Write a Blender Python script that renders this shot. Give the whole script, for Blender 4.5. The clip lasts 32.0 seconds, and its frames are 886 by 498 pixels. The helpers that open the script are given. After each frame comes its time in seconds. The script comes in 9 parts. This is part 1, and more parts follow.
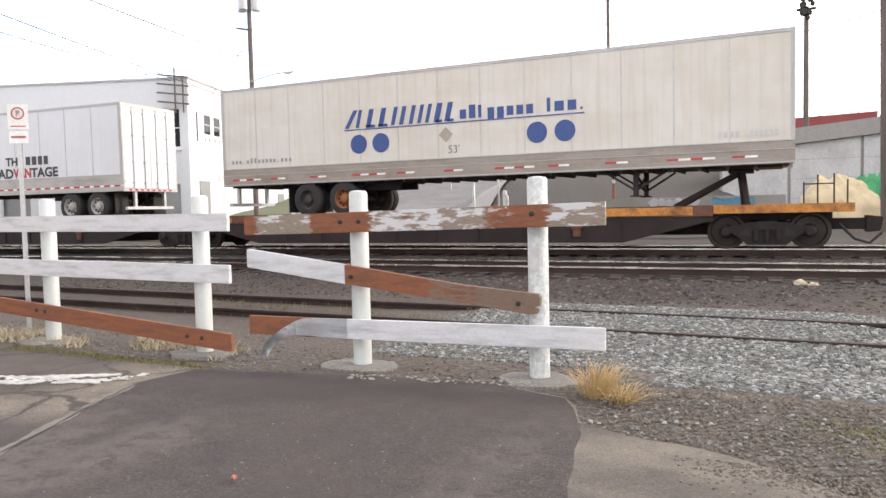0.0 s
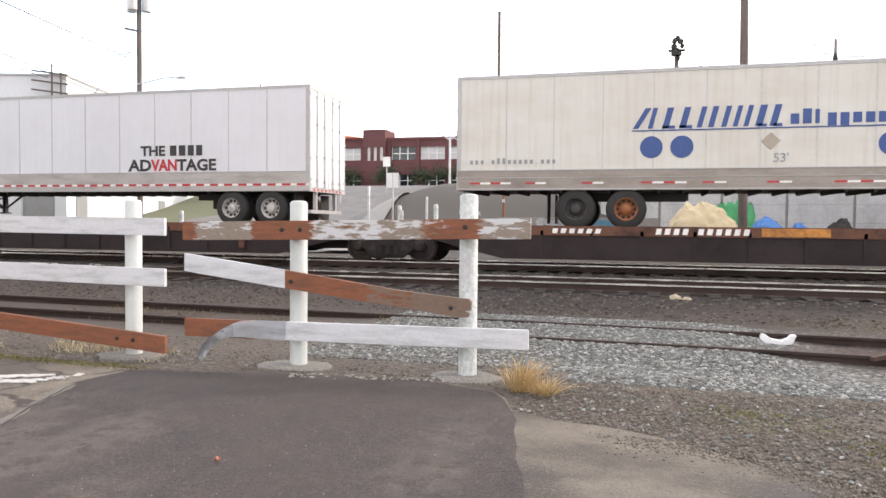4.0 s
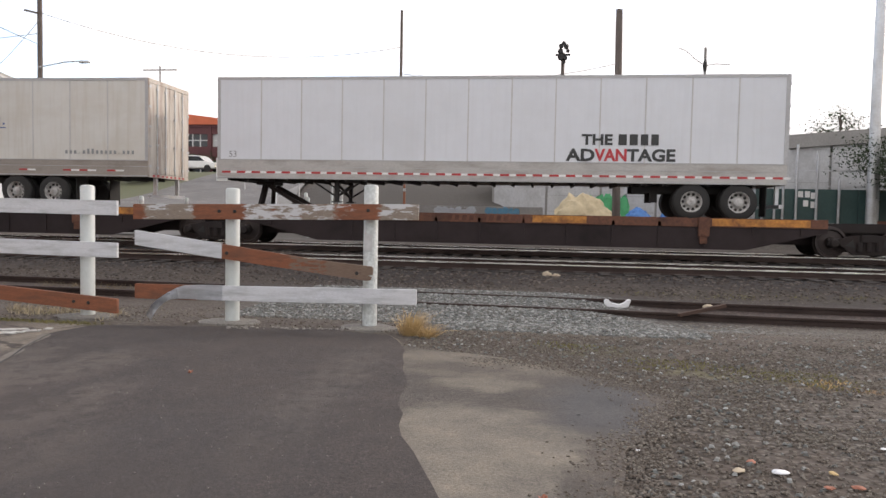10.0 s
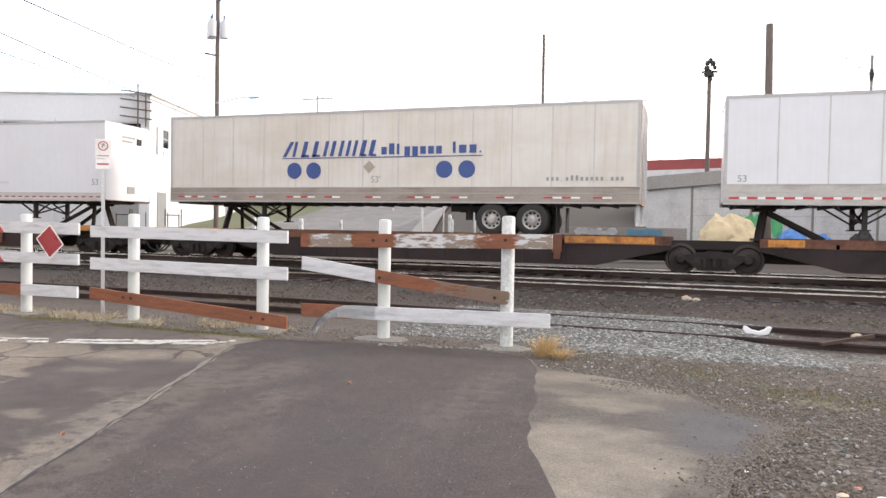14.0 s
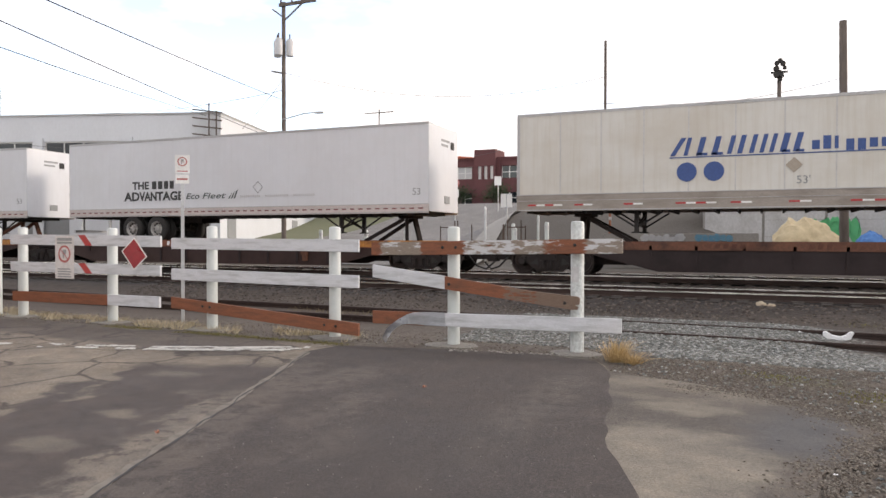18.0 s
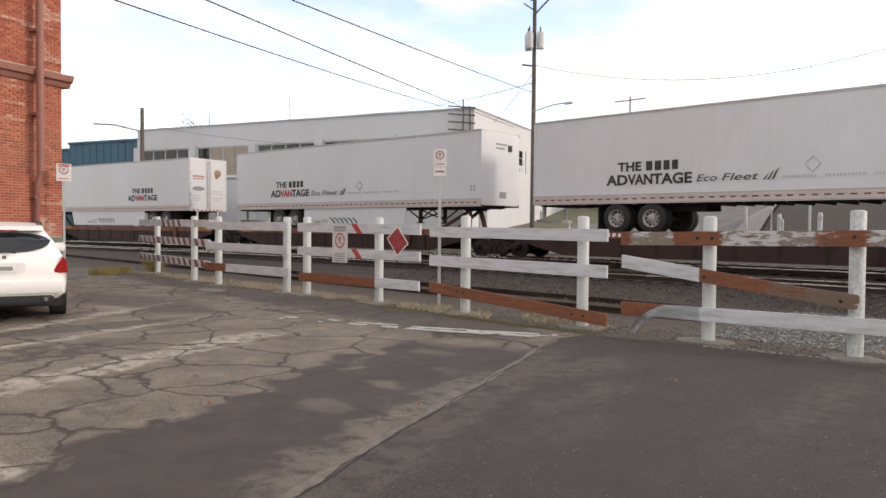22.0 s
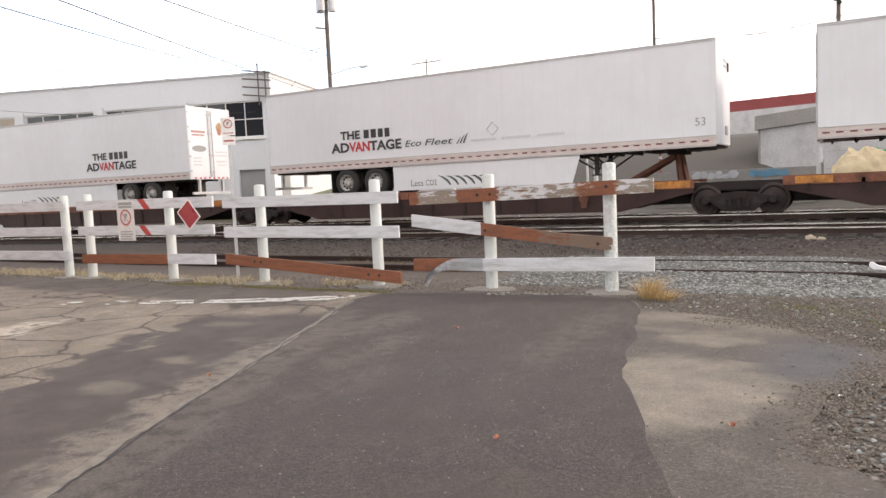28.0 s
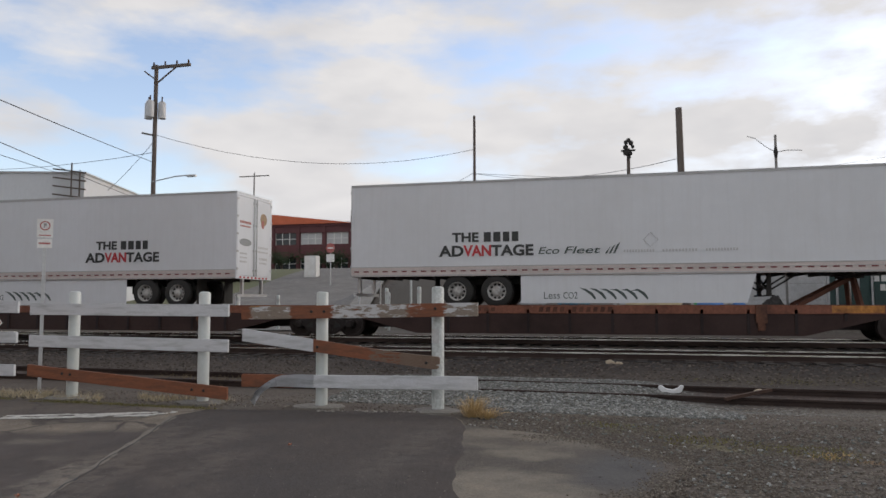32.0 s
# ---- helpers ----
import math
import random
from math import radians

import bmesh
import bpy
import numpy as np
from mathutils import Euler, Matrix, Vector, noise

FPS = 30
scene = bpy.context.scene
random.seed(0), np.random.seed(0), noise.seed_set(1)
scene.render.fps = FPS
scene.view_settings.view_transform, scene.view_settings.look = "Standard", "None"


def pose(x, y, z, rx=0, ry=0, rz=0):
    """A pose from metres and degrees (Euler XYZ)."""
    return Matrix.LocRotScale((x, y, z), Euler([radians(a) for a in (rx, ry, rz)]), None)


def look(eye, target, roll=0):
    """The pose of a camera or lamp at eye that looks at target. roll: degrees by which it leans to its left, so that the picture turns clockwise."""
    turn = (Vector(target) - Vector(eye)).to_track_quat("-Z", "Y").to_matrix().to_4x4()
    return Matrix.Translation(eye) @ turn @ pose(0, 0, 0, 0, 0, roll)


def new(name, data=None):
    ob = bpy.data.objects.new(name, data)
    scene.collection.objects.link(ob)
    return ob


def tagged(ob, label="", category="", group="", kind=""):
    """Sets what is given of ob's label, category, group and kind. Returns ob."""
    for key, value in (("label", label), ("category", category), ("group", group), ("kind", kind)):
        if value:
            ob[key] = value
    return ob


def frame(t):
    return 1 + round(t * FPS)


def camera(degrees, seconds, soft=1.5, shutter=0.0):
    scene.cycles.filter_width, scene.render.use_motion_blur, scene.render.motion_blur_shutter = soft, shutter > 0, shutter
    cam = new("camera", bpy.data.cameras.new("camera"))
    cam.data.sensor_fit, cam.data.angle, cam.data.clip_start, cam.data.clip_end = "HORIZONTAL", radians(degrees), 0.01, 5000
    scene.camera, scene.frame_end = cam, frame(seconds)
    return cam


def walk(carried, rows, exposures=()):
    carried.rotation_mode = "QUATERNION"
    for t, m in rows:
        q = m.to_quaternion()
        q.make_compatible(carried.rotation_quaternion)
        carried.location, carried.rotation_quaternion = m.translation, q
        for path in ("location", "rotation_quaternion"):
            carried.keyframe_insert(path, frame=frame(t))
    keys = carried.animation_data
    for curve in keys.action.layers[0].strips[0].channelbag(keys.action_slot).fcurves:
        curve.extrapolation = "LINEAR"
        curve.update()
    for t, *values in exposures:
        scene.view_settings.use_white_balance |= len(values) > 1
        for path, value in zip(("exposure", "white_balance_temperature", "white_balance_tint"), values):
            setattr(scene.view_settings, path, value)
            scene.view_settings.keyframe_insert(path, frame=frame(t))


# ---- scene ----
cam = camera(62.59, 32.0)
PATH = [
    (0, (0.737, 0.184, 1.493), (-0.095, 1.999, 1.384), -1.3),
    (0.5, (0.749, 0.162, 1.461), (-0.119, 1.96, 1.354), -1.5),
    (1, (0.713, 0.147, 1.465), (-0.231, 1.906, 1.337), -2.6),
    (1.5, (0.56, 0.066, 1.47), (-0.306, 1.864, 1.33), -3.0),
    (2, (0.472, -0.008, 1.521), (-0.159, 1.883, 1.354), -3.2),
    (2.5, (0.532, -0.107, 1.536), (-0.034, 1.807, 1.423), -3.0),
    (3, (0.627, -0.244, 1.452), (0.123, 1.69, 1.373), -4.7),
    (3.5, (0.481, -0.345, 1.43), (0.027, 1.602, 1.371), -2.9),
    (4, (0.46, -0.569, 1.471), (-0.064, 1.359, 1.401), 0.5),
    (4.5, (0.512, -0.809, 1.443), (-0.05, 1.107, 1.336), -0.3),
    (6.5, (0.559, -1.529, 1.449), (0.019, 0.394, 1.358), -0.5),
    (7, (0.52, -1.716, 1.418), (0.282, 0.269, 1.381), -0.2),
    (7.5, (0.514, -1.834, 1.441), (0.348, 0.159, 1.408), 2.0),
    (8, (0.668, -2.03, 1.436), (0.381, -0.05, 1.429), 2.1),
    (8.5, (0.673, -2.157, 1.45), (0.308, -0.191, 1.438), 0.7),
    (9, (0.633, -2.274, 1.445), (0.295, -0.303, 1.476), 0.2),
    (9.5, (0.688, -2.336, 1.428), (0.442, -0.351, 1.465), -0.1),
    (10, (0.934, -2.53, 1.423), (0.67, -0.55, 1.325), 1.1),
    (10.5, (0.983, -2.729, 1.477), (0.644, -0.766, 1.298), -2.2),
    (11, (1.005, -2.925, 1.503), (0.603, -0.974, 1.315), -0.6),
    (11.5, (1.091, -2.99, 1.552), (0.629, -1.049, 1.403), 3.6),
    (12, (1.089, -3.041, 1.559), (0.559, -1.116, 1.44), 0.9),
    (12.5, (1.09, -3.087, 1.554), (0.497, -1.179, 1.454), 2.3),
    (13, (1.147, -3.166, 1.566), (0.449, -1.296, 1.45), 0.1),
    (13.5, (1.119, -3.19, 1.562), (0.455, -1.306, 1.463), 0.6),
    (14, (1.173, -3.216, 1.583), (0.528, -1.324, 1.525), 1.0),
    (14.5, (1.167, -3.222, 1.572), (0.574, -1.312, 1.593), 0.9),
    (15, (1.155, -3.24, 1.566), (0.562, -1.331, 1.628), -0.8),
    (15.5, (1.205, -3.209, 1.558), (0.524, -1.33, 1.628), -1.4),
    (17.5, (1.142, -3.101, 1.528), (0.459, -1.222, 1.514), -4.1),
    (18, (1.109, -3.341, 1.527), (0.307, -1.509, 1.497), 0.1),
    (18.5, (1.132, -3.339, 1.506), (0.138, -1.604, 1.526), -1.4),
    (19, (1.114, -3.337, 1.513), (-0.063, -1.72, 1.547), 0.3),
    (19.5, (1.118, -3.325, 1.51), (-0.169, -1.794, 1.543), -0.1),
    (20, (1.153, -3.391, 1.513), (-0.239, -1.954, 1.509), 0.1),
    (20.5, (1.132, -3.333, 1.528), (-0.313, -1.95, 1.5), 0.5),
    (21, (1.134, -3.381, 1.516), (-0.303, -1.991, 1.476), 0.8),
    (21.5, (1.137, -3.382, 1.514), (-0.26, -1.952, 1.463), 0.8),
    (22, (1.133, -3.416, 1.502), (-0.227, -1.951, 1.444), 0.5),
    (22.5, (1.129, -3.412, 1.522), (-0.205, -1.924, 1.454), 0.5),
    (23, (1.118, -3.341, 1.508), (-0.202, -1.841, 1.435), -0.1),
    (23.5, (1.147, -3.451, 1.532), (-0.146, -1.927, 1.451), -0.3),
    (24, (1.137, -3.299, 1.509), (-0.024, -1.673, 1.418), -0.6),
    (24.5, (1.165, -3.2, 1.495), (0.122, -1.502, 1.337), -0.2),
    (25, (1.178, -3.097, 1.485), (0.319, -1.301, 1.289), -0.1),
    (25.5, (1.185, -3.2, 1.49), (0.327, -1.405, 1.292), -0.6),
    (27.5, (1.174, -3.811, 1.575), (0.279, -2.034, 1.368), -1.7),
    (28, (1.51, -3.486, 1.506), (0.567, -1.73, 1.341), -2.6),
    (28.5, (1.588, -3.596, 1.606), (0.66, -1.83, 1.465), -0.1),
    (29, (1.567, -3.793, 1.521), (0.686, -1.998, 1.463), 0.8),
    (29.5, (1.549, -3.845, 1.506), (0.723, -2.023, 1.49), -2.4),
    (30, (1.538, -3.869, 1.493), (0.892, -1.978, 1.569), -2.5),
    (30.5, (1.525, -3.866, 1.505), (0.935, -1.961, 1.662), -1.1),
    (31, (1.515, -3.865, 1.503), (0.884, -1.977, 1.699), -0.8),
    (31.5, (1.494, -3.882, 1.504), (0.847, -1.999, 1.687), -0.1),
    (32, (1.486, -3.931, 1.528), (1.002, -1.996, 1.674), -0.1),
]
walk(cam, [(t, look(eye, target, roll)) for t, eye, target, roll in PATH],
     exposures=[(0, -0.43, 6820, 15), (2, -0.48, 6820, 15), (4, -0.43, 6820, 15), (8, -0.68, 6820, 15), (9, -0.88, 6820, 15), (10, -1.13, 6820, 15), (11, -0.43, 6820, 15), (12, -0.38, 6820, 15), (13, -0.43, 6820, 15), (14, -0.48, 6820, 15), (15, -0.96, 6820, 15), (18, -1.02, 6920, 15), (19, -1.36, 6970, 16), (21, -1.38, 7020, 16), (23, -1.2, 7070, 16), (24, -0.96, 7050, 16), (25, -0.55, 7070, 16.5),
                (28, -0.69, 7120, 16), (29, -0.64, 7020, 16), (30, -1.17, 6970, 15), (31, -1.88, 6650, 12), (32, -1.97, 6600, 12)])

# ---- light ----
SUN_TO = Vector((0.70, 0.50, 0.33)).normalized()
world = bpy.data.worlds.new("world")
scene.world = world
world.use_nodes = True
wn, wl = world.node_tree.nodes, world.node_tree.links
wn.clear()
w_out, w_bg = wn.new("ShaderNodeOutputWorld"), wn.new("ShaderNodeBackground")
w_sky = wn.new("ShaderNodeTexSky")
w_sky.sky_type, w_sky.sun_disc = "NISHITA", False
w_sky.sun_elevation = math.asin(SUN_TO.z)
w_sky.sun_rotation = math.atan2(SUN_TO.x, SUN_TO.y)
w_tc, w_map, w_noise, w_ramp, w_mix = (wn.new("ShaderNode" + k) for k in ("TexCoord", "Mapping", "TexNoise", "ValToRGB", "MixRGB"))
w_scale = wn.new("ShaderNodeMixRGB")
w_scale.blend_type = "MULTIPLY"
w_scale.inputs[0].default_value = 1.0
w_scale.inputs[2].default_value = (1.22, 1.11, 1.10, 1)
w_map.inputs["Scale"].default_value = (2.0, 2.0, 5.5)
w_map.inputs["Location"].default_value = (0.35, 0.1, 0.0)
w_noise.inputs["Scale"].default_value, w_noise.inputs["Detail"].default_value = 1.9, 8.0
w_noise.inputs["Roughness"].default_value = 0.55
w_ramp.color_ramp.elements[0].position, w_ramp.color_ramp.elements[1].position = 0.31, 0.50
w_shade = wn.new("ShaderNodeTexNoise")
w_shade.inputs["Scale"].default_value, w_shade.inputs["Detail"].default_value = 3.0, 6.0
w_cloud = wn.new("ShaderNodeValToRGB")
w_cloud.color_ramp.elements[0].position, w_cloud.color_ramp.elements[0].color = 0.30, (2.95, 2.99, 3.08, 1)
w_cloud.color_ramp.elements[1].position, w_cloud.color_ramp.elements[1].color = 0.62, (3.65, 3.65, 3.65, 1)
wl.new(w_tc.outputs["Generated"], w_map.inputs[0])
wl.new(w_map.outputs[0], w_noise.inputs[0])
wl.new(w_map.outputs[0], w_shade.inputs[0])
# the cloud thins towards the west
w_dot, w_thin, w_less = wn.new("ShaderNodeVectorMath"), wn.new("ShaderNodeMapRange"), wn.new("ShaderNodeMath")
w_dot.operation, w_less.operation = "DOT_PRODUCT", "SUBTRACT"
w_dot.inputs[1].default_value = Vector((-0.80, 0.50, 0.33)).normalized()
wl.new(w_tc.outputs["Generated"], w_dot.inputs[0])
w_thin.interpolation_type = "SMOOTHSTEP"
w_thin.inputs["From Min"].default_value, w_thin.inputs["From Max"].default_value = 0.80, 1.0
w_thin.inputs["To Max"].default_value = 0.17
wl.new(w_dot.outputs["Value"], w_thin.inputs["Value"])
wl.new(w_noise.outputs[0], w_less.inputs[0])
wl.new(w_thin.outputs[0], w_less.inputs[1])
wl.new(w_less.outputs[0], w_ramp.inputs[0])
wl.new(w_shade.outputs[0], w_cloud.inputs[0])
wl.new(w_sky.outputs[0], w_scale.inputs[1])
wl.new(w_ramp.outputs[0], w_mix.inputs[0])
wl.new(w_scale.outputs[0], w_mix.inputs[1])
wl.new(w_cloud.outputs[0], w_mix.inputs[2])
wl.new(w_mix.outputs[0], w_bg.inputs[0])
w_bg.inputs[1].default_value = 0.85
wl.new(w_bg.outputs[0], w_out.inputs[0])
sun = new("sun", bpy.data.lights.new("sun", "SUN"))
sun.data.energy, sun.data.angle, sun.data.color = 3.9, radians(9.0), (1.0, 0.93, 0.83)
sun.matrix_world = look(SUN_TO * 60, (0, 0, 0))

# ---- materials ----


def nodes_of(name):
    m = bpy.data.materials.new(name)
    m.use_nodes = True
    n, l = m.node_tree.nodes, m.node_tree.links
    return m, n, l, n["Principled BSDF"]


def coords(n, l, scale, obj=True):
    tc, mp = n.new("ShaderNodeTexCoord"), n.new("ShaderNodeMapping")
    mp.inputs["Scale"].default_value = scale if isinstance(scale, tuple) else (scale,) * 3
    l.new(tc.outputs["Object" if obj else "Generated"], mp.inputs[0])
    return mp.outputs[0]


def noise_tex(n, l, vec, scale, detail=5.0, rough=0.6):
    t = n.new("ShaderNodeTexNoise")
    t.inputs["Scale"].default_value, t.inputs["Detail"].default_value, t.inputs["Roughness"].default_value = scale, detail, rough
    l.new(vec, t.inputs["Vector"])
    return t.outputs["Fac"]


def ramp(n, l, fac, stops):
    r = n.new("ShaderNodeValToRGB")
    els = r.color_ramp.elements
    while len(els) < len(stops):
        els.new(0.5)
    for e, (p, c) in zip(els, stops):
        e.position, e.color = p, (*c, 1) if len(c) == 3 else c
    l.new(fac, r.inputs[0])
    return r.outputs[0]


def mix(n, l, fac, a, b, kind="MIX"):
    m = n.new("ShaderNodeMixRGB")
    m.blend_type = kind
    for s, v in ((0, fac), (1, a), (2, b)):
        if isinstance(v, (int, float)):
            m.inputs[s].default_value = v
        elif isinstance(v, tuple):
            m.inputs[s].default_value = (*v, 1)
        else:
            l.new(v, m.inputs[s])
    return m.outputs[0]


def bump(n, l, bs, height, strength=0.3, dist=0.01):
    b = n.new("ShaderNodeBump")
    b.inputs["Strength"].default_value, b.inputs["Distance"].default_value = strength, dist
    l.new(height, b.inputs["Height"])
    l.new(b.outputs[0], bs.inputs["Normal"])


def tone(c, k):
    return tuple(min(1.0, v * k) for v in c)


def worn(name, col, dirt=None, rough=0.6, metal=0.0, grain=18.0, stain=1.2, amount=0.5, bumpy=0.15, stretch=(1, 1, 1), vary=0.0, contrast=1.0):
    """Base colour with fine grain and large stains; dirt is the colour of the stains."""
    m, n, l, bs = nodes_of(name)
    vec = coords(n, l, stretch)
    fine = noise_tex(n, l, vec, grain, 6)
    big = noise_tex(n, l, vec, stain, 7, 0.65)
    a = ramp(n, l, fine, [(0.3, tone(col, 1 - 0.14 * contrast)), (0.7, tone(col, 1 + 0.1 * contrast))])
    f = ramp(n, l, big, [(0.46, (0, 0, 0)), (0.72, (amount,) * 3)])
    c = mix(n, l, f, a, dirt or tone(col, 0.55))
    if vary:
        oi = n.new("ShaderNodeObjectInfo")
        v = ramp(n, l, oi.outputs["Random"], [(0.0, (1 - vary,) * 3), (1.0, (1.0,) * 3)])
        c = mix(n, l, 1.0, c, v, "MULTIPLY")
    l.new(c, bs.inputs["Base Color"])
    k = min(1.0, contrast)
    r = ramp(n, l, big, [(0.3, (max(0, rough - 0.12 * k),) * 3), (0.8, (min(1, rough + 0.15 * k),) * 3)])
    l.new(r, bs.inputs["Roughness"])
    bs.inputs["Metallic"].default_value = metal
    if bumpy:
        bump(n, l, bs, fine, bumpy, 0.01)
    return m


def streaked(name, col, dirt, rough, amount):
    """Panel paint with faint stains and rain streaks that run down it."""
    m = worn(name, col, dirt, rough, 0, 6, 0.4, 0.5, 0.0, (0.8, 1, 0.6), contrast=0.15)
    n, l = m.node_tree.nodes, m.node_tree.links
    bs = n["Principled BSDF"]
    c = bs.inputs["Base Color"].links[0].from_socket
    run = noise_tex(n, l, coords(n, l, (5.0, 5.0, 0.22)), 1.6, 6, 0.6)
    c = mix(n, l, ramp(n, l, run, [(0.48, (0, 0, 0)), (0.78, (amount,) * 3)]), c, dirt)
    big = noise_tex(n, l, coords(n, l, (0.5, 0.5, 1.4)), 0.9, 5, 0.6)
    c = mix(n, l, ramp(n, l, big, [(0.45, (0, 0, 0)), (0.7, (amount * 0.6,) * 3)]), c, dirt)
    l.new(c, bs.inputs["Base Color"])
    return m


def plain(name, col, rough=0.5, metal=0.0):
    return worn(name, col, tone(col, 0.75), rough, metal, 30.0, 3.0, 0.25, 0.05)


def glass_dark(name, col=(0.02, 0.025, 0.03), rough=0.05):
    m, n, l, bs = nodes_of(name)
    bs.inputs["Base Color"].default_value = (*col, 1)
    bs.inputs["Roughness"].default_value = rough
    bs.inputs["IOR"].default_value = 1.5
    return m


def cracked(n, l, vec, c, scale):
    """A net of dark cracks over a colour, wide ones and hair cracks."""
    nz = n.new("ShaderNodeTexNoise")
    nz.inputs["Scale"].default_value, nz.inputs["Detail"].default_value = 2.2, 5
    l.new(vec, nz.inputs["Vector"])
    for k, lo, hi, deep in ((0.9, 0.009, 0.034, 0.9), (2.7, 0.003, 0.020, 0.5)):
        wob = n.new("ShaderNodeVectorMath")
        wob.operation = "MULTIPLY_ADD"
        l.new(nz.outputs["Color"], wob.inputs[0])
        wob.inputs[1].default_value = (0.5,) * 3
        l.new(vec, wob.inputs[2])
        v = n.new("ShaderNodeTexVoronoi")
        v.feature = "DISTANCE_TO_EDGE"
        v.inputs["Scale"].default_value = scale * k
        l.new(wob.outputs[0], v.inputs["Vector"])
        c = mix(n, l, ramp(n, l, v.outputs["Distance"], [(lo, (deep,) * 3), (hi, (0, 0, 0))]), c, (0.036, 0.028, 0.023))
    return c


def asphalt(name, lo, hi, patch, cracks=0.0):
    m, n, l, bs = nodes_of(name)
    vec = coords(n, l, 1.0)
    agg = noise_tex(n, l, vec, 110.0, 3, 0.75)
    mid = noise_tex(n, l, vec, 7.0, 6, 0.6)
    big = noise_tex(n, l, vec, 0.75, 7, 0.62)
    c = ramp(n, l, agg, [(0.30, tone(lo, 0.55)), (0.50, lo), (0.62, tone(hi, 0.9)), (0.72, tone(hi, 1.35))])
    mottle = ramp(n, l, noise_tex(n, l, vec, 2.3, 7, 0.68), [(0.30, (0.72, 0.73, 0.76)), (0.5, (1.0,) * 3), (0.70, (1.30, 1.26, 1.20))])
    c = mix(n, l, 1.0, c, mottle, "MULTIPLY")
    coarse = noise_tex(n, l, vec, 38.0, 3, 0.7)
    c = mix(n, l, 1.0, c, ramp(n, l, coarse, [(0.32, (0.60,) * 3), (0.5, (0.96,) * 3), (0.68, (1.55,) * 3)]), "MULTIPLY")
    c = mix(n, l, ramp(n, l, big, [(0.44, (0, 0, 0)), (0.66, (0.75,) * 3)]), c, patch)
    c = mix(n, l, ramp(n, l, mid, [(0.35, (0.25,) * 3), (0.6, (0, 0, 0))]), c, tone(lo, 0.6))
    speck = n.new("ShaderNodeTexVoronoi")
    speck.inputs["Scale"].default_value = 34.0
    l.new(vec, speck.inputs["Vector"])
    c = mix(n, l, ramp(n, l, speck.outputs["Distance"], [(0.07, (0.8,) * 3), (0.13, (0, 0, 0))]), c, tone(hi, 1.6))
    h = agg
    if cracks:
        c = cracked(n, l, vec, c, cracks)
    l.new(c, bs.inputs["Base Color"])
    l.new(ramp(n, l, big, [(0.3, (0.78,) * 3), (0.7, (0.92,) * 3)]), bs.inputs["Roughness"])
    both = n.new("ShaderNodeMath")
    both.operation = "ADD"
    l.new(h, both.inputs[0])
    l.new(coarse, both.inputs[1])
    bump(n, l, bs, both.outputs[0], 0.7, 0.008)
    return m


M = {}
M["footing"] = asphalt("pale_footing_concrete", (0.17, 0.16, 0.142), (0.24, 0.228, 0.202), (0.13, 0.122, 0.108))
M["road"] = asphalt("grey_road", (0.15, 0.145, 0.14), (0.22, 0.21, 0.2), (0.12, 0.115, 0.11))
def band(n, l, coord, lo, hi, soft):
    """1 between lo and hi along a coordinate, with soft ends."""
    out = None
    for edge, flip in ((lo, False), (hi, True)):
        mr = n.new("ShaderNodeMapRange")
        mr.interpolation_type = "SMOOTHSTEP"
        mr.inputs["From Min"].default_value, mr.inputs["From Max"].default_value = edge - soft, edge + soft
        mr.inputs["To Min"].default_value, mr.inputs["To Max"].default_value = (1, 0) if flip else (0, 1)
        l.new(coord, mr.inputs["Value"])
        if out is None:
            out = mr.outputs[0]
        else:
            m = n.new("ShaderNodeMath")
            m.operation = "MULTIPLY"
            l.new(out, m.inputs[0])
            l.new(mr.outputs[0], m.inputs[1])
            out = m.outputs[0]
    return out


def times_(n, l, a, b):
    m = n.new("ShaderNodeMath")
    m.operation = "MULTIPLY"
    l.new(a, m.inputs[0])
    l.new(b, m.inputs[1])
    return m.outputs[0]


def warped(n, l, amount, scale=1.1):
    """Object coordinates pushed about by noise, so that zones get uneven borders."""
    tc = n.new("ShaderNodeTexCoord")
    nz = n.new("ShaderNodeTexNoise")
    nz.inputs["Scale"].default_value, nz.inputs["Detail"].default_value = scale, 6
    l.new(tc.outputs["Object"], nz.inputs["Vector"])
    half = n.new("ShaderNodeVectorMath")
    half.operation = "SUBTRACT"
    l.new(nz.outputs["Color"], half.inputs[0])
    half.inputs[1].default_value = (0.5, 0.5, 0.5)
    v = n.new("ShaderNodeVectorMath")
    v.operation = "MULTIPLY_ADD"
    l.new(half.outputs[0], v.inputs[0])
    v.inputs[1].default_value = (amount, amount, 0)
    l.new(tc.outputs["Object"], v.inputs[2])
    return v.outputs[0]


def along(n, l, vec, a, d):
    """The distance of a point from a, along the direction d."""
    s, p = n.new("ShaderNodeVectorMath"), n.new("ShaderNodeVectorMath")
    s.operation, p.operation = "SUBTRACT", "DOT_PRODUCT"
    l.new(vec, s.inputs[0])
    s.inputs[1].default_value = (*a, 0)
    l.new(s.outputs[0], p.inputs[0])
    p.inputs[1].default_value = (*d, 0)
    return p.outputs["Value"]


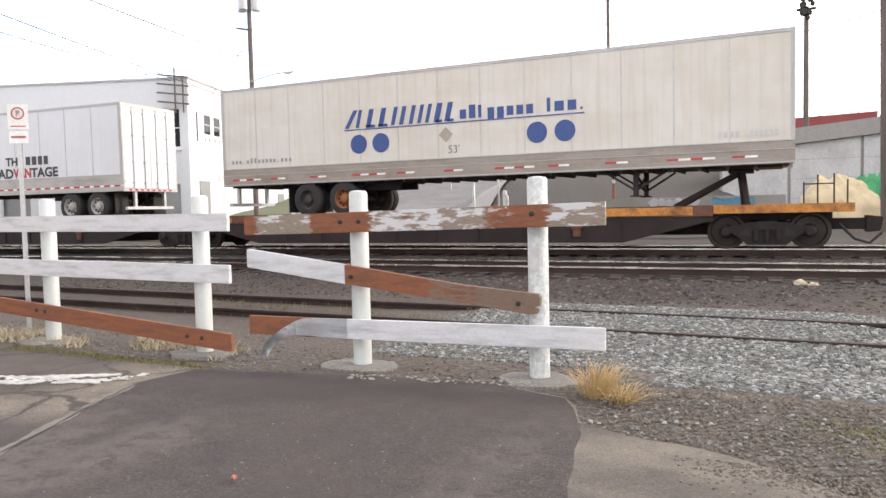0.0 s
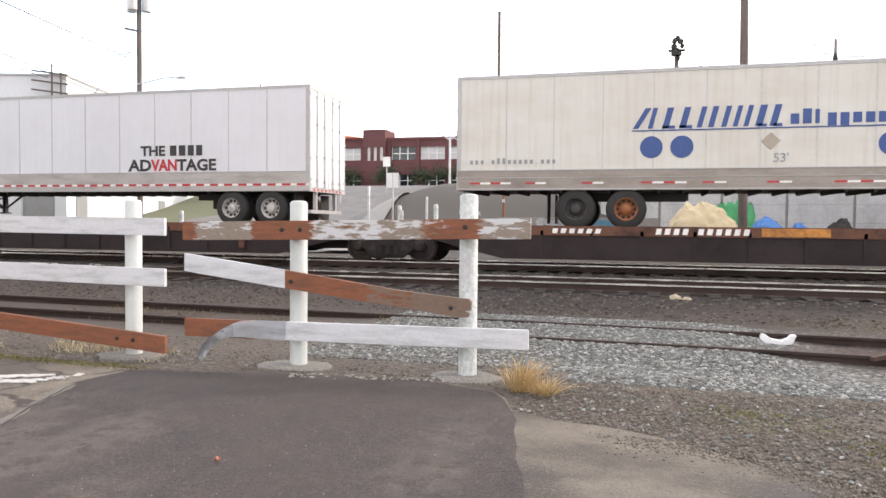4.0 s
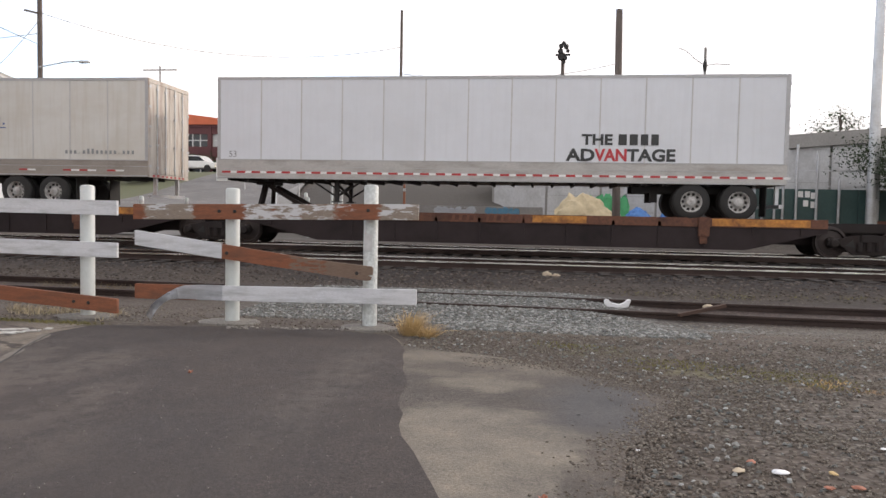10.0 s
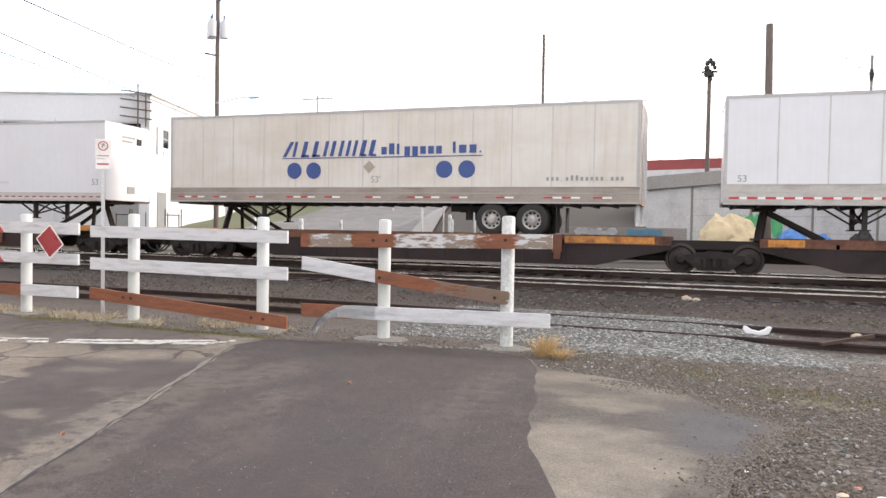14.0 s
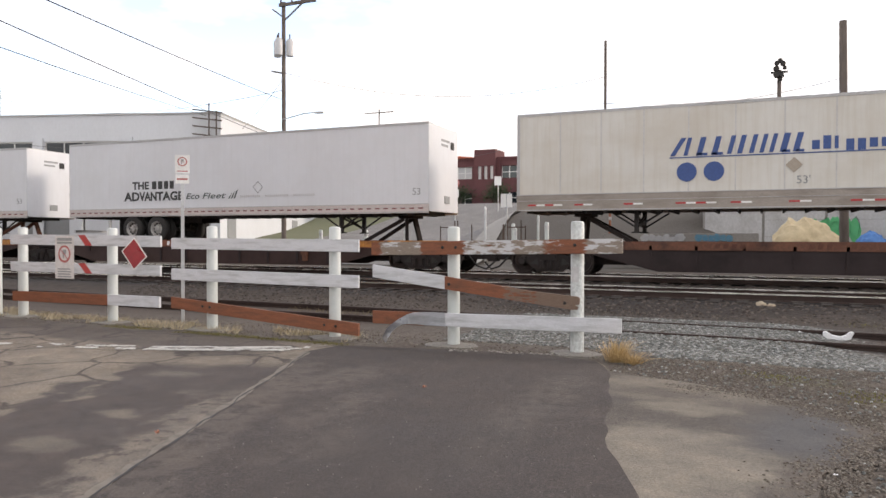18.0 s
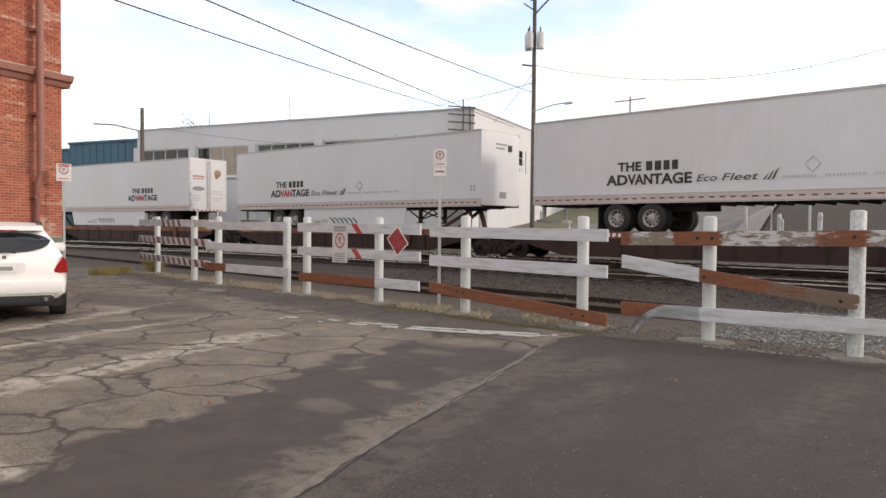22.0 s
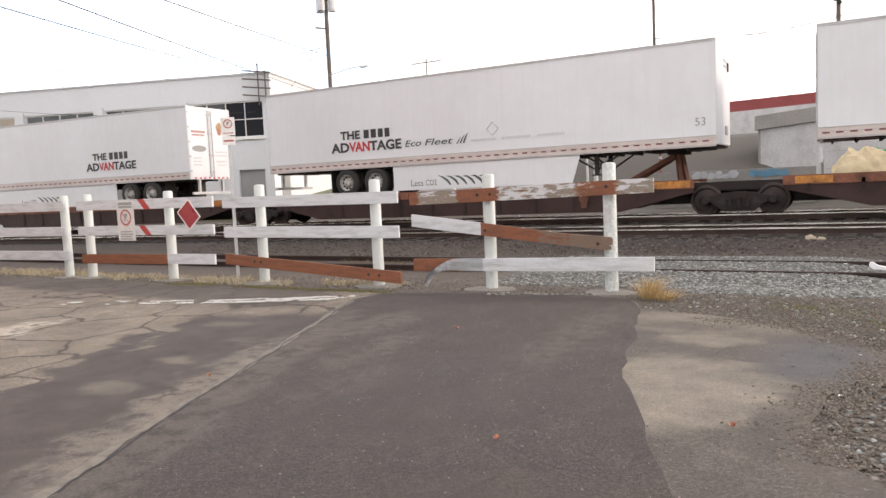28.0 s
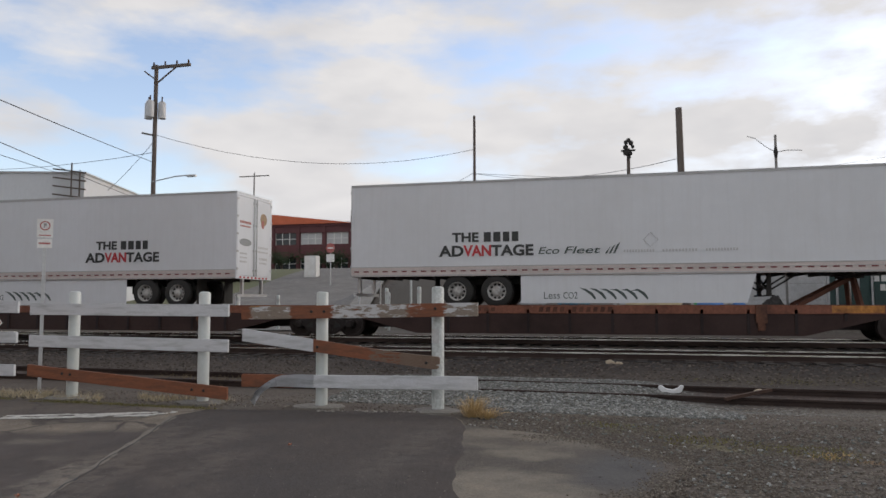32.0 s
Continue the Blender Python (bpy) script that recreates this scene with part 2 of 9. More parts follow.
def spot_mask(n, l, vec, c, r, soft):
    """1 inside an ellipse, with a soft border."""
    s, p, q = (n.new("ShaderNodeVectorMath") for _ in range(3))
    s.operation, p.operation, q.operation = "SUBTRACT", "MULTIPLY", "LENGTH"
    l.new(vec, s.inputs[0])
    s.inputs[1].default_value = (*c, 0)
    l.new(s.outputs[0], p.inputs[0])
    p.inputs[1].default_value = (1 / r[0], 1 / r[1], 0)
    l.new(p.outputs[0], q.inputs[0])
    return band(n, l, q.outputs["Value"], -1, 1, soft)


def broken(n, l, mask):
    """A mask with chips out of it."""
    chips = ramp(n, l, noise_tex(n, l, coords(n, l, 1.0), 5.0, 6, 0.65), [(0.40, (0.0,) * 3), (0.52, (1.0,) * 3)])
    return times_(n, l, mask, chips)


def zoned(name, lo, hi, patch, cracks, zones, amount, warp_scale=1.1, under=()):
    """Asphalt with stains of their own colour: zones is a list of (mask maker, colour, strength); under: those that the cracks run through."""
    m = asphalt(name, lo, hi, patch)
    n, l = m.node_tree.nodes, m.node_tree.links
    bs = n["Principled BSDF"]
    vec = warped(n, l, amount, warp_scale)
    c = bs.inputs["Base Color"].links[0].from_socket
    grain = ramp(n, l, noise_tex(n, l, coords(n, l, 1.0), 60.0, 4, 0.7), [(0.3, (0.62,) * 3), (0.7, (1.38,) * 3)])
    grain = mix(n, l, 1.0, grain, ramp(n, l, noise_tex(n, l, coords(n, l, 1.0), 2.7, 7, 0.68), [(0.30, (0.72, 0.72, 0.74)), (0.5, (1.0,) * 3), (0.70, (1.34, 1.30, 1.24))]), "MULTIPLY")
    for maker, col, k in (*under, (None, None, None), *zones):
        if maker is None:
            c = cracked(n, l, coords(n, l, 1.0), c, cracks) if cracks else c
            continue
        g = n.new("ShaderNodeMath")
        g.operation = "MULTIPLY"
        g.inputs[1].default_value = k
        l.new(maker(n, l, vec), g.inputs[0])
        c = mix(n, l, g.outputs[0], c, mix(n, l, 1.0, grain, col, "MULTIPLY"))
    l.new(c, bs.inputs["Base Color"])
    return m


SEAM_A, SEAM_D, SEAM_N = (-4.46, 4.85), (0.36, -0.933), (-0.933, -0.36)
DAMP = (0.050, 0.040, 0.0365)
M["lot"] = zoned("old_cracked_asphalt", (0.178, 0.149, 0.115), (0.285, 0.247, 0.198), (0.10, 0.083, 0.068), 1.0, [
    (lambda n, l, v: times_(n, l, band(n, l, along(n, l, warped(n, l, 2.4, 0.9), SEAM_A, SEAM_N), -2.0, 1.75, 0.1), band(n, l, along(n, l, v, SEAM_A, SEAM_D), 1.0, 8.0, 0.3)), DAMP, 0.95),
    (lambda n, l, v: times_(n, l, band(n, l, along(n, l, v, (-12.0, 4.75), (0.10, 0.995)), 0.0, 2.2, 0.2), band(n, l, along(n, l, v, (-12.0, 4.55), (1, 0)), -11, 7.0, 0.5)), DAMP, 0.7),
    (lambda n, l, v: spot_mask(n, l, v, (-12.9, 3.0), (2.6, 0.7), 0.3), DAMP, 0.6),
    (lambda n, l, v: spot_mask(n, l, v, (-9.9, 0.5), (0.35, 2.2), 0.4), DAMP, 0.55),
    (lambda n, l, v: spot_mask(n, l, v, (-3.75, 0.37), (0.26, 0.14), 0.5), (0.16, 0.14, 0.112), 0.5),
    (lambda n, l, v: spot_mask(n, l, v, (-3.97, 1.28), (0.22, 0.13), 0.5), (0.16, 0.14, 0.112), 0.5),
    (lambda n, l, v: spot_mask(n, l, v, (-4.9, 2.9), (0.3, 0.2), 0.5), (0.15, 0.13, 0.105), 0.5),
    (lambda n, l, v: times_(n, l, band(n, l, along(n, l, v, SEAM_A, SEAM_N), -0.2, 0.17, 0.12), band(n, l, along(n, l, v, SEAM_A, SEAM_D), 3.2, 9.0, 0.8)), (0.15, 0.13, 0.107), 0.65),
    (lambda n, l, v: broken(n, l, times_(n, l, band(n, l, along(n, l, warped(n, l, 1.2, 2.0), SEAM_A, SEAM_N), -0.1, 0.42, 0.12), band(n, l, along(n, l, v, SEAM_A, SEAM_D), 2.6, 6.6, 0.5))), (0.165, 0.143, 0.118), 0.7),
    (lambda n, l, v: spot_mask(n, l, v, (-14.4, 5.4), (0.5, 0.28), 0.3), (0.25, 0.225, 0.185), 0.7),
    (lambda n, l, v: spot_mask(n, l, v, (-12.2, 2.2), (0.5, 0.2), 0.3), (0.25, 0.225, 0.185), 0.6),
    (lambda n, l, v: broken(n, l, spot_mask(n, l, v, (-8.1, -0.7), (0.55, 1.3), 0.3)), DAMP, 0.8),
    (lambda n, l, v: broken(n, l, spot_mask(n, l, v, (-5.2, -0.9), (0.5, 0.25), 0.4)), DAMP, 0.5),
], 0.55, 2.2, [
    (lambda n, l, v: broken(n, l, times_(n, l, band(n, l, along(n, l, v, (-6.48, -0.75), (0.937, 0.349)), -0.3, 0.3, 0.08), band(n, l, along(n, l, v, (-6.48, -0.75), (-0.349, 0.937)), -5.0, 3.4, 0.1))), (0.36, 0.33, 0.275), 0.85),
    (lambda n, l, v: broken(n, l, times_(n, l, band(n, l, along(n, l, v, (-9.23, 0.62), (0.949, 0.314)), -0.14, 0.14, 0.06), band(n, l, along(n, l, v, (-9.23, 0.62), (-0.314, 0.949)), -3.0, 2.4, 0.1))), (0.34, 0.31, 0.26), 0.8),
    (lambda n, l, v: broken(n, l, times_(n, l, band(n, l, along(n, l, v, (-10.82, 0.72), (0.863, 0.505)), -0.13, 0.13, 0.06), band(n, l, along(n, l, v, (-10.82, 0.72), (-0.505, 0.863)), -3.0, 3.2, 0.1))), (0.36, 0.33, 0.275), 0.85),
    (lambda n, l, v: broken(n, l, spot_mask(n, l, v, (-3.9, -2.35), (0.5, 0.35), 0.15)), (0.36, 0.33, 0.275), 0.85),
])
DUST = (0.125, 0.105, 0.088)
M["seal"] = zoned("dark_asphalt", (0.038, 0.030, 0.027), (0.090, 0.074, 0.066), (0.057, 0.046, 0.041), 0.0, [
    (lambda n, l, v: broken(n, l, spot_mask(n, l, v, (-3.1, 3.4), (0.3, 0.8), 0.6)), DUST, 0.45),
    (lambda n, l, v: broken(n, l, spot_mask(n, l, v, (-1.85, 1.2), (0.3, 0.5), 0.6)), DUST, 0.3),
    (lambda n, l, v: broken(n, l, spot_mask(n, l, v, (-2.35, 2.2), (0.25, 0.7), 0.6)), DUST, 0.35),
    (lambda n, l, v: broken(n, l, times_(n, l, band(n, l, along(n, l, v, SEAM_A, SEAM_N), -0.4, 0.1, 0.12), band(n, l, along(n, l, v, SEAM_A, SEAM_D), 0.6, 9.0, 0.6))), DUST, 0.4),
    (lambda n, l, v: broken(n, l, spot_mask(n, l, v, (-0.75, 3.2), (0.25, 1.9), 0.6)), (0.10, 0.086, 0.073), 0.45),
    (lambda n, l, v: spot_mask(n, l, v, (-2.5, 5.25), (1.9, 0.45), 0.4), (0.045, 0.036, 0.032), 0.6),
    (lambda n, l, v: spot_mask(n, l, v, (-1.1, 1.3), (0.8, 1.2), 0.5), (0.042, 0.036, 0.034), 0.45),
], 0.7, 2.6)
M["apron"] = zoned("worn_edge_of_lot", (0.070, 0.060, 0.051), (0.128, 0.112, 0.095), (0.056, 0.049, 0.043), 0.0, [
    (lambda n, l, v: spot_mask(n, l, v, (0.25, 4.35), (1.0, 0.6), 0.35), (0.150, 0.130, 0.104), 0.85),
    (lambda n, l, v: spot_mask(n, l, v, (0.25, 4.1), (0.6, 0.2), 0.5), (0.070, 0.060, 0.051), 0.75),
    (lambda n, l, v: spot_mask(n, l, v, (0.5, 3.5), (0.42, 0.26), 0.3), (0.165, 0.146, 0.117), 0.8),
    (lambda n, l, v: spot_mask(n, l, v, (0.50, 1.85), (0.72, 0.95), 0.2), (0.178, 0.158, 0.128), 0.88),
    (lambda n, l, v: spot_mask(n, l, v, (1.0, 2.35), (0.3, 0.25), 0.6), (0.09, 0.081, 0.07), 0.5),
    (lambda n, l, v: spot_mask(n, l, v, (1.5, 2.95), (0.5, 0.72), 0.45), (0.066, 0.066, 0.069), 0.85),
    (lambda n, l, v: broken(n, l, spot_mask(n, l, v, (1.95, 2.6), (0.3, 1.0), 0.5)), (0.088, 0.071, 0.057), 0.85),
    (lambda n, l, v: broken(n, l, spot_mask(n, l, v, (1.5, 1.2), (0.25, 0.9), 0.5)), (0.088, 0.071, 0.057), 0.8),
], 0.5, 3.0)
def railway_ground():
    """Gravel whose stones change along the line: brown earth, grey ballast in the siding, oily ballast under the main tracks."""
    m, n, l, bs = nodes_of("railway_gravel")
    tc = n.new("ShaderNodeTexCoord")
    vec = tc.outputs["Object"]
    wob = n.new("ShaderNodeTexNoise")
    wob.inputs["Scale"].default_value, wob.inputs["Detail"].default_value = 0.9, 6
    l.new(vec, wob.inputs["Vector"])
    shift_v = n.new("ShaderNodeVectorMath")
    shift_v.operation = "MULTIPLY_ADD"
    l.new(wob.outputs["Color"], shift_v.inputs[0])
    shift_v.inputs[1].default_value = (1.6, 1.3, 0)
    l.new(vec, shift_v.inputs[2])
    sep = n.new("ShaderNodeSeparateXYZ")
    l.new(shift_v.outputs[0], sep.inputs[0])
    x, y = sep.outputs[0], sep.outputs[1]

    def stones_of(cols, size, dark):
        v = n.new("ShaderNodeTexVoronoi")
        v.inputs["Scale"].default_value = size
        l.new(vec, v.inputs["Vector"])
        sc = n.new("ShaderNodeSeparateColor")
        l.new(v.outputs["Color"], sc.inputs[0])
        c = ramp(n, l, sc.outputs[0], [(i / (len(cols) - 1), c) for i, c in enumerate(cols)])
        return mix(n, l, 1.0, c, ramp(n, l, v.outputs["Distance"], [(0.25, (1,) * 3), (0.62, (dark,) * 3)]), "MULTIPLY"), v.outputs["Distance"]
    earth, de = stones_of([(0.054, 0.043, 0.035), (0.117, 0.097, 0.08), (0.075, 0.06, 0.05), (0.2, 0.181, 0.157), (0.082, 0.067, 0.055)], 30.0, 0.5)
    grey, dg = stones_of([(0.10, 0.104, 0.098), (0.22, 0.226, 0.212), (0.14, 0.145, 0.137), (0.36, 0.365, 0.345), (0.11, 0.10, 0.085), (0.2, 0.2, 0.185)], 14.0, 0.25)
    oily, do = stones_of([(0.011, 0.0085, 0.0082), (0.026, 0.0205, 0.0195), (0.016, 0.012, 0.0117), (0.044, 0.037, 0.034)], 17.0, 0.4)
    rusty, dr = stones_of([(0.035, 0.02, 0.016), (0.07, 0.042, 0.032), (0.05, 0.032, 0.025), (0.12, 0.09, 0.075)], 17.0, 0.4)
    big = noise_tex(n, l, vec, 0.45, 7, 0.62)
    mid = noise_tex(n, l, vec, 2.6, 6, 0.6)
    c = mix(n, l, ramp(n, l, big, [(0.42, (0, 0, 0)), (0.62, (0.8,) * 3)]), earth, (0.078, 0.059, 0.046))
    c = mix(n, l, ramp(n, l, mid, [(0.55, (0, 0, 0)), (0.72, (0.45,) * 3)]), c, (0.066, 0.062, 0.036))
    sid = times_(n, l, band(n, l, y, 8.0, 12.1, 0.5), band(n, l, x, -2.6, 5.2, 1.0))
    patchy = ramp(n, l, mid, [(0.32, (0.35,) * 3), (0.5, (1,) * 3)])
    c = mix(n, l, times_(n, l, sid, patchy), c, grey)
    c = mix(n, l, times_(n, l, band(n, l, y, 9.2, 11.6, 0.3), band(n, l, x, 3.2, 30.0, 0.9)), c, rusty)
    c = mix(n, l, times_(n, l, band(n, l, y, 9.3, 11.6, 0.4), band(n, l, x, -70.0, -4.5, 1.0)), c, rusty)
    c = mix(n, l, times_(n, l, band(n, l, y, 24.2, 35.0, 0.4), band(n, l, x, -9.0, 3.2, 0.5)), c, (0.085, 0.077, 0.068))
    c = mix(n, l, band(n, l, y, 13.5, 22.6, 0.35), c, oily)
    c = mix(n, l, times_(n, l, band(n, l, y, 13.0, 14.4, 0.35), band(n, l, x, -80.0, 1.5, 0.6)), c, oily)
    uneven = warped(n, l, 0.6, 2.4)
    for centre, size, col, k in (((2.85, 4.4), (0.9, 0.3), (0.115, 0.105, 0.042), 0.55), ((1.45, 5.35), (0.45, 0.35), (0.10, 0.098, 0.036), 0.55), ((3.7, 4.05), (0.45, 0.13), (0.21, 0.12, 0.045), 0.6), ((1.9, 2.05), (0.32, 0.3), (0.052, 0.042, 0.035), 0.7), ((2.5, 1.75), (0.4, 0.25), (0.058, 0.046, 0.038), 0.6), ((7.0, 12.3), (4.0, 0.5), (0.08, 0.073, 0.036), 0.5), ((1.1, 6.2), (1.2, 0.3), (0.105, 0.088, 0.062), 0.5)):
        patch = broken(n, l, spot_mask(n, l, uneven, centre, size, 0.5))
        g = n.new("ShaderNodeMath")
        g.operation = "MULTIPLY"
        g.inputs[1].default_value = k
        l.new(patch, g.inputs[0])
        c = mix(n, l, g.outputs[0], c, col)
    c = mix(n, l, times_(n, l, band(n, l, y, 11.9, 14.2, 0.4), ramp(n, l, mid, [(0.3, (0.35,) * 3), (0.6, (0.85,) * 3)])), c, (0.040, 0.031, 0.026))
    west = times_(n, l, band(n, l, x, -70.0, -3.8, 1.2), band(n, l, y, 6.9, 13.9, 0.5))
    c = mix(n, l, times_(n, l, west, ramp(n, l, mid, [(0.3, (0.2,) * 3), (0.6, (0.75,) * 3)])), c, (0.066, 0.051, 0.039))
    l.new(c, bs.inputs["Base Color"])
    bs.inputs["Roughness"].default_value = 0.95
    bump(n, l, bs, ramp(n, l, dg, [(0.0, (1,) * 3), (0.7, (0,) * 3)]), 0.6, 0.02)
    return m


M["ground"] = railway_ground()
M["post"] = worn("galvanised_white_paint", (0.51, 0.54, 0.53), (0.38, 0.42, 0.39), 0.45, 0.0, 40, 2.2, 0.7, 0.03, (1, 1, 0.5), contrast=0.4)
M["board_white"] = worn("weathered_white_paint", (0.575, 0.59, 0.615), (0.36, 0.375, 0.38), 0.55, 0, 30, 2.4, 0.95, 0.15, (1, 4, 6), contrast=1.3)
M["board_brown"] = worn("rust_brown_paint", (0.225, 0.078, 0.036), (0.115, 0.058, 0.038), 0.72, 0, 22, 3.0, 0.9, 0.3, (1, 4, 7), contrast=2.0)
M["board_grey"] = worn("bare_grey_wood", (0.24, 0.20, 0.165), (0.13, 0.09, 0.065), 0.8, 0, 24, 3.0, 0.8, 0.35, (1, 5, 9), contrast=2.5)
M["tape_red"] = worn("faded_red", (0.45, 0.03, 0.035), (0.3, 0.1, 0.08), 0.4)
M["dull_red"] = worn("dull_red_tape", (0.22, 0.055, 0.055), (0.13, 0.06, 0.055), 0.6)
M["stripe_red"] = worn("faded_stripe_red", (0.36, 0.11, 0.085), (0.4, 0.25, 0.22), 0.6)
M["red_sign"] = worn("red_reflector", (0.30, 0.02, 0.03), (0.15, 0.02, 0.03), 0.35)
M["sign_white"] = worn("sign_white", (0.78, 0.78, 0.76), (0.5, 0.48, 0.45), 0.4)
M["faded_red"] = worn("faded_sign_red", (0.42, 0.11, 0.10), (0.5, 0.3, 0.28), 0.6, 0, 20, 6.0, 0.7)
# weathered plate; its darker grey also carries the shade on the notice
M["sign_grey"] = worn("weathered_sign_plate", (0.62, 0.60, 0.585), (0.44, 0.41, 0.39), 0.5, 0, 20, 4.0, 0.7)
M["steel"] = worn("galvanised_steel", (0.52, 0.53, 0.54), (0.3, 0.27, 0.24), 0.4, 0.7)
M["rust"] = worn("rusty_steel", (0.075, 0.042, 0.03), (0.032, 0.022, 0.018), 0.8, 0.2, 24, 1.6, 0.7, 0.3)
M["rail_side"] = worn("dark_rusty_rail", (0.040, 0.024, 0.019), (0.018, 0.012, 0.011), 0.8, 0.1, 24, 1.6, 0.7, 0.3)
# far poles get a lighter colour that carries the washed-out sky glare
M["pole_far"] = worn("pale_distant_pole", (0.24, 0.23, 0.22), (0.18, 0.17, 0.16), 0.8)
M["rail_head"] = worn("polished_rail", (0.80, 0.79, 0.77), (0.6, 0.55, 0.5), 0.25, 1.0, amount=0.3, bumpy=0.02)
M["tie"] = worn("creosote_tie", (0.032, 0.026, 0.022), (0.066, 0.056, 0.047), 0.9, 0, 14, 1.5, 0.6, 0.3, (6, 1, 1))
M["car_brown"] = worn("wagon_brown", (0.017, 0.0078, 0.0078), (0.008, 0.0048, 0.0048), 0.75, 0, 16, 0.9, 0.7, 0.2)
M["car_rust"] = worn("wagon_rusty_deck", (0.12, 0.046, 0.027), (0.035, 0.017, 0.013), 0.8, 0, 16, 1.2, 0.7, 0.2)
M["car_yellow"] = worn("wagon_yellow", (0.50, 0.21, 0.04), (0.13, 0.05, 0.025), 0.65, 0, 14, 2.6, 1.0, 0.1, contrast=2.0)
M["car_edge"] = worn("wagon_edge_orange_rust", (0.13, 0.05, 0.026), (0.028, 0.014, 0.012), 0.7, 0, 14, 1.4, 1.0, 0.2, contrast=2.0)
M["car_edge_red"] = worn("wagon_edge_red_rust", (0.21, 0.075, 0.042), (0.06, 0.025, 0.018), 0.7, 0, 14, 1.4, 0.9, 0.2, contrast=2.0)
M["iron"] = worn("dark_cast_iron", (0.020, 0.015, 0.014), (0.042, 0.026, 0.02), 0.75, 0.3, 20, 2.0, 0.5, 0.3)
M["wheel_tread"] = worn("worn_wheel_steel", (0.045, 0.034, 0.031), (0.02, 0.015, 0.014), 0.6, 0.4)
M["tire"] = worn("black_rubber", (0.022, 0.021, 0.02), (0.05, 0.046, 0.04), 0.85)
M["rim"] = worn("dull_painted_rim", (0.46, 0.45, 0.43), (0.16, 0.14, 0.12), 0.6, 0.1, 20, 6.0, 0.9)
M["rim_rust"] = worn("rusty_rim", (0.28, 0.10, 0.035), (0.1, 0.05, 0.03), 0.7, 0.2)
M["rim_black"] = worn("black_rim", (0.03, 0.03, 0.03), (0.06, 0.05, 0.045), 0.6)
M["under"] = worn("undercarriage_black", (0.022, 0.02, 0.019), (0.045, 0.038, 0.033), 0.75)
M["white_d"] = streaked("white_van_panel", (0.66, 0.68, 0.71), (0.56, 0.57, 0.58), 0.34, 0.35)
M["white_e"] = streaked("white_smooth_panel", (0.67, 0.685, 0.71), (0.57, 0.575, 0.58), 0.36, 0.35)
M["cream"] = streaked("dirty_cream_panel", (0.625, 0.615, 0.57), (0.47, 0.42, 0.335), 0.5, 0.55)
M["alu"] = worn("grimy_aluminium_rail", (0.46, 0.445, 0.42), (0.27, 0.24, 0.21), 0.55, 0.25, 14, 1.0, 0.7, 0.05, (1, 1, 3))
M["grime"] = worn("brown_grime_rail", (0.32, 0.285, 0.25), (0.19, 0.16, 0.135), 0.7, 0.1, 14, 1.0, 0.7, 0.05, (1, 1, 3))
M["pinkish"] = worn("pale_pink_grey_rail", (0.60, 0.53, 0.50), (0.42, 0.36, 0.33), 0.55, 0.1, 14, 1.0, 0.6, 0.04, (1, 1, 3))
M["seam"] = worn("seam_grey", (0.52, 0.515, 0.50), (0.40, 0.38, 0.345), 0.55)
M["edge_grey"] = worn("top_rail_grey", (0.45, 0.45, 0.45), (0.33, 0.32, 0.31), 0.55, 0.2)
M["blue"] = worn("faded_blue_vinyl", (0.031, 0.075, 0.24), (0.06, 0.105, 0.26), 0.5, amount=0.4)
M["black"] = worn("black_vinyl", (0.03, 0.032, 0.032), (0.07, 0.07, 0.07), 0.5)
M["red"] = worn("red_vinyl", (0.50, 0.035, 0.045), (0.4, 0.08, 0.08), 0.5)
M["grey_vinyl"] = worn("grey_vinyl", (0.26, 0.27, 0.27), (0.36, 0.36, 0.36), 0.5)
M["pale_vinyl"] = worn("pale_grey_vinyl", (0.5, 0.5, 0.5), (0.58, 0.58, 0.57), 0.5)
M["teal_vinyl"] = worn("dark_green_vinyl", (0.06, 0.085, 0.08), (0.1, 0.12, 0.11), 0.5)
M["tan_vinyl"] = worn("tan_placard", (0.36, 0.31, 0.25), (0.5, 0.46, 0.38), 0.6)
M["bldg_white"] = worn("painted_white_wall", (0.62, 0.64, 0.66), (0.5, 0.51, 0.52), 0.7, 0, 8, 0.3, 0.35, 0.03, (1, 1, 0.5), contrast=0.3)
M["teal"] = worn("teal_siding", (0.05, 0.135, 0.20), (0.042, 0.112, 0.165), 0.6)
M["glass"] = glass_dark("window_glass")
M["frame_white"] = plain("white_frame", (0.68, 0.68, 0.66))
M["brick_far"] = worn("far_red_brick", (0.125, 0.048, 0.05), (0.085, 0.036, 0.04), 0.9, 0, 10, 0.6, 0.5)
M["orange_roof"] = worn("orange_roof", (0.60, 0.15, 0.07), (0.44, 0.12, 0.06), 0.8)
M["wood_pole"] = worn("weathered_pole_wood", (0.135, 0.112, 0.098), (0.06, 0.048, 0.042), 0.9, 0, 20, 1.5, 0.6, 0.3, (3, 3, 0.4))
M["wire"] = plain("black_wire", (0.03, 0.03, 0.032))
M["transformer"] = plain("pale_grey_enamel", (0.5, 0.51, 0.52))
M["wall_conc"] = worn("weathered_concrete", (0.50, 0.505, 0.505), (0.34, 0.335, 0.325), 0.85, 0, 12, 1.3, 0.8, 0.15, (1, 1, 0.8))
M["cap_conc"] = worn("stained_concrete_cap", (0.29, 0.28, 0.265), (0.19, 0.182, 0.17), 0.9, 0, 12, 0.6, 0.6, 0.15)
M["fence_red"] = worn("red_railing", (0.25, 0.05, 0.05), (0.18, 0.06, 0.05), 0.7)
